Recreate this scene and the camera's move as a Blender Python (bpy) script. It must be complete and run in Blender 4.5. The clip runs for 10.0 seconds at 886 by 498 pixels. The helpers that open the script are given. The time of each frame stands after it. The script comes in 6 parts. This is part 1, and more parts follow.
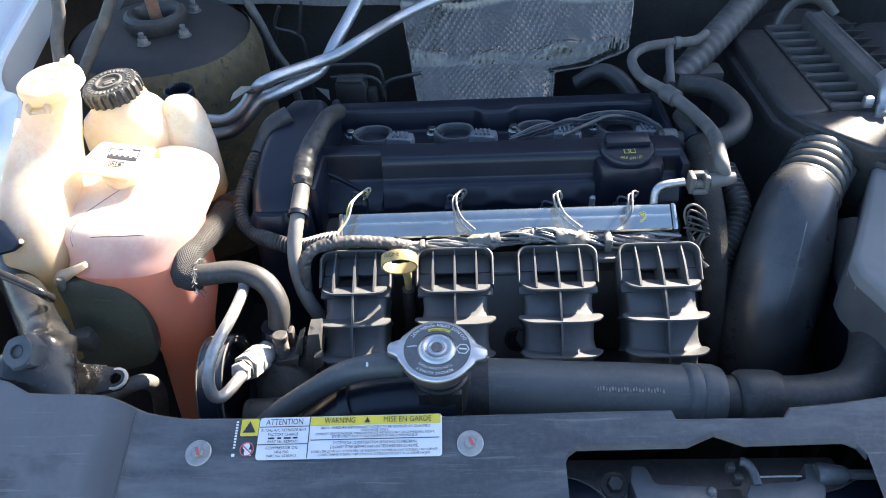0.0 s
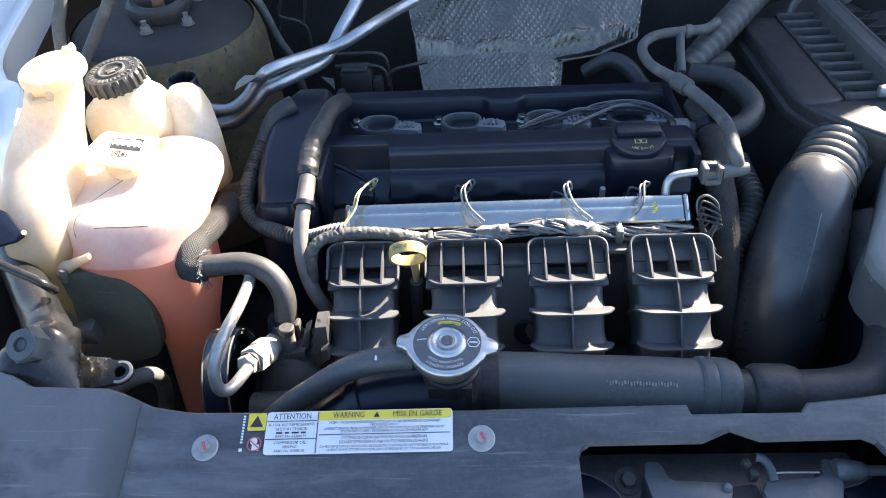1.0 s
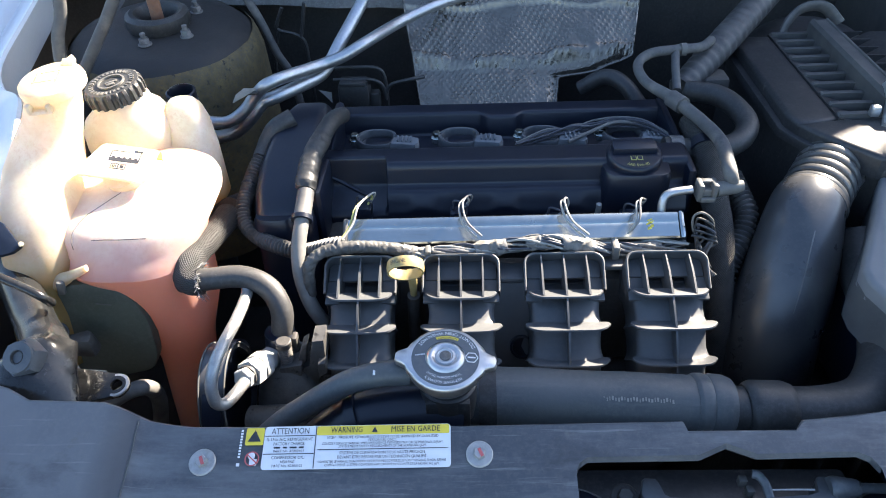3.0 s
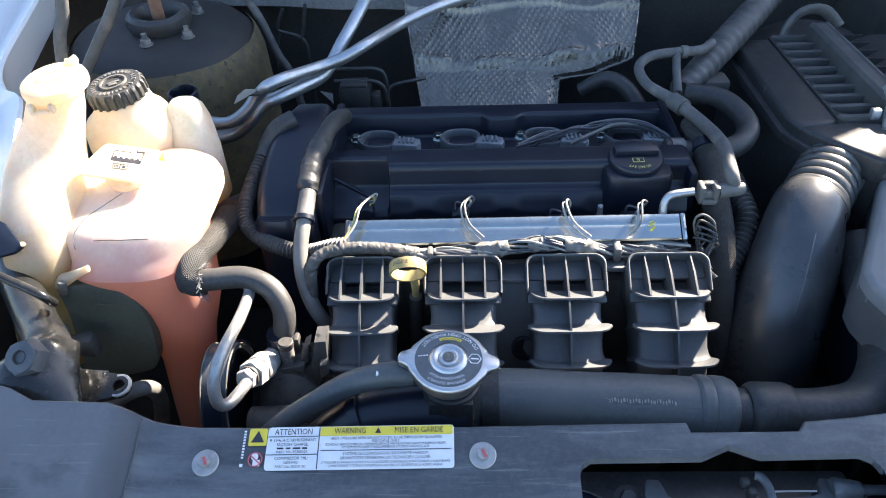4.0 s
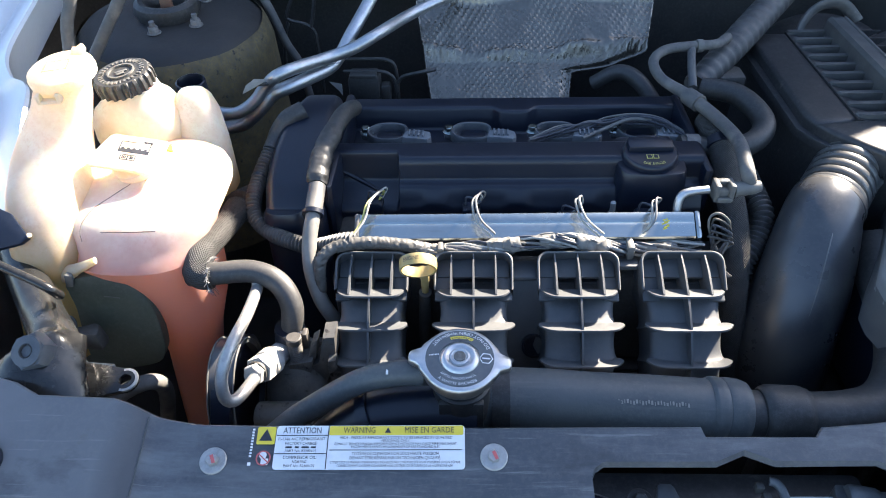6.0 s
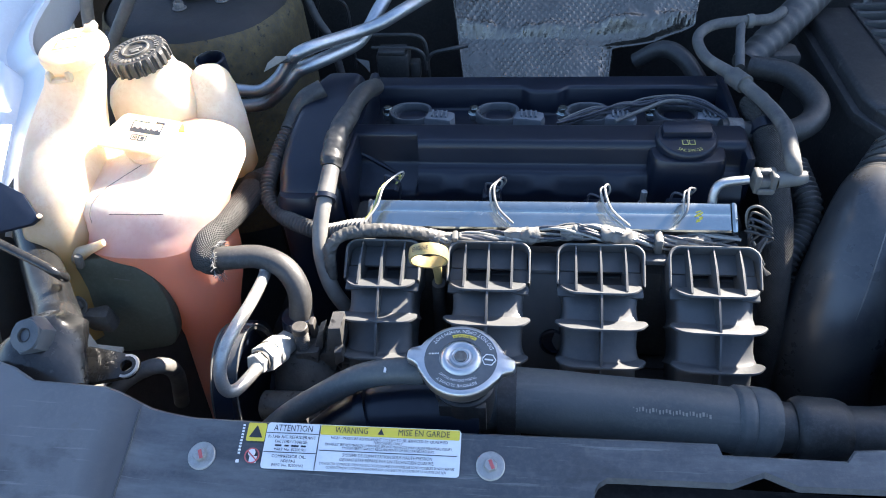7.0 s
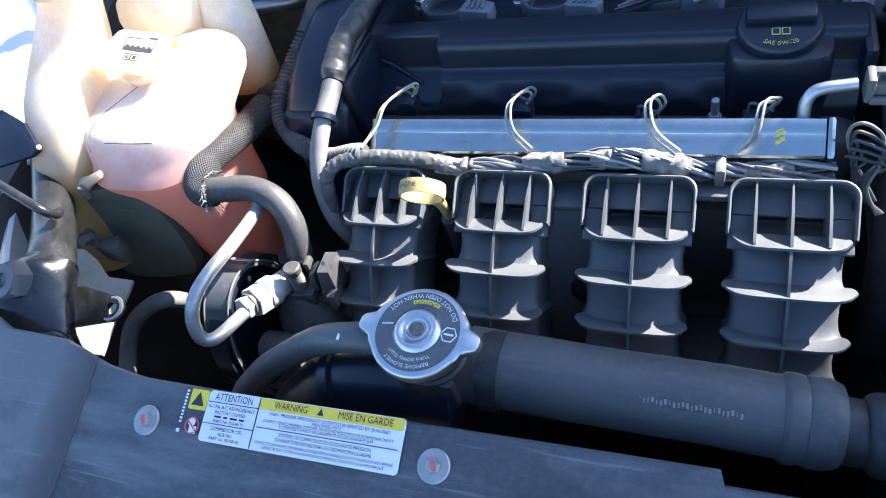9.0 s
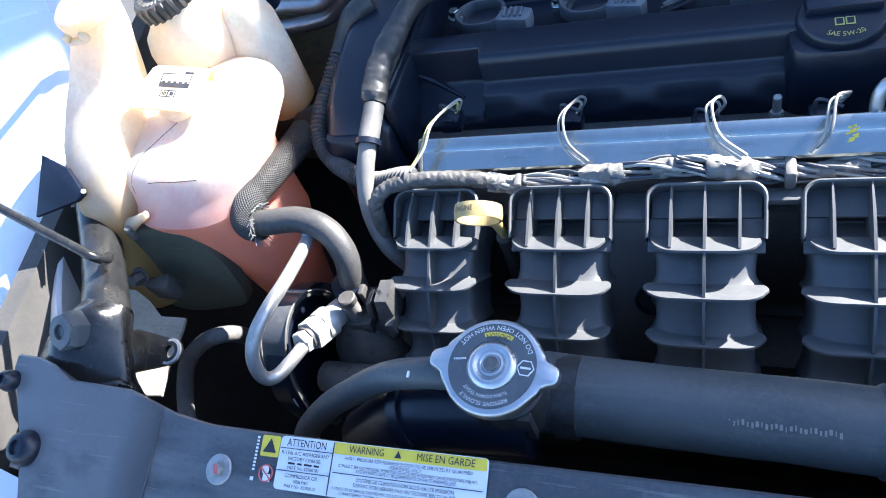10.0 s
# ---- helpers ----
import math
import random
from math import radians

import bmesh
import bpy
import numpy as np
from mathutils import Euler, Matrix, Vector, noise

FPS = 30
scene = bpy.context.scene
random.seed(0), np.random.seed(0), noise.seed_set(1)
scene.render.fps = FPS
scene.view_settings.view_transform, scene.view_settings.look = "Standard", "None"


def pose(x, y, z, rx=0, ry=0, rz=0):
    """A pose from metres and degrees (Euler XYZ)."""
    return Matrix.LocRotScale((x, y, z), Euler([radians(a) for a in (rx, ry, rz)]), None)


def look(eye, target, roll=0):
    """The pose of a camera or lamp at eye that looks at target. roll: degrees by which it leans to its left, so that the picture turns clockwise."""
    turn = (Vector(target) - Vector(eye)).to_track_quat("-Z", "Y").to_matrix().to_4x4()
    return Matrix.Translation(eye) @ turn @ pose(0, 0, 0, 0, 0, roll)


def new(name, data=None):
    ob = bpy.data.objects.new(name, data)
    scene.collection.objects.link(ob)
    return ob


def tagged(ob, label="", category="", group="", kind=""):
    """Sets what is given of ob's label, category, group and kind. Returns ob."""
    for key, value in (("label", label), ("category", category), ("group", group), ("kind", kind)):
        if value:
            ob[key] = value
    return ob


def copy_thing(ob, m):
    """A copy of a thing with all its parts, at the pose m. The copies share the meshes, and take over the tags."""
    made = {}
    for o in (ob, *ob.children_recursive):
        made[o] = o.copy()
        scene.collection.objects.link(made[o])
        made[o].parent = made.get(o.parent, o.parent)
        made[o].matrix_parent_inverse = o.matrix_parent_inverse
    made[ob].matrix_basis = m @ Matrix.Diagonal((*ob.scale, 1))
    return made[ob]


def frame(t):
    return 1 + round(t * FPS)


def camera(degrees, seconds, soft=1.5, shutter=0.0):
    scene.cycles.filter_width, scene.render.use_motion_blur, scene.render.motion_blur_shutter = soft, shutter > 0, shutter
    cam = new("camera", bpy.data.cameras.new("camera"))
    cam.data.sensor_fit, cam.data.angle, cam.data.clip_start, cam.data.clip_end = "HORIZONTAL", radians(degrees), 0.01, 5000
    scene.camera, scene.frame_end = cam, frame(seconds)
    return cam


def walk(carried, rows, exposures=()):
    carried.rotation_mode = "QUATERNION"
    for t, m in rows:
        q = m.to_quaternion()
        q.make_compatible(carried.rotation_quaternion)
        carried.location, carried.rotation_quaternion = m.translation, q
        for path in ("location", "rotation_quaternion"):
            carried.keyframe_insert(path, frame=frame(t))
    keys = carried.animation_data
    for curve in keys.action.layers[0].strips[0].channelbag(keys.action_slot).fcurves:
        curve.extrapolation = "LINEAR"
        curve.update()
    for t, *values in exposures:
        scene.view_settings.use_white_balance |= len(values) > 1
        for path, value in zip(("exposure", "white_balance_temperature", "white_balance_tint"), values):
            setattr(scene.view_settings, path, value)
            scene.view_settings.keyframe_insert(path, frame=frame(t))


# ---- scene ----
cam = camera(64.1, 10.0, 1.0)
PATH = [
    (0, (0.019, 0.016, 1.319), (-0.072, 1.558, 0.049), -3.6),
    (0.5, (0.016, 0.019, 1.315), (-0.078, 1.555, 0.038), -3.8),
    (1, (0.012, 0.024, 1.313), (-0.084, 1.55, 0.024), -3.7),
    (1.5, (0.011, 0.022, 1.316), (-0.078, 1.549, 0.027), -3.5),
    (2, (0.007, 0.024, 1.315), (-0.088, 1.539, 0.013), -3.1),
    (2.5, (0.008, 0.024, 1.317), (-0.073, 1.564, 0.043), -3.0),
    (4, (0.002, 0.023, 1.318), (-0.062, 1.573, 0.055), -2.3),
    (4.5, (0.001, 0.024, 1.317), (-0.073, 1.571, 0.052), -2.4),
    (5, (-0.001, 0.026, 1.318), (-0.064, 1.572, 0.051), -2.3),
    (5.5, (-0.007, 0.031, 1.318), (-0.073, 1.566, 0.037), -1.9),
    (6.8, (0.018, 0.055, 1.311), (-0.147, 1.568, 0.014), -3.3),
    (7, (0.031, 0.069, 1.306), (-0.2, 1.54, -0.029), -4.6),
    (7.5, (0.091, 0.121, 1.284), (-0.393, 1.422, -0.156), -12.7),
    (8, (0.125, 0.158, 1.271), (-0.475, 1.377, -0.197), -17.4),
    (8.5, (0.136, 0.188, 1.267), (-0.551, 1.338, -0.217), -20.4),
    (9, (0.141, 0.194, 1.254), (-0.549, 1.314, -0.253), -20.8),
    (9.5, (0.145, 0.2, 1.252), (-0.508, 1.296, -0.289), -22.1),
    (10, (0.111, 0.214, 1.264), (-0.637, 1.299, -0.24), -26.9),
]
walk(cam, [(t, look(eye, target, roll)) for t, eye, target, roll in PATH], [(0.0, 2.92, 6050, 11), (5.5, 2.92, 6050, 11), (8.0, 2.87, 5450, 11), (10.0, 2.88, 5200, 11)])

from mathutils.bvhtree import BVHTree
# ---- light ----
SUN_WAY = Vector((1.10, 1.10, 1.0)).normalized()          # towards the sun
elev = math.asin(SUN_WAY.z)
azim = math.atan2(SUN_WAY.x, SUN_WAY.y)
world = bpy.data.worlds.new("sky")
scene.world = world
world.use_nodes = True
wn = world.node_tree.nodes
sky = wn.new("ShaderNodeTexSky")
sky.sky_type, sky.sun_disc = "NISHITA", False
sky.sun_elevation, sky.sun_rotation = elev, azim
wn["Background"].inputs["Strength"].default_value = 0.056
world.node_tree.links.new(sky.outputs["Color"], wn["Background"].inputs["Color"])
sun = new("sun", bpy.data.lights.new("sun", "SUN"))
sun.data.energy, sun.data.angle, sun.data.color = 5.0, radians(0.55), (1.0, 0.84, 0.64)
sun.matrix_world = look(SUN_WAY * 20, (0, 0, 0))


# ---- materials ----
def shader(name, base, rough=0.5, metal=0.0, second=None, blotch=30.0, mix=0.5, grain=600.0, bump=0.15, depth=0.0006,
           speck=None, speck_at=0.62, speck_scale=140.0, spec=0.5, rough_var=0.12, dust=0.35):
    """Principled surface: blotches of a second colour, fine specks, grain relief."""
    m = bpy.data.materials.new(name)
    m.use_nodes = True
    nt, b = m.node_tree, m.node_tree.nodes["Principled BSDF"]
    L = nt.links.new
    co = nt.nodes.new("ShaderNodeTexCoord").outputs["Object"]

    def tex(scale, detail=4.0, rough_=0.6):
        n = nt.nodes.new("ShaderNodeTexNoise")
        n.inputs["Scale"].default_value, n.inputs["Detail"].default_value = scale, detail
        n.inputs["Roughness"].default_value = rough_
        L(co, n.inputs["Vector"])
        return n.outputs["Fac"]

    def ramp(fac, lo, hi):
        r = nt.nodes.new("ShaderNodeMapRange")
        r.inputs["From Min"].default_value, r.inputs["From Max"].default_value = lo, hi
        L(fac, r.inputs["Value"])
        return r.outputs["Result"]

    def blend(fac, a, c):
        x = nt.nodes.new("ShaderNodeMix")
        x.data_type = "RGBA"
        L(fac, x.inputs["Factor"])
        for sock, v in ((x.inputs[6], a), (x.inputs[7], c)):
            if isinstance(v, tuple):
                sock.default_value = (*v, 1)
            else:
                L(v, sock)
        return x.outputs[2]

    second = second or tuple(min(1, v * 1.5 + 0.004) for v in base)
    big = ramp(tex(blotch), 0.5 - mix * 0.35, 0.5 + mix * 0.35 + 0.1)
    col = blend(big, base, second)
    if speck:
        col = blend(ramp(tex(speck_scale, 6), speck_at, speck_at + 0.1), col, speck)
    # fine uneven dust over everything
    lum = sum(base) / 3
    pale = tuple(min(0.9, v * (1 - 0.5 * dust) + dust * (0.10 + 0.5 * lum) * w) for v, w in zip(base, (1.0, 0.96, 0.88)))
    col = blend(ramp(tex(230, 9, 0.78), 0.47, 0.66), col, pale)
    L(col, b.inputs["Base Color"])
    r = nt.nodes.new("ShaderNodeMapRange")
    r.inputs["To Min"].default_value, r.inputs["To Max"].default_value = max(0.03, rough - rough_var), min(1, rough + rough_var)
    L(tex(blotch * 2.3), r.inputs["Value"])
    L(r.outputs["Result"], b.inputs["Roughness"])
    b.inputs["Metallic"].default_value = metal
    b.inputs["Specular IOR Level"].default_value = spec
    if bump:
        n = nt.nodes.new("ShaderNodeBump")
        n.inputs["Strength"].default_value, n.inputs["Distance"].default_value = bump, depth
        L(tex(grain, 3), n.inputs["Height"])
        L(n.outputs["Normal"], b.inputs["Normal"])
    return m


def bsdf(m):
    return m.node_tree.nodes["Principled BSDF"]


M_PANEL = shader("panel_plastic", (0.052, 0.058, 0.068), 0.36, second=(0.074, 0.081, 0.092), blotch=14, grain=900, bump=0.12, speck=(0.12, 0.12, 0.115), speck_at=0.66, speck_scale=45)
M_PANEL_PALE = shader("pale_panel_plastic", (0.108, 0.113, 0.122), 0.38, second=(0.155, 0.16, 0.167), blotch=14, grain=900, bump=0.12, speck=(0.12, 0.12, 0.115), speck_at=0.66, speck_scale=45)
M_FUSE = shader("dusty_grey_lid_plastic", (0.15, 0.158, 0.168), 0.45, second=(0.22, 0.224, 0.226), blotch=20, mix=0.8, grain=700, bump=0.15, speck=(0.09, 0.09, 0.09), speck_at=0.66, speck_scale=50)
M_RUNNER = shader("runner_plastic", (0.056, 0.062, 0.069), 0.48, second=(0.118, 0.119, 0.117), blotch=26, mix=0.9, grain=700, bump=0.22, speck=(0.20, 0.19, 0.17), speck_at=0.70, speck_scale=140)
M_COVER = shader("cover_plastic", (0.0042, 0.0076, 0.0180), 0.33, second=(0.0078, 0.0118, 0.0235), blotch=22, grain=1100, bump=0.10, speck=(0.05, 0.046, 0.04), speck_at=0.72, speck_scale=90, dust=0.05, spec=0.5, rough_var=0.06)
M_RUBBER = shader("rubber", (0.024, 0.025, 0.026), 0.46, second=(0.045, 0.044, 0.042), blotch=26, grain=500, bump=0.2)
M_RUBBER_GREY = shader("dusty_rubber", (0.060, 0.062, 0.066), 0.6, second=(0.13, 0.125, 0.115), blotch=55, grain=500, bump=0.25, speck=(0.2, 0.19, 0.17), speck_at=0.68)
M_DARK = shader("grimy_metal", (0.042, 0.040, 0.038), 0.6, second=(0.065, 0.058, 0.050), blotch=30, grain=300, bump=0.4)
M_BLACK_PAINT = shader("black_paint", (0.009, 0.0095, 0.0105), 0.24, spec=0.5, second=(0.030, 0.030, 0.029), blotch=45, grain=200, bump=0.30, speck=(0.24, 0.235, 0.22), speck_at=0.68, speck_scale=65, dust=0.03)
M_ALU = shader("brushed_aluminium", (0.46, 0.50, 0.49), 0.25, 1.0, second=(0.36, 0.385, 0.375), blotch=20, grain=400, bump=0.03, speck=(0.17, 0.16, 0.14), speck_at=0.64, speck_scale=40, rough_var=0.05)
M_PIPE = shader("dull_aluminium", (0.52, 0.54, 0.56), 0.40, 0.9, second=(0.38, 0.39, 0.41), blotch=40, grain=300, bump=0.08, speck=(0.25, 0.24, 0.22), speck_at=0.68)
M_ZINC = shader("zinc_steel", (0.42, 0.42, 0.41), 0.45, 0.6, second=(0.30, 0.29, 0.27), blotch=90, grain=500, bump=0.2, speck=(0.14, 0.11, 0.08), speck_at=0.66)
M_FOIL = shader("foil", (0.205, 0.188, 0.161), 0.27, 0.85, second=(0.15, 0.135, 0.116), blotch=16, mix=0.7, grain=260, bump=0.08, speck=(0.13, 0.12, 0.10), speck_at=0.66, speck_scale=50)
M_CAST = shader("cast_aluminium", (0.20, 0.195, 0.19), 0.6, 0.4, second=(0.09, 0.085, 0.075), blotch=60, grain=300, bump=0.5)
M_YELLOW = shader("dipstick_yellow", (0.42, 0.32, 0.12), 0.45, second=(0.32, 0.24, 0.09), blotch=70, bump=0.1, speck=(0.25, 0.18, 0.06), speck_at=0.7)
M_PAINT = shader("white_car_paint", (0.78, 0.79, 0.80), 0.18, dust=0.0, second=(0.72, 0.72, 0.72), blotch=9, bump=0.0, rough_var=0.05)
M_PAINT_DULL = shader("dull_grey_paint", (0.20, 0.20, 0.195), 0.55, second=(0.11, 0.10, 0.09), blotch=24, mix=0.8, grain=300, bump=0.2, speck=(0.05, 0.045, 0.04), speck_at=0.64, speck_scale=90)
M_HOSE = shader("dusty_hose_rubber", (0.060, 0.068, 0.074), 0.46, second=(0.090, 0.096, 0.098), blotch=22, grain=520, bump=0.15, speck=(0.15, 0.145, 0.13), speck_at=0.68, speck_scale=60)
M_DUCT = shader("duct_plastic", (0.030, 0.033, 0.040), 0.30, spec=0.8, second=(0.095, 0.093, 0.088), blotch=16, grain=600, bump=0.10, speck=(0.14, 0.135, 0.12), speck_at=0.66, speck_scale=35)
M_TIMBER = shader("painted_timber", (0.30, 0.28, 0.25), 0.6, second=(0.24, 0.22, 0.20), blotch=8, grain=120, bump=0.2)
M_LABEL_WHITE = shader("label_white", (0.72, 0.74, 0.76), 0.45, dust=0.08, second=(0.66, 0.68, 0.70), blotch=60, bump=0.02)
M_LABEL_YELLOW = shader("label_yellow", (0.72, 0.58, 0.05), 0.45, dust=0.08, second=(0.66, 0.52, 0.06), blotch=60, bump=0.02)
M_INK = shader("ink", (0.02, 0.022, 0.03), 0.5, dust=0.08, second=(0.05, 0.05, 0.055), blotch=200, bump=0.0)
M_INK_WHITE = shader("white_ink", (0.62, 0.62, 0.62), 0.5, dust=0.08, bump=0.0)
M_INK_YELLOW = shader("yellow_ink", (0.45, 0.42, 0.12), 0.5, dust=0.08, bump=0.0)
M_RED = shader("red_mark", (0.45, 0.10, 0.10), 0.5, dust=0.08, bump=0.0)
M_TAPE = shader("cloth_tape", (0.11, 0.108, 0.10), 0.6, second=(0.23, 0.22, 0.20), blotch=90, grain=420, bump=0.45, speck=(0.24, 0.23, 0.21), speck_at=0.68)
M_TAPE_DARK = shader("dusty_dark_tape", (0.045, 0.045, 0.043), 0.55, second=(0.13, 0.125, 0.115), blotch=120, grain=420, bump=0.5, depth=0.0012, speck=(0.2, 0.19, 0.17), speck_at=0.68)
M_WIRE = shader("wire_sheath", (0.13, 0.132, 0.135), 0.45, dust=0.1, second=(0.23, 0.225, 0.215), blotch=120, bump=0.05)
M_WIRE_DARK = shader("dark_wire", (0.03, 0.035, 0.05), 0.45, second=(0.09, 0.09, 0.10), blotch=120, bump=0.05)
M_WIRE_WHITE = shader("pale_wire", (0.27, 0.265, 0.24), 0.45, dust=0.1, bump=0.05)
M_WIRE_YELLOW = shader("yellow_wire", (0.42, 0.40, 0.12), 0.45, bump=0.05)
M_CLIP = shader("grey_clip_plastic", (0.10, 0.10, 0.095), 0.5, second=(0.17, 0.165, 0.15), blotch=70, bump=0.15)
M_COIL_GREY = shader("coil_grey", (0.050, 0.058, 0.068), 0.45, second=(0.095, 0.10, 0.11), blotch=70, bump=0.15)
M_PLUG = shader("pale_plug_plastic", (0.11, 0.125, 0.14), 0.45, second=(0.19, 0.20, 0.215), blotch=70, bump=0.15)
M_LATCH = shader("phosphated_steel", (0.085, 0.092, 0.100), 0.42, 0.2, second=(0.125, 0.13, 0.135), blotch=60, grain=500, bump=0.15)
M_RUST = shader("rusty_tower", (0.014, 0.0145, 0.016), 0.62, dust=0.06, second=(0.034, 0.030, 0.025), blotch=15, mix=0.7, grain=240, bump=0.5, speck=(0.02, 0.02, 0.02), speck_at=0.6, speck_scale=150)
M_FLANK = shader("yellow_surface_rust", (0.034, 0.031, 0.021), 0.75, second=(0.19, 0.142, 0.055), blotch=60, mix=0.95, grain=240, bump=0.5, speck=(0.015, 0.014, 0.012), speck_at=0.60, speck_scale=110)
M_RUSTY_ROD = shader("rusted_steel", (0.20, 0.09, 0.05), 0.8, second=(0.30, 0.17, 0.10), blotch=80, bump=0.4)
M_OLIVE = shader("dark_olive_plastic", (0.064, 0.074, 0.056), 0.5, second=(0.095, 0.104, 0.078), blotch=20, grain=400, bump=0.15)
M_SEAL = shader("pale_sealer", (0.31, 0.285, 0.23), 0.75, second=(0.22, 0.20, 0.165), blotch=50, grain=700, bump=0.6, depth=0.001)
M_ASPHALT = shader("asphalt", (0.05, 0.05, 0.05), 0.9, second=(0.08, 0.08, 0.078), blotch=3, grain=180, bump=0.6, depth=0.004)
M_CORR = shader("conduit_plastic", (0.035, 0.036, 0.038), 0.5, second=(0.11, 0.105, 0.10), blotch=60, bump=0.1)
M_SILVER = shader("cap_steel", (0.56, 0.57, 0.58), 0.38, 1.0, second=(0.48, 0.48, 0.49), blotch=50, grain=300, bump=0.06, speck=(0.33, 0.33, 0.33), speck_at=0.68)
M_STEER = shader("dusty_black_hose", (0.034, 0.034, 0.035), 0.5, second=(0.070, 0.066, 0.060), blotch=40, mix=0.8, grain=500, bump=0.25, speck=(0.12, 0.115, 0.10), speck_at=0.66)
M_PALE_HOSE = shader("pale_grey_rubber", (0.13, 0.128, 0.12), 0.6, second=(0.22, 0.21, 0.19), blotch=50, grain=500, bump=0.25, speck=(0.07, 0.07, 0.07), speck_at=0.64, speck_scale=120)
M_BOX = shader("dusty_box_plastic", (0.014, 0.015, 0.018), 0.45, second=(0.038, 0.037, 0.036), blotch=18, mix=0.8, grain=700, bump=0.2, speck=(0.10, 0.095, 0.085), speck_at=0.64, speck_scale=60)
M_BAR = shader("dusty_channel_plastic", (0.045, 0.047, 0.050), 0.4, second=(0.13, 0.128, 0.12), blotch=40, mix=0.8, grain=600, bump=0.15)
M_BELLOWS = shader("dusty_bellows", (0.060, 0.060, 0.060), 0.30, second=(0.16, 0.155, 0.14), blotch=30, grain=500, bump=0.1)
M_PUMP = shader("grimy_castings", (0.062, 0.061, 0.060), 0.5, 0.2, second=(0.125, 0.12, 0.11), blotch=60, grain=300, bump=0.5, speck=(0.015, 0.014, 0.013), speck_at=0.6)
M_UNDERBODY = shader("dark_grey_underbody", (0.055, 0.054, 0.052), 0.8, second=(0.095, 0.088, 0.078), blotch=20, grain=200, bump=0.4, dust=0.03)
M_NUT = shader("pale_zinc", (0.55, 0.54, 0.51), 0.5, 0.35, second=(0.42, 0.41, 0.38), blotch=90, grain=500, bump=0.2, speck=(0.2, 0.17, 0.13), speck_at=0.68)
M_DARK_LINING = shader("matt_dark_lining", (0.022, 0.022, 0.023), 0.9, second=(0.035, 0.034, 0.033), blotch=12, grain=300, bump=0.4)
M_LINE = shader("hairline", (0.10, 0.075, 0.06), 0.7, bump=0.0)
M_CAP_FACE = shader("cap_print", (0.075, 0.085, 0.095), 0.42, second=(0.11, 0.12, 0.13), blotch=70, bump=0.08, speck=(0.2, 0.2, 0.2), speck_at=0.70)


def streaks(m, stretch, colour, lo, hi, amount):
    """Scuffs and wipe marks drawn out along one way."""
    nt, b = m.node_tree, bsdf(m)
    L = nt.links.new
    mp = nt.nodes.new("ShaderNodeMapping")
    mp.inputs["Scale"].default_value = stretch
    mp.inputs["Rotation"].default_value = (0, 0, 0.25)
    L(nt.nodes.new("ShaderNodeTexCoord").outputs["Object"], mp.inputs["Vector"])
    no = nt.nodes.new("ShaderNodeTexNoise")
    no.inputs["Scale"].default_value, no.inputs["Detail"].default_value, no.inputs["Roughness"].default_value = 1.0, 7.0, 0.65
    L(mp.outputs["Vector"], no.inputs["Vector"])
    r = nt.nodes.new("ShaderNodeMapRange")
    r.inputs["From Min"].default_value, r.inputs["From Max"].default_value, r.inputs["To Max"].default_value = lo, hi, amount
    L(no.outputs["Fac"], r.inputs["Value"])
    mx = nt.nodes.new("ShaderNodeMix")
    mx.data_type = "RGBA"
    L(r.outputs["Result"], mx.inputs["Factor"])
    L(b.inputs["Base Color"].links[0].from_socket, mx.inputs[6])
    mx.inputs[7].default_value = (*colour, 1)
    L(mx.outputs[2], b.inputs["Base Color"])


streaks(M_PANEL, (6, 30, 6), (0.16, 0.17, 0.18), 0.52, 0.72, 0.8)
streaks(M_PANEL, (14, 260, 14), (0.20, 0.20, 0.20), 0.60, 0.70, 0.7)
streaks(M_PANEL, (4, 9, 4), (0.125, 0.135, 0.15), 0.52, 0.72, 0.6)
streaks(M_PANEL, (9, 16, 9), (0.030, 0.031, 0.034), 0.54, 0.66, 0.7)
streaks(M_PANEL_PALE, (9, 16, 9), (0.045, 0.047, 0.052), 0.56, 0.66, 0.6)
streaks(M_PANEL_PALE, (14, 260, 14), (0.22, 0.22, 0.22), 0.60, 0.70, 0.7)


def blend_along_x(m, start, end, colour):
    """Blends the colour into a given darker one along x, with a ragged edge."""
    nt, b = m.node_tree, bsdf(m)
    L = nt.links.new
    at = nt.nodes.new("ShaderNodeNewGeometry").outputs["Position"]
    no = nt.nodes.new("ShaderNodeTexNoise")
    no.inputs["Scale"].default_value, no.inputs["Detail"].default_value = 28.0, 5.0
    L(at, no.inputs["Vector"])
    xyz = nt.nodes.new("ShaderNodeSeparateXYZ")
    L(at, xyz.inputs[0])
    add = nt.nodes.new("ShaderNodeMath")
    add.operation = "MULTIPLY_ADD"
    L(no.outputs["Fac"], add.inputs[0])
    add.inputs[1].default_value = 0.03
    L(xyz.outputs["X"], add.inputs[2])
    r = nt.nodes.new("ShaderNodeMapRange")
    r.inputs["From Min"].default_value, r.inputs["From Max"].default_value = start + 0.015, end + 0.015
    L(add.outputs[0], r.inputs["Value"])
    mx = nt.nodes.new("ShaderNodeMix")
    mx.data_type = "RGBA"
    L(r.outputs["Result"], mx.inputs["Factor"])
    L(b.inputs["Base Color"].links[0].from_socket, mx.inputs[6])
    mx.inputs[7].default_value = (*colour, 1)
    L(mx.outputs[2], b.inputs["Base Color"])


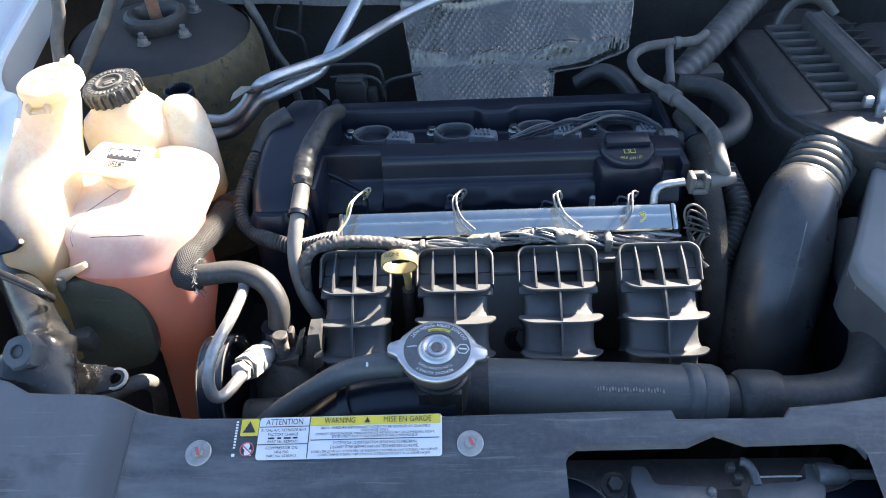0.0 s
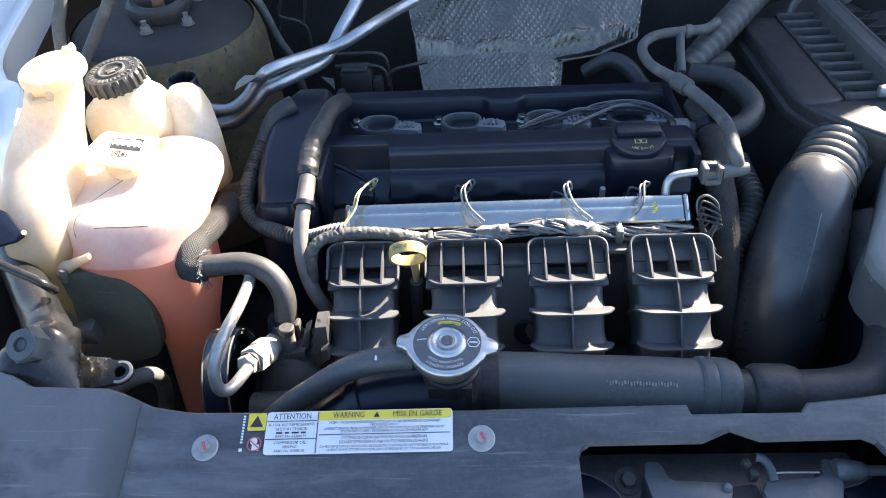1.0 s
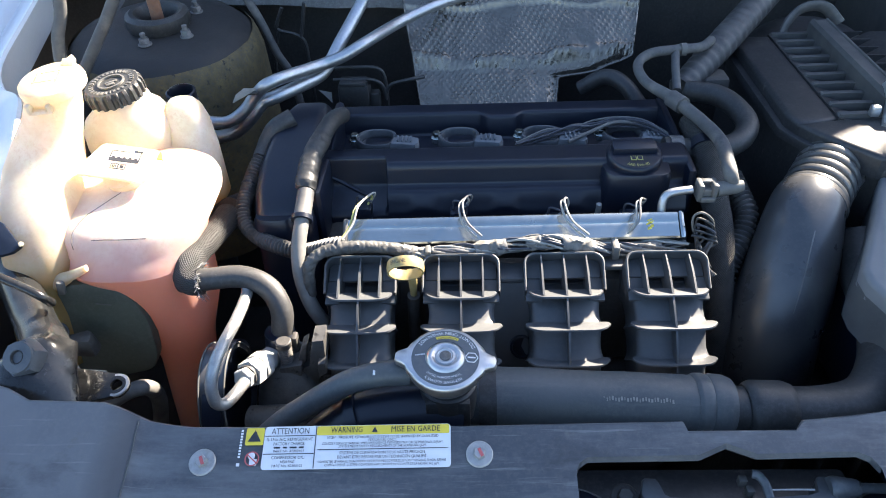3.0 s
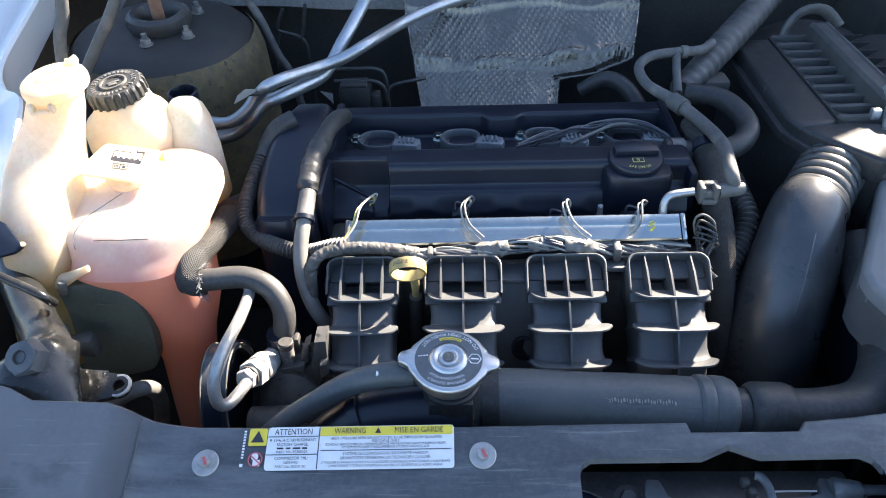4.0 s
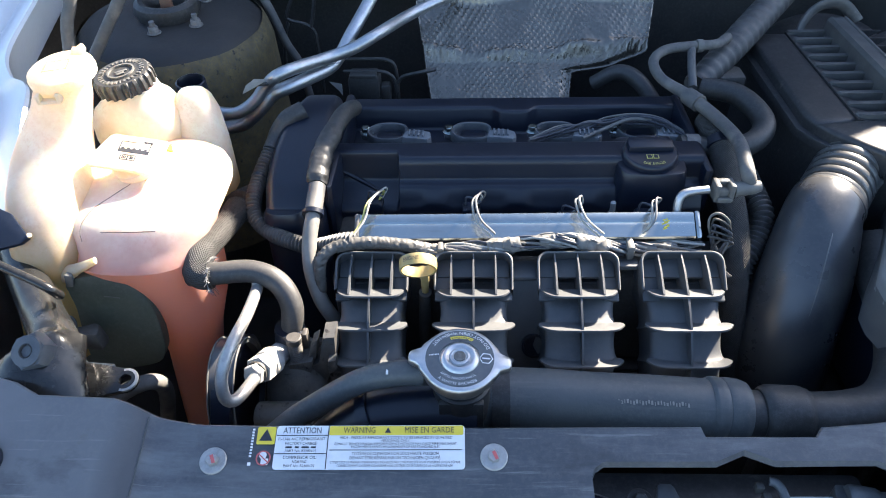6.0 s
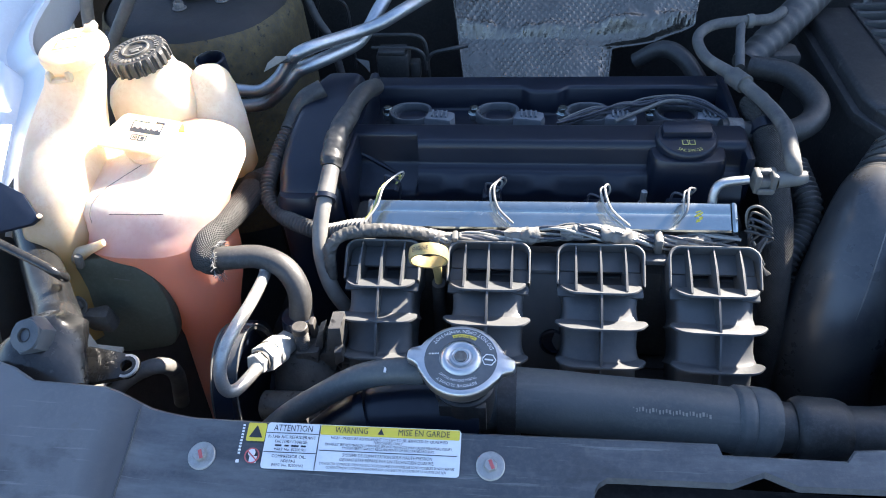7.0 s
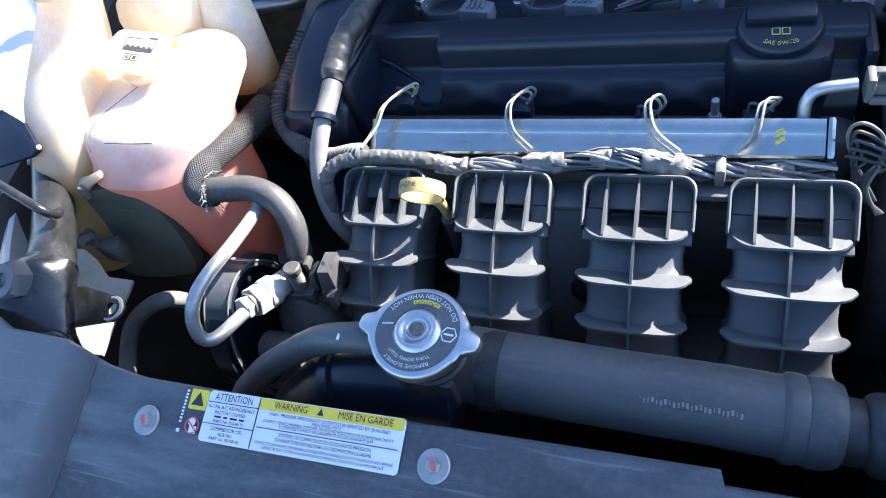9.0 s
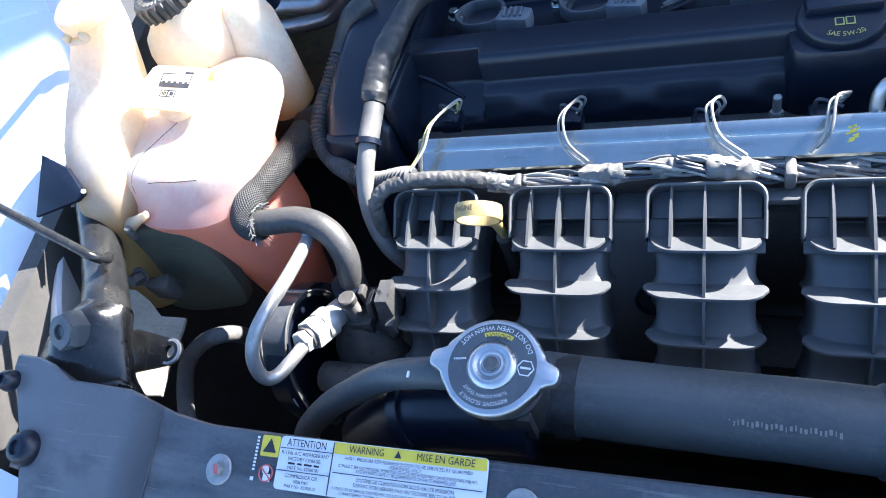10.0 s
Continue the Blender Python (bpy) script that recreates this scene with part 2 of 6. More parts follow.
blend_along_x(M_PANEL_PALE, -0.262, -0.240, (0.066, 0.069, 0.075))
streaks(M_DUCT, (18, 18, 5), (0.10, 0.102, 0.10), 0.58, 0.75, 0.7)
streaks(M_HOSE, (5, 70, 70), (0.14, 0.14, 0.135), 0.55, 0.72, 0.7)
streaks(M_ALU, (20, 200, 200), (0.20, 0.19, 0.17), 0.56, 0.72, 0.5)
streaks(M_RUBBER_GREY, (30, 30, 30), (0.17, 0.16, 0.145), 0.52, 0.68, 0.8)
streaks(M_FOIL, (9, 30, 9), (0.12, 0.11, 0.095), 0.54, 0.72, 0.5)


def braid(name, base, second, size):
    """Woven sleeve: a fine chequer of threads in relief."""
    m = shader(name, base, 0.6, second=second, blotch=80, bump=0.0)
    nt = m.node_tree
    uv = nt.nodes.new("ShaderNodeTexCoord").outputs["UV"]
    waves = []
    for turn in (45, -45):
        mp = nt.nodes.new("ShaderNodeMapping")
        mp.inputs["Rotation"].default_value = (0, 0, radians(turn))
        mp.inputs["Scale"].default_value = (size, size, size)
        nt.links.new(uv, mp.inputs["Vector"])
        w = nt.nodes.new("ShaderNodeTexWave")
        w.inputs["Scale"].default_value = 1.0
        nt.links.new(mp.outputs["Vector"], w.inputs["Vector"])
        waves.append(w.outputs["Fac"])
    mul = nt.nodes.new("ShaderNodeMath")
    mul.operation = "MULTIPLY"
    nt.links.new(waves[0], mul.inputs[0])
    nt.links.new(waves[1], mul.inputs[1])
    b = nt.nodes.new("ShaderNodeBump")
    b.inputs["Strength"].default_value, b.inputs["Distance"].default_value = 1.0, 0.0012
    nt.links.new(mul.outputs[0], b.inputs["Height"])
    nt.links.new(b.outputs["Normal"], bsdf(m).inputs["Normal"])
    return m


M_BRAID = braid("woven_sleeve", (0.026, 0.026, 0.025), (0.062, 0.059, 0.054), 190.0)
# same weave made darker: shade painted in for the unlit stretch
M_BRAID_SHADED = braid("shaded_woven_sleeve", (0.014, 0.014, 0.014), (0.035, 0.033, 0.031), 190.0)


def milky(name, upper, lower, level, soft):
    """Translucent tank plastic; the lower colour, as of liquid, fills up to the level."""
    m = shader(name, upper, 0.38, dust=0.0, bump=0.08, grain=260, depth=0.0008)
    nt, b = m.node_tree, bsdf(m)
    L = nt.links.new
    co = nt.nodes.new("ShaderNodeTexCoord").outputs["Object"]
    sep = nt.nodes.new("ShaderNodeSeparateXYZ")
    L(co, sep.inputs["Vector"])
    no = nt.nodes.new("ShaderNodeTexNoise")
    no.inputs["Scale"].default_value = 40.0
    L(co, no.inputs["Vector"])
    add = nt.nodes.new("ShaderNodeMath")
    add.operation = "MULTIPLY_ADD"
    add.inputs[1].default_value = soft
    L(no.outputs["Fac"], add.inputs[0])
    L(sep.outputs["Z"], add.inputs[2])
    r = nt.nodes.new("ShaderNodeMapRange")
    r.inputs["From Min"].default_value, r.inputs["From Max"].default_value = level - soft * 0.5, level + soft * 1.5
    L(add.outputs[0], r.inputs["Value"])
    old = b.inputs["Base Color"].links[0].from_socket
    mx = nt.nodes.new("ShaderNodeMix")
    mx.data_type = "RGBA"
    L(r.outputs["Result"], mx.inputs["Factor"])
    mx.inputs[6].default_value = (*lower, 1)
    L(old, mx.inputs[7])
    L(mx.outputs[2], b.inputs["Base Color"])
    b.inputs["Subsurface Weight"].default_value = 0.75
    b.inputs["Subsurface Radius"].default_value = (1.0, 0.75, 0.5)
    b.inputs["Subsurface Scale"].default_value = 0.014
    tr = nt.nodes.new("ShaderNodeBsdfTranslucent")
    amber = nt.nodes.new("ShaderNodeMix")
    amber.data_type, amber.blend_type = "RGBA", "MULTIPLY"
    amber.inputs["Factor"].default_value = 1.0
    L(mx.outputs[2], amber.inputs[6])
    amber.inputs[7].default_value = (1.0, 0.86, 0.66, 1)
    L(amber.outputs[2], tr.inputs["Color"])
    ms = nt.nodes.new("ShaderNodeMixShader")
    ms.inputs["Fac"].default_value = 0.4
    out = nt.nodes["Material Output"]
    L(b.outputs["BSDF"], ms.inputs[1])
    L(tr.outputs["BSDF"], ms.inputs[2])
    L(ms.outputs["Shader"], out.inputs["Surface"])
    return m


M_TANK = milky("milky_tank", (0.83, 0.73, 0.62), (0.66, 0.365, 0.305), 0.915, 0.016)
M_WHITE_CAP = milky("ivory_plastic", (0.84, 0.76, 0.58), (0.84, 0.76, 0.58), 0.0, 0.01)
# ivory above the level, amber below it
M_WASHER = milky("amber_below_washer_tank", (0.83, 0.75, 0.60), (0.44, 0.29, 0.11), 0.928, 0.03)
M_TANK_OLD = milky("yellowed_tank", (0.83, 0.75, 0.60), (0.50, 0.33, 0.13), 0.908, 0.024)


# ---- mesh helpers ----
def part(name, bm, mat, parent=None, label="", angle=38, kind="", category="", group=""):
    me = bpy.data.meshes.new(name)
    bmesh.ops.recalc_face_normals(bm, faces=bm.faces[:])
    bm.to_mesh(me)
    bm.free()
    for p in me.polygons:
        p.use_smooth = True
    me.set_sharp_from_angle(angle=radians(angle))
    me.materials.append(mat)
    ob = new(name, me)
    if parent:
        ob.parent = parent
    return tagged(ob, label, category, group, kind)


def thing(name, label, category, group="", kind=""):
    return tagged(new(name), label, category, group, kind)


def merge(*parts):
    """One bmesh out of several."""
    out = parts[0]
    for b in parts[1:]:
        me = bpy.data.meshes.new("tmp")
        b.to_mesh(me)
        b.free()
        out.from_mesh(me)
        bpy.data.meshes.remove(me)
    return out


def moved(bm, m):
    bmesh.ops.transform(bm, matrix=m, verts=bm.verts[:])
    return bm


def box(c, s, bevel=0.002, m=None, seg=2):
    bm = bmesh.new()
    bmesh.ops.create_cube(bm, size=1, matrix=Matrix.Diagonal((*s, 1)))
    if bevel:
        bmesh.ops.bevel(bm, geom=bm.edges[:], offset=bevel, segments=seg, affect="EDGES", profile=0.5)
    if m:
        moved(bm, m)
    return moved(bm, Matrix.Translation(c))


def loft(rings, caps=True, closed=True):
    bm = bmesh.new()
    vs = [[bm.verts.new(p) for p in r] for r in rings]
    n = len(vs[0])
    for a, b in zip(vs, vs[1:]):
        for i in range(n if closed else n - 1):
            j = (i + 1) % n
            bm.faces.new((a[i], a[j], b[j], b[i]))
    if caps and closed:
        bm.faces.new(vs[0][::-1])
        bm.faces.new(vs[-1])
    return bm


def lathe(profile, m=Matrix(), seg=32, caps=True):
    rings = [[m @ Vector((r * math.cos(a), r * math.sin(a), z)) for a in (2 * math.pi * i / seg for i in range(seg))] for r, z in profile]
    return loft(rings, caps)


def prism(outline, h, m=Matrix(), bevel=0.0, seg=2):
    """An outline in the plane, raised by h."""
    bm = bmesh.new()
    f = bm.faces.new([bm.verts.new((x, y, 0)) for x, y in outline])
    r = bmesh.ops.extrude_face_region(bm, geom=[f])
    up = [v for v in r["geom"] if isinstance(v, bmesh.types.BMVert)]
    bmesh.ops.translate(bm, verts=up, vec=(0, 0, h))
    if bevel:
        top = [e for e in bm.edges if all(v in up for v in e.verts)]
        bmesh.ops.bevel(bm, geom=top, offset=bevel, segments=seg, affect="EDGES", profile=0.5)
    return moved(bm, m)


def rounded(w, h, r, n=5):
    """Outline of a rounded rectangle about the origin."""
    pts = []
    for cx, cy, a0 in ((w / 2 - r, h / 2 - r, 0), (-w / 2 + r, h / 2 - r, 90), (-w / 2 + r, -h / 2 + r, 180), (w / 2 - r, -h / 2 + r, 270)):
        for i in range(n + 1):
            a = radians(a0 + 90 * i / n)
            pts.append((cx + r * math.cos(a), cy + r * math.sin(a)))
    return pts


def spline(pts, step=6):
    """Catmull-Rom through the points."""
    p = [Vector(q) for q in pts]
    p = [p[0] * 2 - p[1]] + p + [p[-1] * 2 - p[-2]]
    out = []
    for i in range(1, len(p) - 2):
        a, b, c, d = p[i - 1:i + 3]
        for k in range(step):
            t = k / step
            out.append(0.5 * ((2 * b) + (c - a) * t + (2 * a - 5 * b + 4 * c - d) * t * t + (3 * b - a - 3 * c + d) * t ** 3))
    return out + [p[-2]]


def tube(pts, r, seg=14, step=6, smooth=True, caps=True, flat=1.0, pitch=0.0, ridge=0.0):
    """A pipe along the points. r: a radius, or one for each point. pitch, ridge: corrugation."""
    path = spline(pts, step) if smooth else [Vector(p) for p in pts]
    if isinstance(r, (tuple, list)):
        k = len(path) - 1
        rad = [np.interp(i / k * (len(r) - 1), range(len(r)), r) for i in range(k + 1)]
    else:
        rad = [r] * len(path)
    if pitch:
        cum = [0.0]
        for a, b in zip(path, path[1:]):
            cum.append(cum[-1] + (b - a).length)
        s = np.arange(0, cum[-1], pitch / 6)
        path2 = [Vector([np.interp(q, cum, [v[i] for v in path]) for i in range(3)]) for q in s]
        rad = [np.interp(q, cum, rad) + ridge * (1 if math.sin(2 * math.pi * q / pitch) > 0 else -1) * abs(math.sin(2 * math.pi * q / pitch)) ** 0.5 for q in s]
        path = path2
    rings, side, run = [], None, 0.0
    for i, p in enumerate(path):
        t = (path[min(i + 1, len(path) - 1)] - path[max(i - 1, 0)]).normalized()
        if side is None:
            side = t.orthogonal().normalized()
        side = (side - t * side.dot(t)).normalized()
        up = t.cross(side)
        rings.append([p + (side * math.cos(a) + up * math.sin(a) * flat) * rad[i] for a in (2 * math.pi * k / seg for k in range(seg))])
    bm = bmesh.new()
    uv = bm.loops.layers.uv.new("UVMap")
    vs = [[bm.verts.new(q) for q in ring] for ring in rings]
    for i in range(len(vs) - 1):
        nxt = run + (path[i + 1] - path[i]).length
        for k in range(seg):
            j = (k + 1) % seg
            f = bm.faces.new((vs[i][k], vs[i][j], vs[i + 1][j], vs[i + 1][k]))
            w = 2 * math.pi * rad[i]
            for lp, c in zip(f.loops, ((k, run), (k + 1, run), (k + 1, nxt), (k, nxt))):
                lp[uv].uv = (c[0] / seg * w, c[1])
        run = nxt
    if caps:
        bm.faces.new(vs[0][::-1])
        bm.faces.new(vs[-1])
    return bm


def oval(c, rx, ry, e=2.4, n=40):
    """A level ring, between an ellipse (2) and a rectangle (8)."""
    out = []
    for i in range(n):
        a = 2 * math.pi * i / n
        u, v = math.cos(a), math.sin(a)
        out.append(Vector((c[0] + rx * math.copysign(abs(u) ** (2 / e), u), c[1] + ry * math.copysign(abs(v) ** (2 / e), v), c[2])))
    return out


def frame_of(origin, x_to, up):
    """A pose with x along x_to and z along up."""
    z = Vector(up).normalized()
    x = Vector(x_to)
    x = (x - z * x.dot(z)).normalized()
    y = z.cross(x)
    m = Matrix((x, y, z)).transposed().to_4x4()
    m.translation = Vector(origin)
    return m


def hexbolt(m, r, h, washer=0.0):
    """Hexagon head, with a washer under it."""
    head = lathe([(r, 0), (r, h * 0.8), (r * 0.86, h)], m @ Matrix.Translation((0, 0, 0.0015 if washer else 0)), 6)
    if washer:
        head = merge(head, lathe([(washer, 0), (washer, 0.001), (washer * 0.93, 0.0016)], m, 28))
    return head


def words(text, size, m, mat, parent, name="lettering", align="CENTER", arc=0.0, width=0.0):
    """Raised letters in the built-in font. arc: the radius on which they bend."""
    cu = bpy.data.curves.new("letters", "FONT")
    cu.body, cu.size, cu.align_x, cu.align_y, cu.resolution_u = text, size, align, "CENTER", 2
    tmp = bpy.data.objects.new("letters", cu)
    scene.collection.objects.link(tmp)
    dg = bpy.context.evaluated_depsgraph_get()
    me = bpy.data.meshes.new_from_object(tmp.evaluated_get(dg))
    bpy.data.objects.remove(tmp)
    xs = [v.co.x for v in me.vertices]
    if width and xs and max(xs) > min(xs):
        k = width / (max(xs) - min(xs))
        for v in me.vertices:
            v.co.x *= k
    if arc:
        for v in me.vertices:
            a, rr = v.co.x / abs(arc), abs(arc) + (v.co.y if arc > 0 else -v.co.y)
            s = 1 if arc > 0 else -1
            v.co = Vector((rr * math.sin(a), s * rr * math.cos(a), v.co.z))
    me.transform(m)
    me.materials.append(mat)
    ob = new(name, me)
    ob.parent = parent
    return ob


def soften(profile, r):
    """Round every inner corner of an open profile."""
    p = [Vector((a, b, 0)) for a, b in profile]
    out = [profile[0]]
    for a, b, c in zip(p, p[1:], p[2:]):
        u = b + (a - b).normalized() * min(r, 0.45 * (a - b).length)
        w = b + (c - b).normalized() * min(r, 0.45 * (c - b).length)
        for t in (0, 0.25, 0.5, 0.75, 1):
            q = u * (1 - t) ** 2 + b * 2 * t * (1 - t) + w * t * t
            out.append((q.x, q.y))
    return out + [profile[-1]]


def crumple(bm, amp, scale, seed=0.0):
    """Push a mesh about by smooth noise."""
    for v in bm.verts:
        v.co += noise.noise_vector(v.co * scale + Vector((seed, 0, 0))) * amp
    return bm


def sheet_of(rows, thick):
    """A bent sheet through rows of points, with a back side."""
    return loft([[Vector(p) for p in r] + [Vector(p) - Vector(thick) for p in reversed(r)] for r in rows])


# ---- structure ----
def sheet(name, size, z, mat, label):
    bm = bmesh.new()
    bmesh.ops.create_grid(bm, x_segments=1, y_segments=1, size=size, matrix=Matrix.Translation((0, 0, z)))
    return part(name, bm, mat, None, label, kind="structure", category="ground")


sheet("ground", 900.0, 0.0, M_ASPHALT, "grey asphalt ground under the parked car")

# unseen carport, added and shaped to keep the nose and one side of the bay in shade
carport = thing("carport", "unseen carport structure added to shade the engine bay", "carport", kind="structure")
shade_outline = [(-1.8, 2.960), (1.88, 2.952), (1.93, 2.897), (2.13, 2.850), (3.25, 2.850), (3.25, 3.36), (-1.8, 3.36)]
part("beam", prism(shade_outline, 0.06, Matrix.Translation((0, 2.63, 0)) @ pose(0, 0, 0, 90, 0, 0), 0.005), M_TIMBER, carport)
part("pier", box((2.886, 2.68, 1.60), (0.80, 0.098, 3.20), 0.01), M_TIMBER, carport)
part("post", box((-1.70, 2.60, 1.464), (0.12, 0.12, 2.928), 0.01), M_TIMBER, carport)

# ---- car body ----
car = thing("car", "white car with its bonnet propped open", "car")


def fender(side):
    # points drawn out from the camera's spot to keep the edge's place in view
    edge = [(0.616, 1.3176, 1.0453), (0.561, 1.0426, 1.0233), (0.5335, 0.8776, 1.0068), (0.517, 0.7676, 0.9925), (0.4972, 0.7258, 0.9815), (0.4774, 0.7148, 0.9749), (0.4664, 0.6686, 0.9573), (0.4444, 0.5641, 0.9188), (0.4532, 0.5234, 0.9001), (0.4554, 0.4904, 0.8825), (0.4334, 0.4376, 0.8704), (0.4125, 0.3969, 0.8561), (0.4235, 0.3661, 0.8418), (0.44, 0.3056, 0.8198)]
    # ledge dips outward, shaped to turn from the sun and fall in shade
    sec = [(-0.014, -0.06), (-0.004, -0.02), (0.0, -0.003), (-0.003, 0.0005), (-0.008, -0.0015), (-0.034, -0.019), (-0.040, -0.020), (-0.045, -0.014), (-0.053, -0.004), (-0.07, 0.001), (-0.16, -0.006), (-0.24, -0.04), (-0.30, -0.2)]
    rings = []
    for p in spline([Vector((-x, y, z)) for x, y, z in edge], 6):
        rings.append([Vector(((p.x + dx) * side, p.y, p.z + dz)) for dx, dz in sec])
    return loft(rings, closed=False)


part("fender", fender(1), M_PAINT, car, "glossy white painted front fender edge")
part("fender", moved(fender(-1), Matrix.Translation((0.22, 0, 0))), M_PAINT, car)


def slab(pts, thick, mat, name, label=""):
    """A plate through four corners."""
    a, b, c, d = (Vector(p) for p in pts)
    n = (b - a).cross(d - a).normalized() * thick
    return part(name, loft([[a, b, c, d], [a + n, b + n, c + n, d + n]]), mat, car, label)


# unseen bonnet: top edge shaped to set where shade falls, dark below against glare
rows = []
for x in np.linspace(-0.74, 1.360, 106):
    top = float(np.interp(x, [-0.74, 0.60, 0.80, 1.280, 1.36], [1.795, 1.819, 1.843, 1.845, 1.75]))
    rows.append([Vector((x, 1.40 + 0.22 * k - 0.02 * math.sin(math.pi * k), 1.08 + (top - 1.08) * k)) for k in np.linspace(0, 1, 9)])
part("hood", loft(rows, closed=False), M_DARK_LINING, car, "unseen propped bonnet, dark below, its edge shaped to shade the bay")
slab([(-0.75, 1.16, 0.2), (0.80, 1.16, 0.2), (0.80, 1.16, 1.0), (-0.75, 1.16, 1.0)], -0.03, M_DARK, "firewall")
slab([(-0.75, 1.10, 1.0), (0.80, 1.10, 1.0), (0.80, 1.44, 1.07), (-0.75, 1.44, 1.07)], -0.02, M_COVER, "cowl", "black plastic cowl below the windscreen")
slab([(-0.50, 0.2, 0.2), (-0.50, 1.2, 0.2), (-0.50, 1.2, 1.0), (-0.46, 0.2, 0.86)], 0.02, M_UNDERBODY, "inner_fender")
slab([(0.62, 0.2, 0.2), (0.62, 1.2, 0.2), (0.62, 1.2, 1.0), (0.60, 0.2, 0.86)], -0.02, M_UNDERBODY, "inner_fender")
slab([(-0.75, 0.1, 0.22), (0.8, 0.1, 0.22), (0.8, 1.2, 0.22), (-0.75, 1.2, 0.22)], 0.01, M_UNDERBODY, "undertray")
slab([(-0.75, 0.235, 0.22), (0.8, 0.235, 0.22), (0.8, 0.235, 0.80), (-0.75, 0.235, 0.80)], -0.03, M_UNDERBODY, "radiator_frame")
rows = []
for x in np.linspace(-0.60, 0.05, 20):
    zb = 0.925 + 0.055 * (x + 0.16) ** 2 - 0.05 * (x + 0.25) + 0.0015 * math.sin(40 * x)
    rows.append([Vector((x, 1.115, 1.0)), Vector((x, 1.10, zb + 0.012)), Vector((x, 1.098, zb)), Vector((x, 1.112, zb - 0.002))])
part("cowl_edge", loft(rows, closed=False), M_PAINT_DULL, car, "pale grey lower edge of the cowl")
rows = []
for x in np.linspace(-0.85, 0.95, 25):
    k = (x - 0.05) ** 2 * 0.22
    rows.append([Vector((x, 0.262 + k * 0.2, 0.862)), Vector((x, 0.25 + k, 0.862)), Vector((x, 0.15 + k, 0.835)), Vector((x, 0.08 + k, 0.78)), Vector((x, 0.05 + k, 0.6)), Vector((x, 0.06 + k, 0.3))])
part("bumper", loft(rows, closed=False), M_PAINT, car, "white painted front bumper skin")

for wx in (-0.60, 0.84):
    wheel = new("wheel")
    wheel.parent = car
    wm = frame_of((wx, 0.78, 0.32), (0, 1, 0), (1, 0, 0))
    part("tyre", lathe([(0.20, -0.10), (0.29, -0.105), (0.318, -0.08), (0.32, 0.0), (0.318, 0.08), (0.29, 0.105), (0.20, 0.10)], wm, 48), M_RUBBER, wheel)
    part("rim", lathe([(0.0, 0.02), (0.05, 0.03), (0.17, 0.01), (0.19, -0.06), (0.205, -0.07)], wm, 40, False), M_CAST, wheel)

# ---- radiator cover panel ----
def panel_z(x, y):
    lift = 0.011 * (1 / (1 + math.exp((x + 0.238) / 0.006)))
    k = float(np.interp(x, [0.0, 0.06], [0.30, 0.22]))
    return 0.900 - k * (0.338 - y) + lift + float(np.interp(x, [0.0, 0.1, 0.3], [0, 0.0015, 0.003]))


def back_edge(x):
    return float(np.interp(x, [-0.40, -0.353, -0.337, -0.318, -0.261, -0.228, -0.197, -0.083, 0.156, 0.158, 0.233, 0.239, 0.275, 0.308, 0.40],
                           [0.366, 0.364, 0.360, 0.351, 0.349, 0.341, 0.337, 0.336, 0.337, 0.330, 0.330, 0.337, 0.340, 0.344, 0.347]))


def front_edge(x):
    return float(np.interp(x, [-0.374, -0.345, -0.33, -0.25, -0.235, 0.6], [0.352, 0.302, 0.262, 0.228, 0.225, 0.215]))


def hole_back(x):
    return float(np.interp(x, [0.0775, 0.080, 0.086, 0.162, 0.182, 0.201, 0.268, 0.276, 0.280], [0.300, 0.305, 0.309, 0.3095, 0.3175, 0.310, 0.311, 0.307, 0.300]))


def strip(xs, lo, hi, n=7, lip_back=True, lip_front=True, lip=0.022):
    rings = []
    for x in xs:
        a, b = lo(x), hi(x)
        r = []
        if lip_front:
            r += [Vector((x, a + 0.001, panel_z(x, a) - lip)), Vector((x, a, panel_z(x, a) - 0.003))]
        for i in range(n + 1):
            y = a + 0.002 + (b - a - 0.004) * i / n
            r.append(Vector((x, y, panel_z(x, y) + 0.0006 * noise.noise((x * 9, y * 9, 3)))))
        if lip_back:
            r += [Vector((x, b, panel_z(x, b) - 0.002)), Vector((x, b, panel_z(x, b) - 0.02))]
        rings.append(r)
    return loft(rings, closed=False)


def xs_of(a, b, n, *extra):
    return sorted(set([round(float(v), 5) for v in np.linspace(a, b, n)] + [v for v in extra if a <= v <= b]))


cover = thing("radiator_cover", "dusty black plastic cover over the radiator top", "cover")
part("pale_end", strip(xs_of(-0.374, -0.234, 30, -0.345, -0.33, -0.353, -0.337, -0.318, -0.261, -0.25, -0.235), front_edge, back_edge), M_PANEL_PALE, cover, "paler raised end of the panel")
bm = strip(xs_of(-0.234, 0.0775, 40, -0.345, -0.33, -0.353, -0.337, -0.318, -0.261, -0.228, -0.25, -0.235), front_edge, back_edge)
bm = merge(bm, strip(xs_of(0.0775, 0.280, 40, 0.080, 0.086, 0.156, 0.158, 0.162, 0.182, 0.201, 0.233, 0.239, 0.268, 0.276), hole_back, back_edge, 4, lip=0.005),
           strip(xs_of(0.0775, 0.280, 12), front_edge, lambda x: 0.235, 2), strip(xs_of(0.280, 0.62, 20, 0.308), front_edge, back_edge))
part("panel", bm, M_PANEL, cover, "scuffed black plastic panel with a latch opening")
seam_pts = [(-0.2345, y, panel_z(-0.2345, y) + 0.0004) for y in np.linspace(0.232, 0.338, 9)]
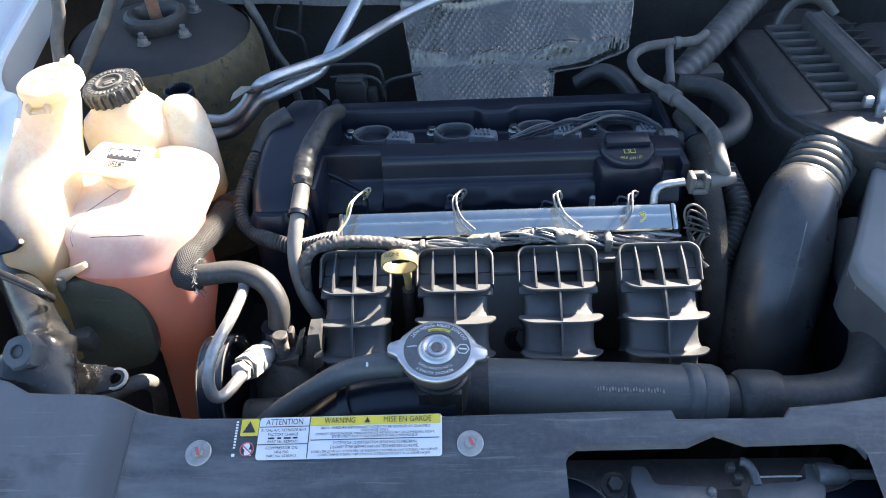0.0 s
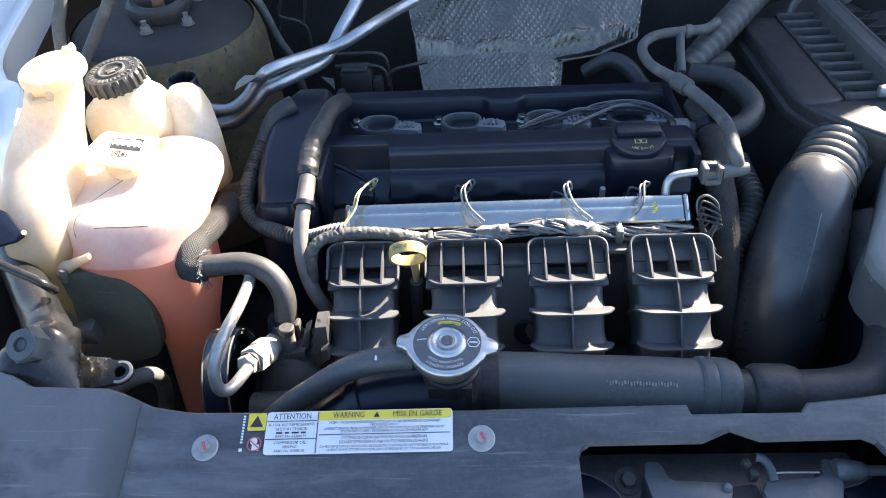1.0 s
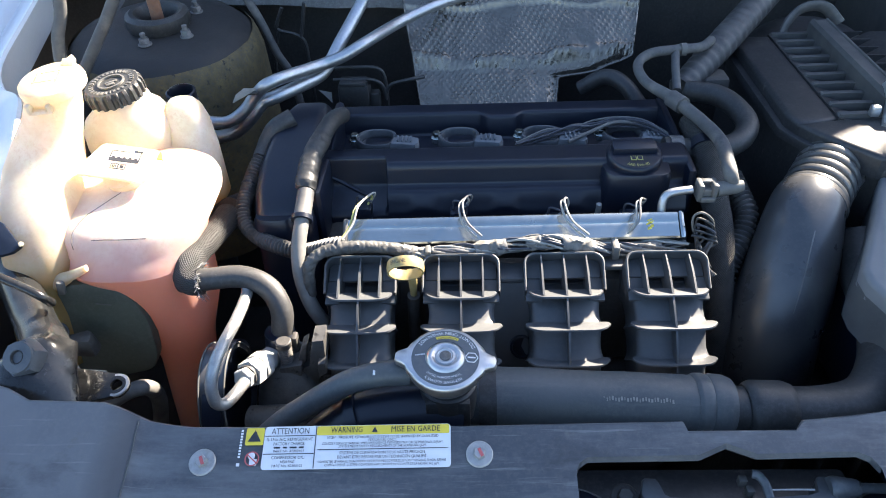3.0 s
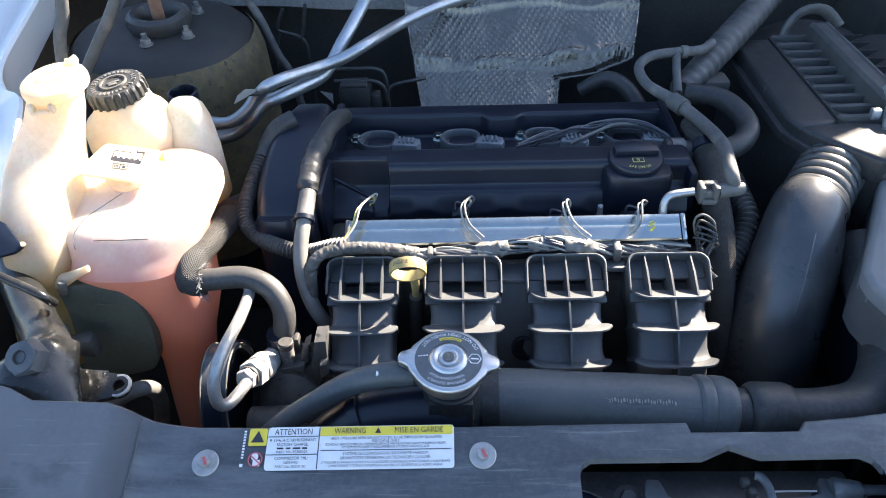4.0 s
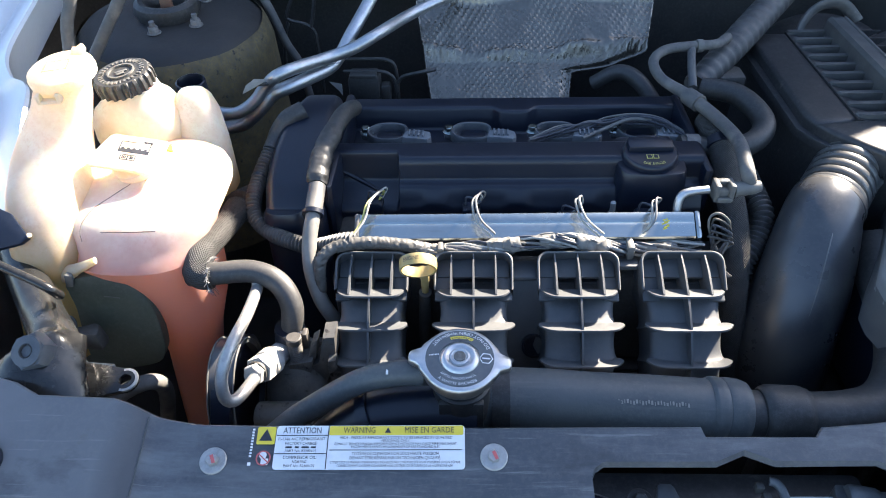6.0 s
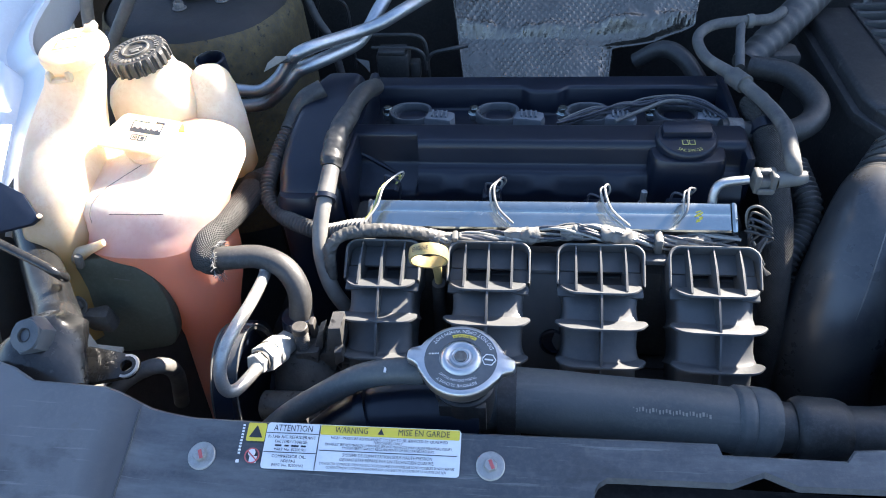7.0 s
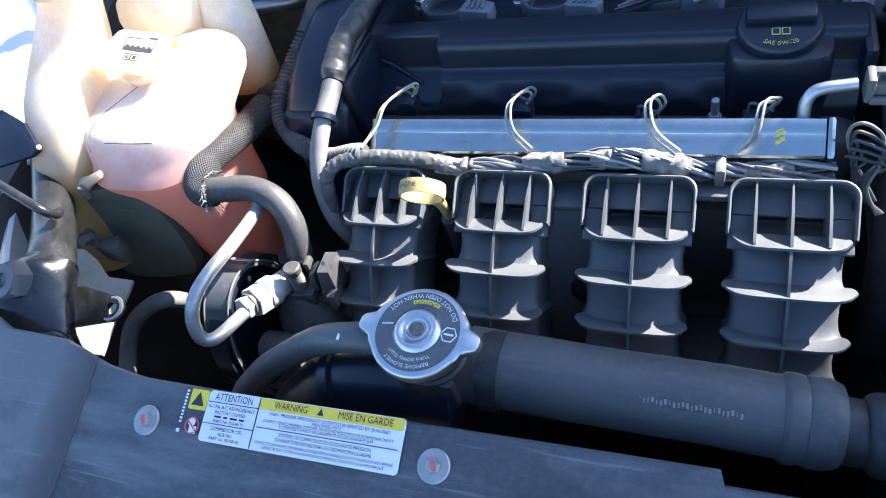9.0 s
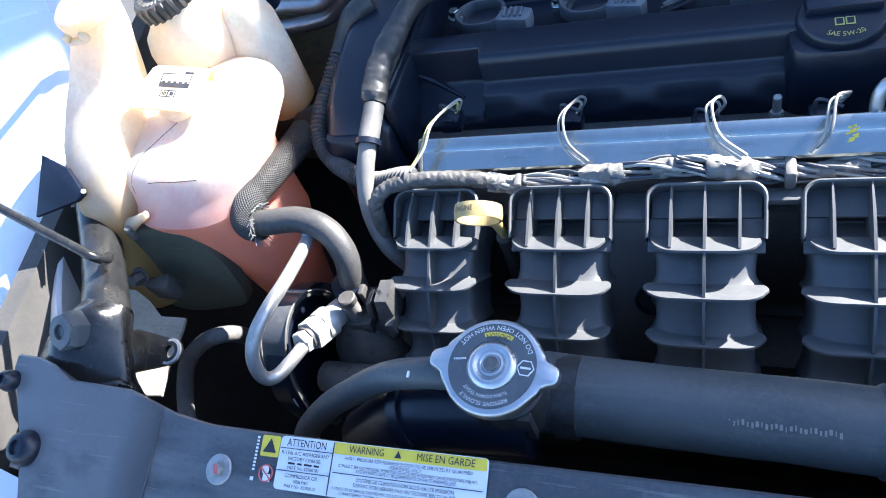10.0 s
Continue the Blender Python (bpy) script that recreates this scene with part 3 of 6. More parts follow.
part("stain_seam", crumple(tube(seam_pts, 0.0012, 8, 4, flat=0.5), 0.0008, 60), M_RUNNER, cover, "dusty seam across the panel")
UP_PANEL = Vector((0, -0.287, 0.958))
for bx, by in ((-0.183, 0.311), (0.012, 0.315)):
    m = frame_of((bx, by, panel_z(bx, by)), (1, 0, 0), UP_PANEL)
    b = part("bolt", hexbolt(m @ pose(0, 0, 0, 0, 0, 20), 0.0045, 0.0035, 0.0095), M_ZINC, cover, "zinc bolt with a wide washer")
    part("paint_mark", box((0, 0, 0), (0.0022, 0.006, 0.0006), 0, m @ pose(0.0008, 0, 0.0053, 0, 0, 25)), M_RED, b)
for bx, by, r in ((-0.372, 0.345, 0.008), (-0.338, 0.303, 0.0125)):
    m = frame_of((bx, by, panel_z(bx, by)), (1, 0, 0), UP_PANEL)
    part("push_clip", lathe([(r, 0), (r, 0.003), (r * 0.8, 0.008), (r * 0.55, 0.010), (r * 0.4, 0.010), (r * 0.35, 0.008)], m, 24), M_COVER, cover, "round black plastic push clip")

# ---- warning label ----
label = thing("warning_label", "white and yellow printed refrigerant warning sticker", "label")
LM = frame_of((-0.0745, 0.3205, panel_z(-0.0745, 0.3205) + 0.0012), (1, 0.012, 0), (0, -0.287, 0.958))


def plate(w, h, x, y, mat, name, lift=0.0, r=0.001, parent=None, text=""):
    return part(name, prism(rounded(w, h, r, 3), 0.0004, LM @ Matrix.Translation((x, y, lift))), mat, parent or label, text)


plate(0.133, 0.031, 0.0, 0.0, M_LABEL_WHITE, "backing", 0, 0.0025)
plate(0.0945, 0.0065, 0.0183, 0.0118, M_LABEL_YELLOW, "banner", 0.0004)
plate(0.0130, 0.0125, -0.0735, 0.0085, M_LABEL_YELLOW, "hazard_square", 0)
plate(0.0005, 0.030, -0.0295, 0, M_INK, "rule", 0.0005, 0.0001)
plate(0.036, 0.0004, -0.0480, -0.0045, M_INK, "rule", 0.0005, 0.0001)
plate(0.036, 0.0004, -0.0480, 0.0085, M_INK, "rule", 0.0005, 0.0001)
plate(0.092, 0.0004, 0.0183, -0.0020, M_INK, "rule", 0.0005, 0.0001)


def tri(x, y, s, lift):
    return part("warning_triangle", prism([(-s, -s * 0.8), (s, -s * 0.8), (0, s)], 0.0002, LM @ Matrix.Translation((x, y, lift))), M_INK, label)


tri(-0.0735, 0.0085, 0.0047, 0.0005)
tri(0.0125, 0.0118, 0.0022, 0.0009)
part("prohibition_ring", merge(lathe([(0.0052, 0), (0.0052, 0.0004), (0.0044, 0.0004), (0.0044, 0)], LM @ Matrix.Translation((-0.0735, -0.0075, 0.0002)), 24, False),
                               moved(box((0, 0, 0), (0.010, 0.0008, 0.0003), 0), LM @ pose(-0.0735, -0.0075, 0.0006, 0, 0, -40))), M_RED, label)
part("figure", merge(lathe([(0.0026, 0), (0.0026, 0.0002), (0, 0.0003)], LM @ Matrix.Translation((-0.0740, -0.0055, 0.0002)), 12, False), box((0, 0, 0), (0.005, 0.0045, 0.0003), 0, LM @ Matrix.Translation((-0.0725, -0.0100, 0.0003)))), M_INK_WHITE, label)


def line(text, size, x, y, mat=None, width=0.0):
    words(text, size, LM @ Matrix.Translation((x, y, 0.0007)), mat or M_INK, label, width=width)


line("ATTENTION", 0.0062, -0.0480, 0.0118, width=0.027)
line("R-134a A/C REFRIGERANT", 0.0030, -0.0480, 0.0058, width=0.0330)
line("FACTORY CHARGE:", 0.0030, -0.0480, 0.0026, width=0.0225)
line("COMPRESSOR OIL:", 0.0030, -0.0480, -0.0072, width=0.0235)
line("ND8 PAG", 0.0028, -0.0480, -0.0102, width=0.0098)
line("PART No. 82300101", 0.0026, -0.0480, -0.0026, width=0.0215)
line("PART No. 82300102", 0.0026, -0.0480, -0.0130, width=0.0215)
for k, bw in enumerate((0.0045, 0.0028, 0.0050, 0.0034)):
    plate(bw, 0.0011, -0.0566 + 0.0058 * k, 0.0000, M_INK, "number_bar", 0.0005, 0.0001)
words("WARNING", 0.0058, LM @ Matrix.Translation((-0.0075, 0.0118, 0.0011)), M_INK, label, width=0.0225)
words("MISE EN GARDE", 0.0058, LM @ Matrix.Translation((0.0415, 0.0118, 0.0011)), M_INK, label, width=0.0345)
line("HIGH - PRESSURE REFRIGERANT SYSTEM TO BE SERVICED BY QUALIFIED", 0.0027, 0.0183, 0.0066, width=0.079)
line("PERSONNEL ONLY.", 0.0027, 0.0183, 0.0044, width=0.020)
line("CONSULT SERVICE MANUAL. IMPROPER SERVICE METHODS MAY CAUSE PERSONAL INJURY.", 0.0025, 0.0183, 0.0022, width=0.086)
line("SYSTEM MEETS SAFETY REQUIREMENTS OF SAE STANDARD J639.", 0.0025, 0.0183, 0.0001, width=0.062)
line("SYSTÈME DE CLIMATISATION SOUS HAUTE PRESSION", 0.0030, 0.0183, -0.0046, width=0.060)
line("DEVANT ÊTRE RÉPARÉ PAR UN TECHNICIEN QUALIFIÉ.", 0.0030, 0.0183, -0.0076, width=0.063)
line("CONSULTER LE MANUEL D'ENTRETIEN. DES BLESSURES CORPORELLES SONT POSSIBLES SI NON RÉPARÉ", 0.0024, 0.0183, -0.0106, width=0.090)
line("CORRECTEMENT. SYSTÈME CONFORME AUX CRITÈRES DE SÉCURITÉ DE LA NORME SAE J639.", 0.0024, 0.0183, -0.0130, width=0.080)
for k in range(10):
    part("side_code_bar", prism(rounded(0.0017, 0.0013, 0.0002, 2), 0.0003, LM @ Matrix.Translation((-0.0830, -0.0060 + 0.0021 * k, 0.0))), M_INK_WHITE, label)
part("side_mark", prism(rounded(0.0022, 0.0022, 0.0002, 2), 0.0003, LM @ Matrix.Translation((-0.0830, -0.0115, 0.0))), M_INK_WHITE, label)

# ---- bonnet latch in the opening ----
latch = thing("hood_latch", "grey steel bonnet latch in the panel opening", "latch")
def lever(outline, name, text):
    """A pressed lever with a folded-down skirt."""
    return part(name, merge(prism(outline, 0.0045, Matrix.Translation((0, 0, 0.8640)), 0.0016, 2), prism([(x * 0.99 + 0.0019, y - 0.0008) for x, y in outline], 0.0225, Matrix.Translation((0, 0, 0.8420)))), M_LATCH, latch, text)


lever([(0.1270, 0.3110), (0.1290, 0.3125), (0.1365, 0.3120), (0.1385, 0.3090), (0.1410, 0.2995), (0.1440, 0.2975), (0.1780, 0.2955), (0.1820, 0.2890), (0.1770, 0.2760), (0.1280, 0.2740), (0.1245, 0.3000)], "primary_lever", "dull grey pressed latch lever")
lever([(0.2480, 0.3100), (0.2500, 0.3130), (0.2560, 0.3130), (0.2575, 0.2930), (0.2500, 0.2760), (0.2040, 0.2740), (0.2015, 0.2880), (0.2065, 0.2965), (0.2400, 0.2990), (0.2460, 0.3010)], "secondary_lever", "dull grey pressed release lever")
part("rivet", merge(lathe([(0.0036, 0), (0.0036, 0.0030), (0.0026, 0.0042)], pose(0.1785, 0.2905, 0.8668), 8), lathe([(0.0030, 0), (0.0030, 0.0030), (0.0020, 0.0040)], pose(0.186, 0.280, 0.862), 8)), M_CAST, latch)
part("pawl", tube([(0.2035, 0.3125, 0.872), (0.2075, 0.3110, 0.872), (0.2105, 0.3050, 0.871), (0.2115, 0.2960, 0.868)], 0.0032, 12, 6, flat=0.6), M_LATCH, latch)
part("pawl_lug", merge(box((0.1965, 0.3095, 0.868), (0.006, 0.006, 0.008), 0.0015), box((0.2005, 0.3030, 0.864), (0.006, 0.006, 0.010), 0.0015)), M_DARK, latch)
part("pivot_arm", crumple(box((0.192, 0.294, 0.853), (0.026, 0.014, 0.006), 0.002), 0.001, 60), M_DARK, latch)
part("spring_wire", tube([(0.2125, 0.3010, 0.870), (0.228, 0.3013, 0.870), (0.2430, 0.3012, 0.870)], 0.0007, 8, 3), M_ZINC, latch)
part("cable_ferrule", tube([(0.2540, 0.3040, 0.868), (0.2580, 0.3040, 0.868), (0.2720, 0.3035, 0.868), (0.2735, 0.3035, 0.868)], [0.0068, 0.0080, 0.0062, 0.0052], 20, 4), M_LATCH, latch)
part("cable", tube([(0.2725, 0.3035, 0.868), (0.300, 0.3030, 0.868), (0.34, 0.304, 0.866)], 0.0036, 14, 4), M_LATCH, latch)
part("nut", hexbolt(frame_of((0.1150, 0.3040, 0.8560), (1, 0, 0), (0, -0.3, 0.95)), 0.0060, 0.006, 0.010), M_DARK, latch)
part("lower_bar", box((0.18, 0.262, 0.828), (0.24, 0.02, 0.03), 0.004), M_BOX, latch)
for outline in ([(0.0700, 0.3110), (0.0790, 0.3105), (0.0890, 0.3075), (0.0980, 0.3020), (0.1060, 0.2935), (0.1110, 0.2820), (0.1110, 0.2300), (0.0700, 0.2300)],
                [(0.2600, 0.2960), (0.2720, 0.2990), (0.2840, 0.3050), (0.2980, 0.3090), (0.2980, 0.2300), (0.2560, 0.2300)]):
    shroud = part("shroud", prism(outline, 0.0025, Matrix.Translation((0, 0, 0.8560)), 0.0006, 1), M_COVER, latch, "curved black plastic shroud")
    part("pale_edge", tube([(x, y, 0.8585) for x, y in (outline[1:6] if outline[0][0] < 0.1 else outline[0:4])], 0.0006, 6, 4), M_CLIP, shroud)
part("support_face", box((0.18, 0.345, 0.764), (0.27, 0.050, 0.06), 0.006), M_BOX, latch, "dark plastic face behind the latch")

# ---- radiator cap ----
CAPM = frame_of((-0.012, 0.3835, 0.9165), (0.985, -0.075, 0.0), (0.02, -0.07, 1))
cap = thing("pressure_cap", "pressed steel radiator cap with printed black face", "radiator cap")
R = 0.0295
outl = []
for i in range(96):
    a = 2 * math.pi * i / 96
    d = abs(((a + math.pi / 2) % math.pi) - math.pi / 2)
    rr = R + 0.0092 * math.exp(-(d / 0.20) ** 4) + 0.0016 * math.exp(-((d - 0.33) / 0.16) ** 2)
    outl.append((rr * math.cos(a), rr * math.sin(a)))


def ring_scaled(k, z):
    return [CAPM @ Vector((x * k, y * k, z)) for x, y in outl]
body_rings = [ring_scaled(0.975, -0.0050), ring_scaled(1.0, -0.0046), ring_scaled(1.0, -0.0015), ring_scaled(0.985, 0.0002), ring_scaled(0.95, 0.0010)]
for r, z in ((0.0262, 0.0012), (0.0148, 0.0014), (0.0142, 0.0024), (0.0126, 0.0040), (0.0114, 0.0045), (0.0098, 0.0043), (0.0086, 0.0032), (0.0079, 0.0030), (0.0073, 0.0041), (0.0061, 0.0043), (0.0052, 0.0034), (0.0, 0.0033)):
    body_rings.append([CAPM @ Vector((max(r, 1e-5) * math.cos(2 * math.pi * i / 96), max(r, 1e-5) * math.sin(2 * math.pi * i / 96), z)) for i in range(96)])
part("shell", loft(body_rings), M_SILVER, cap, "worn bare steel shell with two ears")
part("skirt", lathe([(0.0285, -0.0045), (0.0285, -0.009), (0.0262, -0.0105), (0.0235, -0.0185), (0.0215, -0.020)], CAPM, 48), M_SILVER, cap)
part("printed_face", lathe([(0.0256, 0.0013), (0.0256, 0.0018), (0.0151, 0.0020), (0.0151, 0.0014)], CAPM, 64, False), M_CAP_FACE, cap, "black printed ring")
part("centre_rivet", lathe([(0.0046, 0.0033), (0.0044, 0.0042), (0.0036, 0.0046), (0.0, 0.0044)], CAPM, 24, False), M_CAST, cap)
LIFT = Matrix.Translation((0, 0, 0.0021))
TURN = pose(0, 0, 0, 0, 0, 180)
part("caution_field", loft([[CAPM @ Vector((r * math.sin(a), r * math.cos(a), 0.00195)) for a in np.linspace(-0.46, 0.46, 14)] for r in (0.0156, 0.0204)], closed=False), M_LABEL_YELLOW, cap)
words("CAUTION", 0.0056, CAPM @ LIFT @ TURN, M_INK, cap, arc=-0.0179, width=0.0145)
words("DO NOT OPEN WHEN HOT", 0.0042, CAPM @ LIFT @ TURN, M_INK_WHITE, cap, arc=-0.0231, width=0.052)
words("TURN DOWN TIGHT", 0.0031, CAPM @ LIFT @ TURN, M_INK_WHITE, cap, arc=0.0187, width=0.027)
words("REMOVE SLOWLY", 0.0034, CAPM @ LIFT @ TURN, M_INK_WHITE, cap, arc=0.0230, width=0.029)
part("maker_mark", merge(lathe([(0.0052, 0.0019), (0.0052, 0.0022), (0.0045, 0.0022), (0.0045, 0.0019)], CAPM @ Matrix.Translation((0.0196, 0.001, 0)), 6, False),
                         box((0, 0, 0), (0.006, 0.0012, 0.0002), 0, CAPM @ pose(0.0196, 0.001, 0.0021, 0, 0, 0))), M_INK_WHITE, cap, "white hexagonal mark")
for k in range(7):
    part("code_bar", box((0, 0, 0), (0.0007, 0.0011, 0.0002), 0, CAPM @ pose(-0.0225 + 0.00105 * k, 0.0003 + 0.0002 * k, 0.0021)), M_INK_WHITE, cap)

# ---- filler neck and hoses ----
neck = thing("filler_neck", "black plastic coolant filler neck under the cap", "filler neck")
part("throat", lathe([(0.0225, 0.0), (0.0225, 0.030), (0.0205, 0.031), (0.0205, 0.042)], pose(-0.011, 0.386, 0.858), 32), M_BOX, neck)
part("body", tube([(-0.045, 0.398, 0.852), (0.034, 0.398, 0.851)], 0.0235, 28, 4), M_BOX, neck)
part("spout", tube([(-0.020, 0.386, 0.895), (-0.048, 0.384, 0.899)], 0.0085, 16, 4), M_BOX, neck)
part("front_rib", box((-0.011, 0.368, 0.872), (0.034, 0.006, 0.028), 0.001), M_BOX, neck)
for cx in (-0.042, 0.020):
    part("collar", tube([(cx - 0.007, 0.398, 0.8515), (cx + 0.007, 0.398, 0.8515)], 0.0262, 32, 2), M_BOX, neck)

hose = thing("radiator_hose", "thick dusty black rubber radiator hose", "hose")
part("hose", crumple(tube([(0.002, 0.399, 0.8525), (0.08, 0.399, 0.848), (0.15, 0.399, 0.843), (0.205, 0.399, 0.838)], [0.0258, 0.0248, 0.0244, 0.0246], 32, 14), 0.0014, 24), M_HOSE, hose)
part("coupling", tube([(0.188, 0.399, 0.8390), (0.191, 0.399, 0.8388), (0.196, 0.399, 0.8385), (0.200, 0.399, 0.838), (0.204, 0.399, 0.8378), (0.213, 0.399, 0.837), (0.219, 0.399, 0.8365)], [0.0248, 0.0266, 0.0266, 0.0254, 0.0266, 0.0262, 0.024], 32, 4), M_HOSE, hose)
part("pipe", tube([(0.210, 0.398, 0.836), (0.235, 0.397, 0.835), (0.30, 0.396, 0.834), (0.342, 0.41, 0.833), (0.375, 0.45, 0.836), (0.395, 0.51, 0.838), (0.41, 0.60, 0.84)], [0.020, 0.019, 0.021, 0.023, 0.026, 0.027, 0.027], 28, 6), M_RUBBER, hose)
part("coupling", tube([(0.232, 0.397, 0.836), (0.238, 0.397, 0.836), (0.262, 0.397, 0.835), (0.270, 0.397, 0.835)], [0.020, 0.0238, 0.0235, 0.021], 32, 4), M_RUBBER, hose)
marks = None
for i in range(24):
    d = 0.112 + i * 0.0024
    a = radians(124 + 1.5 * math.sin(i * 1.7))
    p = Vector((d, 0.399 + 0.0252 * math.cos(a), 0.8535 - 0.073 * d + 0.0252 * math.sin(a)))
    b = box((0, 0, 0), ((0.0012, 0.0016, 0.0006, 0.0014, 0.0009)[i % 5], (0.0030, 0.0026, 0.0031)[i % 3], 0.0002), 0, frame_of(p, (1, 0, 0), (0, math.cos(a), math.sin(a))))
    marks = merge(marks, b) if marks else b
part("printed_marks", marks, M_TIMBER, hose, "faded unreadable pale print")

hose2 = thing("overflow_hose", "curved black rubber hose from the filler neck", "hose")
part("hose", tube([(-0.040, 0.385, 0.899), (-0.062, 0.384, 0.899), (-0.09, 0.384, 0.889), (-0.125, 0.382, 0.864), (-0.155, 0.378, 0.84), (-0.19, 0.372, 0.80), (-0.21, 0.37, 0.75)], 0.0098, 20, 8), M_HOSE, hose2)
part("paint_dash", box((-0.0665, 0.3795, 0.9068), (0.0018, 0.0055, 0.0012), 0.0003), M_INK_WHITE, hose2)
lower = thing("radiator_tank", "black plastic radiator end tank", "radiator")
part("tank", tube([(-0.14, 0.375, 0.80), (-0.08, 0.380, 0.845), (-0.03, 0.385, 0.852), (0.0, 0.386, 0.852)], [0.02, 0.028, 0.030, 0.030], 24, 6), M_COVER, lower)
part("end_rib", tube([(-0.082, 0.3795, 0.844), (-0.074, 0.3805, 0.848)], 0.0305, 24, 2), M_COVER, lower)

# ---- intake manifold ----
manifold = thing("intake_manifold", "black ribbed plastic intake manifold", "intake manifold")
DOWN = Vector((0, -0.62, -0.78)).normalized()


LIPS = ((0.5000, 0.8700), (0.4740, 0.8530), (0.4525, 0.8290), (0.4385, 0.7970))


def runner(xc, w, name="runner"):
    """One runner cover: an open tray at the top, four fins, one long rib and two short ones."""
    r = thing_part(name)
    # rounded body, drawn in between the fins and flaring out to each of them
    stations = [(0.556, 0.856, 0.97, 0.020), (0.520, 0.8550, 0.97, 0.016), (0.5130, 0.8580, 0.95, 0.012)]
    for (y0, z0), (y1, z1) in zip(LIPS, LIPS[1:]):
        n = Vector((0, z0 - z1, y0 - y1)).normalized()            # inwards, up to sign
        n = Vector((0, n.y, -n.z))
        for f, inset, k in ((0.10, 0.0125, 0.865), (0.35, 0.0125, 0.835), (0.60, 0.0115, 0.830), (0.78, 0.0095, 0.850), (0.90, 0.0068, 0.895), (0.97, 0.0040, 0.955)):
            p = Vector((0, y0 + (y1 - y0) * f, z0 + (z1 - z0) * f)) + n * inset
            stations.append((p.y, p.z, k, 0.013))
    stations += [(0.4500, 0.790, 0.88, 0.013), (0.4520, 0.75, 0.86, 0.013), (0.46, 0.70, 0.86, 0.013)]
    rings = []
    for y, z, k, deep in stations:
        ring = []
        for i in range(25):
            a = math.pi * (1 - i / 24)
            u = math.copysign(abs(math.cos(a)) ** 0.62, math.cos(a))
            back = deep * (1 - abs(math.sin(a)) ** 0.62)
            ring.append(Vector((xc + u * w * 0.5 * k, y + back * 0.75, z - back * 0.55)))
        rings.append(ring + [Vector((xc + w * 0.5 * k, y + 0.035, z - 0.035)), Vector((xc - w * 0.5 * k, y + 0.035, z - 0.035))])
    part("body", loft(rings), M_RUNNER, r, angle=60)
    # upper tray with a thin raised wall, open to the front
    m = frame_of((xc, 0.5235, 0.8745), (1, 0, 0), (0, -0.36, 0.93))
    outer, inner, low = rounded(w, 0.046, 0.011, 6), rounded(w - 0.0044, 0.0416, 0.0092, 6), rounded(w - 0.002, 0.046, 0.011, 6)
    bm = bmesh.new()
    lv = [[bm.verts.new(m @ Vector((x, y, z - (0.006 if y < -0.011 and z > -0.01 else 0.0)))) for x, y in ol] for ol, z in ((low, -0.022), (outer, -0.004), (outer, 0.0036), ([((a[0] + c[0]) / 2, (a[1] + c[1]) / 2) for a, c in zip(outer, inner)], 0.0044), (inner, 0.0036), (inner, -0.013))]
    n = len(outer)
    for a, b in zip(lv, lv[1:]):
        for i in range(n):
            j = (i + 1) % n
            if all(p[1] < -0.013 for p in (outer[i], outer[j])):
                continue
            bm.faces.new((a[i], a[j], b[j], b[i]))
    part("frame", bm, M_RUNNER, r)
    part("upper_plate", box((0, 0, 0), (w - 0.006, 0.0195, 0.004), 0.0008, m @ Matrix.Translation((0, 0.0112, -0.0105))), M_RUNNER, r)
    for sgn in (-1, 1):
        part("side_plate", box((0, 0, 0), (w * 0.20, 0.0235, 0.004), 0.0008, m @ Matrix.Translation((sgn * w * 0.385, -0.0105, -0.0112))), M_RUNNER, r)
    part("recess_floor", box((0, 0, 0), (w * 0.60, 0.026, 0.003), 0, m @ Matrix.Translation((0, -0.0105, -0.0225))), M_RUNNER, r)
    # fins with rounded ends that curl up a little
    for (y, z), fw in zip(LIPS, (w * 0.90, w * 1.02, w * 0.99, w * 0.95)):
        f = frame_of((xc, y, z), (1, 0, 0), (0, 0.40, 0.917))
        pts = []
        for i in range(21):
            u = -1 + 2 * i / 20
            pts.append((u * fw / 2, -0.0020 + 0.0105 * abs(u) ** 7))
        pts += [(fw / 2 * 0.985, 0.0120), (fw / 2 * 0.93, 0.0150), (-fw / 2 * 0.93, 0.0150), (-fw / 2 * 0.985, 0.0120)]
        bm = prism(pts, 0.0020, f @ Matrix.Translation((0, 0, -0.0020)), 0.0006, 2)
        for v in bm.verts:
            v.co.z += 0.0022 * abs((v.co.x - xc) / (fw / 2)) ** 5
        part("fin", bm, M_RUNNER, r)
    # blade-like ribs
    for dx, long_rib in ((0, True), (-w * 0.28, False), (w * 0.28, False)):
        line_ = [(0.5435, 0.8850), (0.522, 0.8805), (LIPS[0][0] + 0.0005, LIPS[0][1] + 0.0012)]
        if long_rib:
            line_ += [(y - 0.0006, z + 0.0008) for y, z in LIPS[1:]]
        rings = []
        for k, (y, z) in enumerate(line_):
            p, q, t = Vector((xc + dx, y, z)), Vector((xc + dx, y + 0.016, z - 0.022)), 0.0009 if k else 0.0005
            rings.append([p + Vector((-t, 0, 0)), p + Vector((t, 0, 0)), q + Vector((t * 1.5, 0, 0)), q + Vector((-t * 1.5, 0, 0))])
        part("rib", loft(rings), M_RUNNER, r)
    return r


def thing_part(name):
    e = new(name)
    e.parent = manifold
    return e


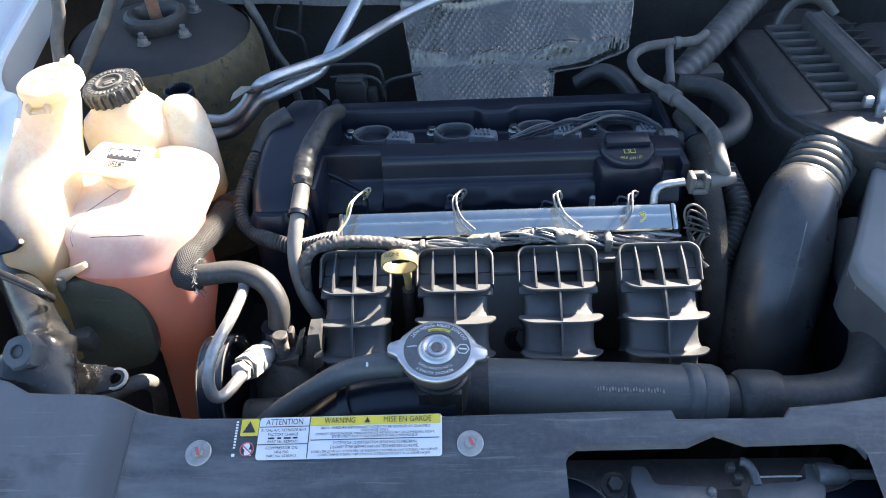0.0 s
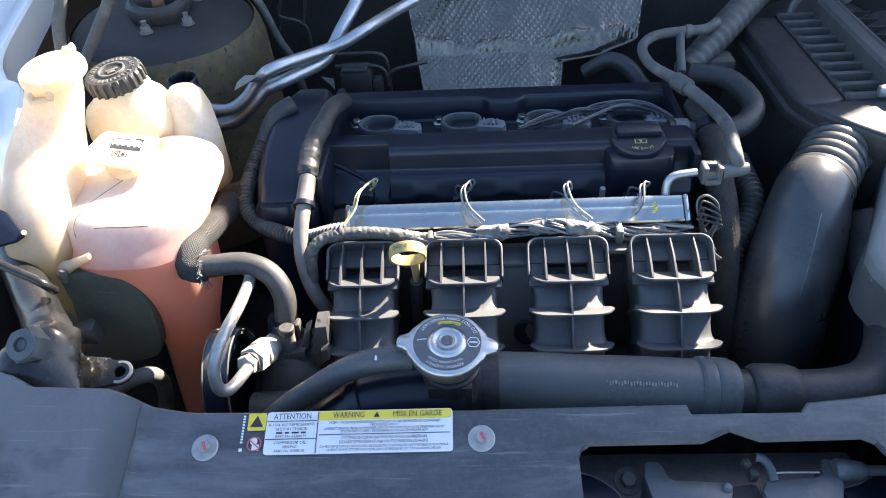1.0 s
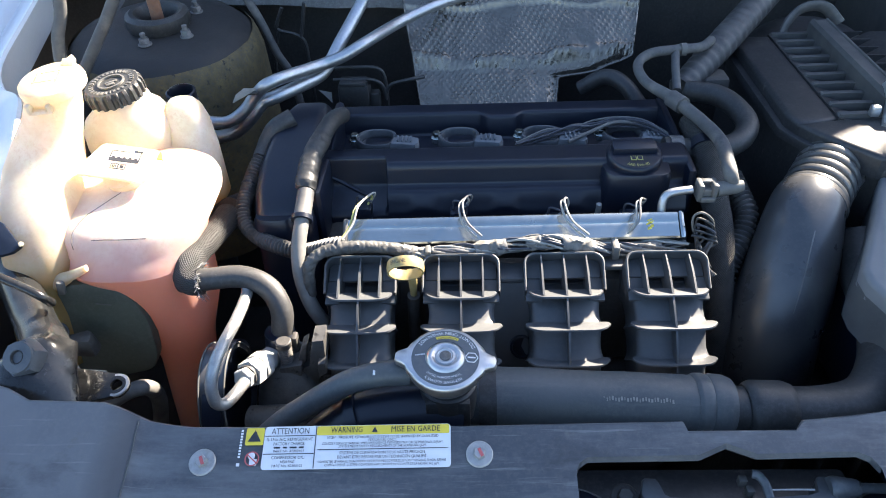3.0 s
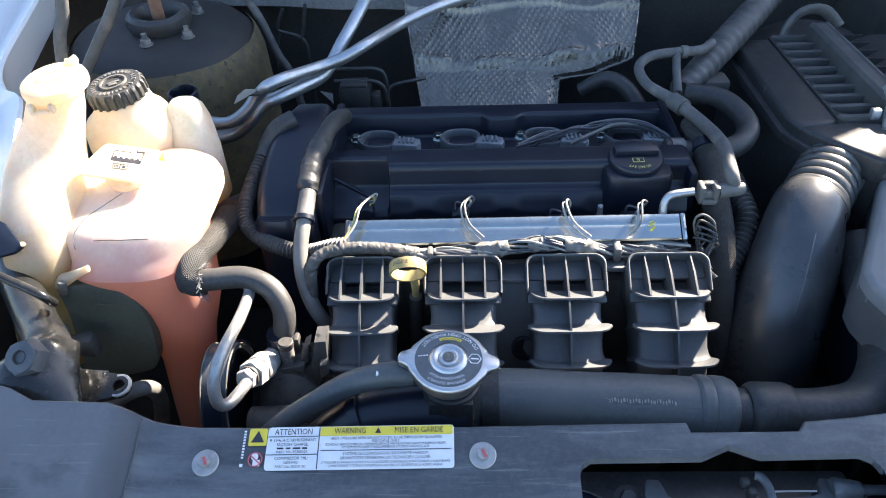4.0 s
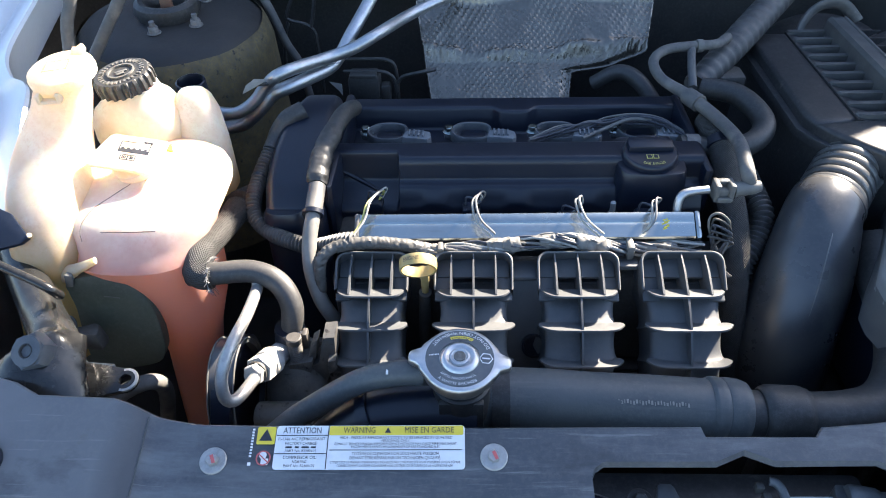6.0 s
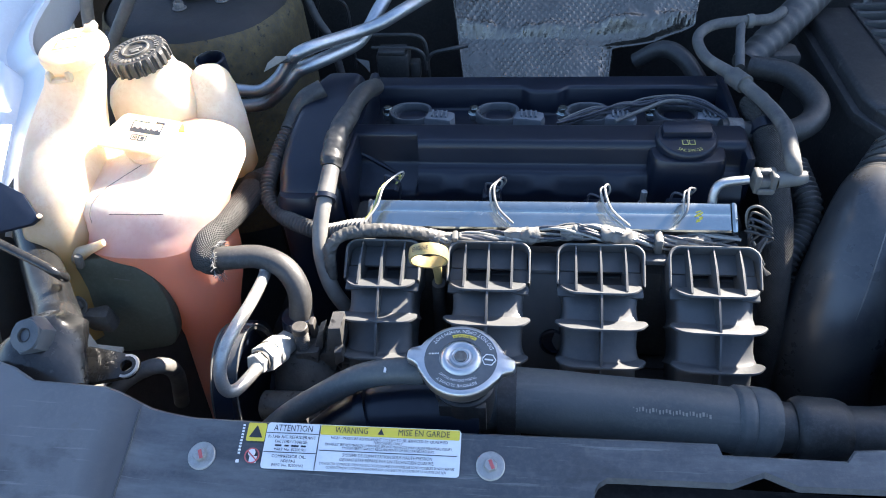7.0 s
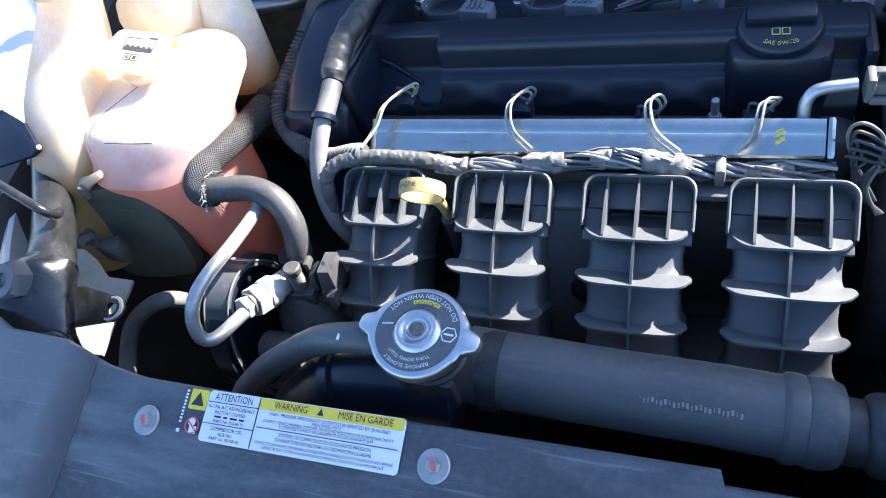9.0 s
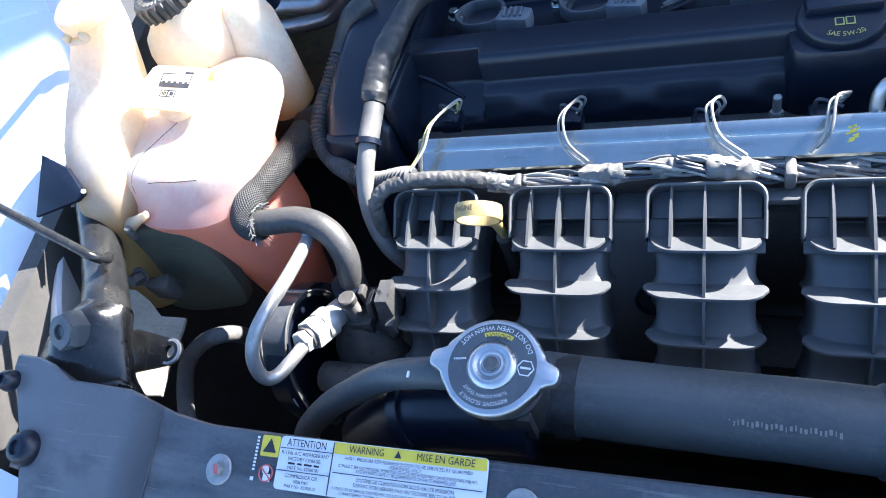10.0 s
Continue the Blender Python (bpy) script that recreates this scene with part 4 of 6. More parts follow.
for xc, w in ((-0.0965, 0.069), (-0.001, 0.074), (0.0965, 0.076), (0.1925, 0.077)):
    runner(xc, w)
part("plenum", box((0.048, 0.565, 0.79), (0.38, 0.04, 0.12), 0.01), M_DARK, manifold, "dark plastic manifold body behind the runners")
part("web", box((0.0475, 0.540, 0.864), (0.024, 0.024, 0.006), 0.002), M_RUNNER, manifold)
part("web", box((0.144, 0.545, 0.868), (0.024, 0.012, 0.006), 0.002), M_RUNNER, manifold)
part("lower_wall", box((0.048, 0.52, 0.66), (0.36, 0.05, 0.12), 0.01), M_DARK, manifold)
rows = []
for x in np.linspace(0.028, 0.068, 9):
    dip_ = 0.003 * math.cos((x - 0.048) / 0.020 * math.pi / 2)
    rows.append([Vector((x, y + dip_, z - dip_)) for y, z in ((0.552, 0.8660), (0.538, 0.8650), (0.530, 0.8580), (0.524, 0.842), (0.512, 0.815), (0.500, 0.785), (0.494, 0.75), (0.49, 0.70))])
part("web_plate", loft(rows, closed=False), M_RUNNER, manifold)
# black disc on the plate gives the shade of an opening by colour
part("web_hole_disc", lathe([(0.0125, -0.002), (0.0125, 0.0022), (0.0105, 0.0026), (0.0098, 0.0), (0.0, -0.001)], frame_of((0.0585, 0.5065, 0.796), (1, 0, 0), (0, -0.92, 0.40)), 28), M_COVER, manifold, "dark disc standing in for a shaded round opening")

# ---- dipstick ----
dip = thing("dipstick", "yellow plastic engine oil dipstick ring", "dipstick")
DM = frame_of((-0.0505, 0.5065, 0.9010), (1, 0, 0), (0.05, -0.90, -0.42))
part("ring", lathe([(0.0148, -0.0050), (0.0166, -0.0052), (0.0172, 0.0), (0.0166, 0.0052), (0.0148, 0.0050), (0.0140, 0.0), (0.0148, -0.0050)], DM, 40, False), M_YELLOW, dip)
part("stem", tube([(-0.048, 0.513, 0.888), (-0.046, 0.517, 0.878), (-0.0465, 0.522, 0.862), (-0.047, 0.526, 0.848)], [0.0058, 0.0044, 0.0036, 0.0034], 12), M_YELLOW, dip)
part("guide_tube", tube([(-0.0468, 0.5235, 0.852), (-0.0485, 0.528, 0.826), (-0.050, 0.530, 0.77)], 0.0062, 14), M_DARK, dip)
w_ = words("ENGINE", 0.0056, Matrix(), M_INK, dip, width=0.015)
for v in w_.data.vertices:
    a = math.pi / 2 - (v.co.x - 0.006) / 0.0174
    v.co = DM @ Vector((0.01745 * math.cos(a), 0.01745 * math.sin(a), -v.co.y))

# ---- fuel rail ----
rail = thing("fuel_rail", "brushed aluminium fuel rail", "fuel rail")
RM = frame_of((0.0525, 0.5775, 0.8855), (1, 0.010, -0.004), (0, -0.55, 0.835))
sec = [(-0.0135, 0.0090), (-0.0120, 0.0105), (-0.0045, 0.0105), (-0.0030, 0.0105), (-0.0010, 0.0105), (0.0020, 0.0105), (0.0024, 0.0102), (0.0028, 0.0105), (0.0118, 0.0105), (0.0135, 0.0092), (0.0135, -0.0085), (0.0115, -0.0105), (-0.0115, -0.0105), (-0.0135, -0.0085)]
part("bar", loft([[RM @ Vector((x, y, z)) for y, z in sec] for x in (-0.164, 0.158)]), M_ALU, rail)
part("end_cap", box((0, 0, 0), (0.006, 0.029, 0.0235), 0.003, RM @ Matrix.Translation((0.1612, 0, 0))), M_ALU, rail)
part("end_plate", box((0, 0, 0), (0.005, 0.028, 0.023), 0.002, RM @ Matrix.Translation((-0.1665, 0, 0))), M_CAST, rail)
part("paint_dab", merge(*[box((0, 0, 0), (a, 0.0012, 0.0003), 0, RM @ pose(0.1305 + dx, dy, 0.0106, 0, 0, 18)) for dx, dy, a in ((0, 0.005, 0.005), (0.0012, 0.0032, 0.0056), (-0.0006, 0.0014, 0.0062), (0.0018, -0.0004, 0.0034), (0.0006, -0.0022, 0.0056), (-0.0008, -0.004, 0.0040))]), M_LABEL_YELLOW, rail, "dab of yellow paint")
part("inlet_pipe", tube([(0.197, 0.590, 0.895), (0.198, 0.594, 0.908), (0.205, 0.597, 0.9145), (0.226, 0.600, 0.916)], 0.0042, 14, 6), M_PIPE, rail)
part("quick_coupling", merge(box((0.2330, 0.6005, 0.915), (0.005, 0.016, 0.019), 0.0015), box((0.2470, 0.6005, 0.915), (0.005, 0.016, 0.019), 0.0015), box((0.2405, 0.604, 0.9105), (0.014, 0.016, 0.014), 0.002), box((0.2405, 0.5925, 0.9085), (0.014, 0.004, 0.005), 0.001), box((0.2405, 0.605, 0.9225), (0.014, 0.006, 0.003), 0.001)), M_CLIP, rail, "grey plastic quick coupling")
part("coupling_tail", tube([(0.250, 0.601, 0.915), (0.268, 0.603, 0.916), (0.276, 0.604, 0.917)], [0.0075, 0.007, 0.0055], 14, 4), M_CLIP, rail)

fuel_hose = thing("fuel_hose", "weathered grey rubber fuel hose", "hose")
part("hose", tube([(0.268, 0.604, 0.914), (0.263, 0.612, 0.930), (0.268, 0.66, 0.932), (0.262, 0.71, 0.929), (0.243, 0.76, 0.930), (0.220, 0.80, 0.932), (0.215, 0.83, 0.940), (0.233, 0.85, 0.945), (0.266, 0.86, 0.945), (0.298, 0.866, 0.9445), (0.317, 0.888, 0.943), (0.321, 0.915, 0.925), (0.314, 0.94, 0.88)], [0.0064, 0.0070, 0.0070, 0.0070, 0.0070, 0.006, 0.006, 0.006, 0.006, 0.006, 0.006, 0.006, 0.006], 16, 7), M_RUBBER_GREY, fuel_hose)
part("sleeve_end", tube([(0.250, 0.745, 0.9295), (0.241, 0.763, 0.930)], 0.0098, 16, 4), M_RUBBER_GREY, fuel_hose)
part("clamp", tube([(0.272, 0.860, 0.945), (0.279, 0.8605, 0.945)], 0.0078, 14, 2), M_CLIP, fuel_hose)

# ---- wiring harness along the rail ----
harness = thing("wiring_harness", "taped wiring harness along the fuel rail", "wiring harness")
H = [(-0.146, 0.523, 0.855), (-0.1435, 0.53, 0.8864), (-0.1282, 0.54, 0.8952), (-0.0948, 0.545, 0.8955), (-0.0648, 0.549, 0.889), (-0.0414, 0.551, 0.8807), (-0.0031, 0.552, 0.8814), (0.028, 0.553, 0.8843), (0.0659, 0.555, 0.8884), (0.0964, 0.556, 0.8872), (0.1318, 0.557, 0.8795), (0.1563, 0.558, 0.8762), (0.1905, 0.559, 0.877), (0.2256, 0.56, 0.8757)]
hs = spline(H, 10)
part("taped_end", crumple(tube(H[:6], [0.0050, 0.0056, 0.0056, 0.0062, 0.0058, 0.0062, 0.0048], 24, 30), 0.0010, 320), M_TAPE_DARK, harness, "crumpled cloth tape wrap")
rnd = random.Random(4)
for k in range(15):
    a0, rad, tw = 2 * math.pi * k / 15, 0.0046 + 0.002 * rnd.random(), rnd.uniform(14, 22)
    pts = []
    for i, p in enumerate(hs[44:]):
        a = a0 + i / tw * 2
        pts.append(p + Vector((0, math.cos(a), math.sin(a))) * (rad + 0.0012 * math.sin(i * 0.5 + k)))
    part("wire", tube(pts[::3], 0.0013, 7, 3), (M_WIRE, M_WIRE_DARK, M_WIRE_DARK, M_TAPE, M_WIRE_WHITE)[k % 5], harness)
for a, b, rr in ((0.345, 0.42, 0.0074), (0.455, 0.485, 0.0062), (0.50, 0.580, 0.0084), (0.61, 0.67, 0.0072), (0.69, 0.775, 0.0084), (0.86, 0.95, 0.0072)):
    i0, i1 = int(a * len(hs)), int(b * len(hs))
    seg_ = hs[i0:i1]
    part("tape", crumple(tube(seg_[::3] if len(seg_) > 6 else seg_, [rr * f for f in (0.80, 1.0, 0.85, 1.0, 0.78)], 20, 8), 0.0026, 150, rr * 900), M_TAPE, harness)
part("strap", box((0.148, 0.555, 0.879), (0.007, 0.016, 0.016), 0.002), M_CLIP, harness, "grey plastic tie strap")
part("strap", box((-0.032, 0.548, 0.884), (0.006, 0.012, 0.012), 0.002), M_CLIP, harness)
for (x, y, z), (hx, hy, hz), mats in (((-0.0898, 0.6193, 0.9016), (-0.115, 0.546, 0.900), (M_WIRE_YELLOW, M_WIRE_WHITE)), ((0.0094, 0.6143, 0.8976), (0.018, 0.553, 0.896), (M_WIRE_WHITE, M_WIRE)),
                                      ((0.1063, 0.6058, 0.8927), (0.120, 0.555, 0.894), (M_WIRE_WHITE, M_WIRE_WHITE)), ((0.1813, 0.6016, 0.8988), (0.160, 0.557, 0.896), (M_WIRE_WHITE, M_WIRE))):
    for q, mt in enumerate(mats):
        o = Vector((0.0034 * (q - 0.5), 0.001 * q, 0.0025 * q))
        bulge = -0.012 if x > -0.05 and x < 0.15 else -0.004
        part("injector_wire", tube([Vector((hx, hy, hz)) + o, Vector((hx * 0.5 + x * 0.5 + bulge * 0.8, 0.562, 0.907)) + o, Vector((x * 0.7 + hx * 0.3 + bulge, 0.582, 0.914)) + o, Vector((x - 0.003, y - 0.008, max(z, 0.905) + 0.002)) + o, Vector((x, y, z)) + o, Vector((x - 0.006, y + 0.002, z - 0.012)) + o], 0.0011, 8, 8), mt, harness)
    part("injector_plug", merge(box((x - 0.012, y + 0.0, z - 0.018), (0.018, 0.016, 0.014), 0.002), box((x - 0.012, y - 0.006, z - 0.012), (0.010, 0.004, 0.004), 0.001)), M_COVER, harness)
    part("injector_wire", tube([(x - 0.002, y - 0.006, z - 0.002), (x - 0.016, y - 0.001, z + 0.001), (x - 0.018, y + 0.002, z - 0.012)], 0.0012, 6, 6), M_WIRE_DARK, harness)

# ---- valve cover ----
vcover = thing("valve_cover", "black plastic engine valve cover", "engine cover")
X0, X1 = -0.148, 0.238


def vsection(x):
    """Cross-section of the cover at x: stepped front, flat ridge, coil trough, rear wall."""
    hump = sum(math.exp(-((x - c) / 0.013) ** 4) for c in (-0.041, 0.046, 0.118)) * 0.0062
    if x < -0.080:
        front = [(0.632, 0.80), (0.632, 0.866 + hump), (0.638, 0.872 + hump), (0.655, 0.879), (0.664, 0.885), (0.6675, 0.905), (0.669, 0.9178)]
    else:
        front = [(0.632, 0.80), (0.632, 0.868 + hump), (0.6365, 0.8765 + hump), (0.6420, 0.8905), (0.6510, 0.8928), (0.6535, 0.9125), (0.6570, 0.9178)]
    lug = 0.010 * math.exp(-((x - 0.048) / 0.022) ** 6)
    prof = front + [(0.688, 0.9178), (0.692, 0.8820), (0.774 - lug, 0.8820), (0.780 - lug, 0.9085), (0.803, 0.9090), (0.806, 0.84)]
    return soften(prof, 0.0034)


xs = xs_of(X0 + 0.004, 0.236, 150, -0.078, -0.074)
bm = loft([[Vector((x, y, z)) for y, z in vsection(x)] for x in xs], closed=False)
part("cover", bm, M_COVER, vcover, "satin black moulded cover with a long ridge", angle=70)
part("end_wall", box((X0 + 0.002, 0.703, 0.885), (0.012, 0.196, 0.066), 0.006), M_COVER, vcover)
part("end_wall", box((0.2385, 0.720, 0.885), (0.010, 0.165, 0.056), 0.005), M_COVER, vcover)
part("diagonal_rib", tube([(-0.146, 0.669, 0.897), (-0.125, 0.664, 0.887), (-0.100, 0.653, 0.878)], [0.0030, 0.0026, 0.0014], 10, 5), M_COVER, vcover)
part("stud", merge(lathe([(0.003, 0), (0.003, 0.014), (0.002, 0.015)], pose(0.142, 0.620, 0.872), 10), hexbolt(pose(0.142, 0.620, 0.868), 0.005, 0.005)), M_ZINC, vcover)
part("oil_block", loft([oval((0.182, 0.6665, z), rx, ry, 5.5, 56) for z, rx, ry in ((0.82, 0.0365, 0.0405), (0.900, 0.0355, 0.0390), (0.9095, 0.0350, 0.0382), (0.9130, 0.0335, 0.0366), (0.9136, 0.0310, 0.0340))]), M_COVER, vcover, "raised oil filler housing")

oil = thing("oil_cap", "black plastic oil filler cap with yellow print", "oil cap")
OM = frame_of((0.181, 0.660, 0.9135), (1, 0.01, 0), (0, -0.10, 1))
part("cap_disc", lathe([(0.0285, 0), (0.0288, 0.005), (0.0278, 0.0085), (0.0262, 0.0098), (0.0, 0.0102)], OM, 48), M_COVER, oil)
part("grip", moved(prism([(-0.0225, 0.0), (0.0225, 0.0), (0.0235, 0.010), (0.021, 0.019), (-0.021, 0.019), (-0.0235, 0.010)], 0.007, Matrix(), 0.0025), OM @ Matrix.Translation((0, -0.002, 0.009))), M_COVER, oil, "raised grip bar")
words("SAE 5W-20", 0.0058, OM @ Matrix.Translation((0, 0.0, 0.0106)), M_INK_YELLOW, oil, arc=-0.0225, width=0.0225)
book = merge(box((-0.0032, 0, 0), (0.0056, 0.0068, 0.0003), 0), box((0.0032, 0, 0), (0.0056, 0.0068, 0.0003), 0))
part("manual_mark", moved(book, OM @ Matrix.Translation((0, -0.0105, 0.0105))), M_INK_YELLOW, oil)
for s in (-1, 1):
    part("mark_page", moved(box((0, 0, 0), (0.0040, 0.0050, 0.0003), 0), OM @ Matrix.Translation((0.0032 * s, -0.0105, 0.0108))), M_COVER, oil)


def coil(m):
    c = thing("ignition_coil", "black ignition coil with grey plug in the cover", "ignition coil", "ignition coils")
    six = [Vector((x, y, 0)) for x, y in ((-0.0265, 0.001), (-0.0150, 0.0175), (0.0110, 0.0180), (0.0215, 0.0060), (0.0150, -0.0165), (-0.0130, -0.0175))]
    loop = spline(six + six[:4], 6)[12:48]
    part("well_ring", loft([[q * k + Vector((0, 0, z)) for q in loop] for k, z in ((1.0, 0.0), (1.0, 0.0095), (0.95, 0.0112), (0.84, 0.0108), (0.80, 0.0090), (0.80, 0.002), (0.05, 0.0015))]), M_COIL_GREY, c)
    part("coil_head", prism(rounded(0.030, 0.022, 0.009, 5), 0.005, Matrix.Translation((0, 0, 0.001)), 0.002), M_COVER, c)
    part("plug", merge(moved(prism([(-0.015, -0.008), (0.014, -0.011), (0.018, -0.004), (0.016, 0.006), (0.001, 0.011), (-0.013, 0.006)], 0.012, Matrix(), 0.0025), pose(0.031, -0.010, 0.001, 0, 0, -4)), *[box((0.024 + 0.005 * k, -0.009 - 0.0006 * k, 0.0138), (0.0022, 0.012, 0.003), 0.0006) for k in range(4)]), M_PLUG, c, "grey connector plug")
    part("bolt", hexbolt(pose(-0.0275, 0.004, 0.006), 0.0052, 0.006, 0.007), M_ALU, c)
    part("ear", box((-0.026, 0.003, 0.003), (0.014, 0.012, 0.008), 0.003), M_COIL_GREY, c)
    c.matrix_basis = m
    return c


first = coil(pose(-0.096, 0.738, 0.891))
for cx in (-0.0005, 0.095, 0.188):
    copy_thing(first, pose(cx, 0.7385, 0.891))
wires = thing("coil_wiring", "bundle of grey braided wires over the coils", "wiring")
for k in range(12):
    o = Vector((0.001 * (k % 3), 0.0028 * (k % 3) - 0.003, 0.0024 * (k // 3)))
    part("wire", tube([Vector(p) + o + Vector((0, 0.003 * math.sin(3 * j + k), 0.002 * math.cos(2 * j + k))) for j, p in enumerate([(0.060, 0.712, 0.899), (0.095, 0.727, 0.901), (0.125, 0.738, 0.902), (0.150, 0.746, 0.903), (0.180, 0.748, 0.906), (0.21, 0.740, 0.905), (0.235, 0.718, 0.897), (0.248, 0.70, 0.88)])], 0.0012, 7, 6), (M_WIRE_DARK, M_WIRE_DARK, M_CLIP)[k % 3], wires)
part("wire", tube([(0.120, 0.712, 0.906), (0.15, 0.730, 0.909), (0.175, 0.742, 0.912), (0.20, 0.744, 0.910)], 0.0022, 10, 6), M_CLIP, wires)

# ---- timing cover ----
timing = thing("timing_cover", "black plastic timing cover at the engine's end", "engine cover")
rings = []
for y, x0, x1, zt in ((0.588, -0.198, -0.160, 0.868), (0.592, -0.208, -0.152, 0.882), (0.600, -0.213, -0.150, 0.899), (0.625, -0.216, -0.150, 0.912), (0.66, -0.217, -0.150, 0.922), (0.70, -0.212, -0.150, 0.932), (0.735, -0.205, -0.150, 0.938), (0.765, -0.198, -0.150, 0.934), (0.780, -0.190, -0.152, 0.915)):
    ring, rr = [], 0.012
    ring += [Vector((x0, y, 0.70)), Vector((x0, y, zt - 0.03)), Vector((x0 + 0.002, y, zt - rr))]
    for i in range(5):
        a = math.pi - math.pi / 2 * i / 4
        ring.append(Vector((x0 + 0.002 + rr + rr * math.cos(a), y, zt - rr + rr * math.sin(a))))
    for i in range(5):
        a = math.pi / 2 - math.pi / 2 * i / 4
        ring.append(Vector((x1 - rr + rr * math.cos(a), y, zt - rr + rr * math.sin(a))))
    ring.append(Vector((x1, y, 0.70)))
    rings.append(ring)
part("cover", loft(rings), M_COVER, timing)
part("corner_boss", loft([oval((-0.190, 0.604, z), r, r * 0.8, 3, 24) for z, r in ((0.80, 0.024), (0.888, 0.023), (0.895, 0.019))]), M_COVER, timing)
part("bolt", hexbolt(frame_of((-0.196, 0.590, 0.875), (1, 0, 0), (0, -0.8, 0.5)), 0.005, 0.005), M_DARK, timing)
part("rear_lobe", loft([oval((-0.205, 0.725, z), r, r * 1.3, 2.5, 24) for z, r in ((0.80, 0.026), (0.910, 0.024), (0.918, 0.018))]), M_COVER, timing)

# ---- left hoses and conduit ----
cond = thing("wiring_conduit", "black corrugated plastic wiring conduit", "conduit", "corrugated conduits")
part("conduit", tube([(-0.2192, 0.689, 0.9113), (-0.2245, 0.675, 0.9035), (-0.2276, 0.660, 0.897), (-0.2290, 0.628, 0.8895), (-0.2250, 0.607, 0.880), (-0.2074, 0.588, 0.875), (-0.184, 0.571, 0.8775), (-0.156, 0.558, 0.880), (-0.125, 0.549, 0.894), (-0.112, 0.546, 0.898)], 0.0074, 16, 10, pitch=0.0042, ridge=0.0011), M_CORR, cond)
part("tie", tube([(-0.2285, 0.6545, 0.8958), (-0.2288, 0.6515, 0.8952)], 0.0082, 14, 1), M_COVER, cond)
part("boot", tube([(-0.2205, 0.6855, 0.9095), (-0.2180, 0.696, 0.9135), (-0.2140, 0.704, 0.9195), (-0.2030, 0.712, 0.932), (-0.186, 0.722, 0.938)], [0.0085, 0.0088, 0.0100, 0.0110, 0.0110], 18, 5), M_RUBBER, cond, "smooth black rubber boot")
cond2 = thing("wiring_conduit", "black corrugated plastic wiring conduit", "conduit", "corrugated conduits")
part("conduit", tube([(0.300, 0.69, 0.87), (0.304, 0.66, 0.861), (0.306, 0.64, 0.853), (0.297, 0.62, 0.838), (0.282, 0.60, 0.82), (0.275, 0.58, 0.78)], 0.011, 16, 10, pitch=0.0058, ridge=0.0014), M_CORR, cond2)

pcv = thing("breather_hose", "grey rubber breather hose with taped joint", "hose")
part("hose", tube([(-0.155, 0.600, 0.918), (-0.155, 0.572, 0.908), (-0.157, 0.55, 0.892), (-0.155, 0.532, 0.871), (-0.147, 0.52, 0.844), (-0.135, 0.52, 0.812), (-0.13, 0.53, 0.78)], 0.0072, 18, 8), M_PALE_HOSE, pcv)
part("cuff", tube([(-0.1545, 0.604, 0.9195), (-0.155, 0.574, 0.909)], 0.0084, 18, 6), M_RUBBER_GREY, pcv)
part("clamp", tube([(-0.155, 0.5755, 0.910), (-0.155, 0.5715, 0.908)], 0.0104, 18, 2), M_COVER, pcv)
part("taped_joint", crumple(tube([(-0.155, 0.606, 0.920), (-0.155, 0.62, 0.927), (-0.152, 0.645, 0.936), (-0.146, 0.675, 0.940)], [0.0090, 0.0112, 0.0102, 0.0112, 0.0100, 0.0108, 0.0098], 24, 20), 0.0012, 180), M_RUBBER, pcv, "black tape wrapped joint")
part("upper_hose", tube([(-0.148, 0.665, 0.938), (-0.143, 0.69, 0.942), (-0.138, 0.715, 0.940), (-0.136, 0.75, 0.925)], 0.0095, 16, 6), M_RUBBER, pcv)

ps_hose = thing("steering_hose", "dusty black rubber power steering hose", "hose")
part("hose", tube([(-0.262, 0.512, 0.884), (-0.250, 0.510, 0.887), (-0.236, 0.509, 0.889), (-0.205, 0.512, 0.889), (-0.181, 0.506, 0.882), (-0.1685, 0.495, 0.866), (-0.168, 0.485, 0.846), (-0.172, 0.478, 0.82)], 0.0105, 22, 12), M_STEER, ps_hose)
# upper stretch takes the shaded weave, the end the lit one
part("sleeve", tube([(-0.246, 0.620, 0.880), (-0.248, 0.580, 0.888), (-0.2495, 0.548, 0.896), (-0.2515, 0.532, 0.899)], [0.0140, 0.0128, 0.0122, 0.0122], 22, 8), M_BRAID_SHADED, ps_hose, "woven heat sleeve with shade put into its colour")
part("sleeve_end", tube([(-0.2510, 0.536, 0.899), (-0.2540, 0.522, 0.8975), (-0.2545, 0.512, 0.891), (-0.2485, 0.5075, 0.8880), (-0.2410, 0.5085, 0.8885)], [0.0122, 0.0128, 0.0132, 0.0132, 0.0134], 22, 8), M_BRAID, ps_hose, "frayed end of the sleeve in the lighter lit weave")
fr = random.Random(7)
fray = None
for k in range(80):
    a = 2 * math.pi * fr.random()
    d = Vector((0.45, math.cos(a) * 0.8, math.sin(a) * 0.8))
    p0 = Vector((-0.2415, 0.5085, 0.8885)) + Vector((0, math.cos(a), math.sin(a))) * 0.0130
    b = tube([p0, p0 + d * 0.003, p0 + d * fr.uniform(0.003, 0.0065) + Vector((fr.uniform(-.003, .003), fr.uniform(-.003, .003), -0.002))], 0.0003, 4, 2)
    fray = merge(fray, b) if fray else b
part("frayed_threads", fray, M_WIRE, ps_hose, kind="stuff")
part("upper_sleeve", tube([(-0.236, 0.69, 0.850), (-0.240, 0.655, 0.866), (-0.245, 0.625, 0.879)], 0.0175, 20, 6), M_BRAID_SHADED, ps_hose)

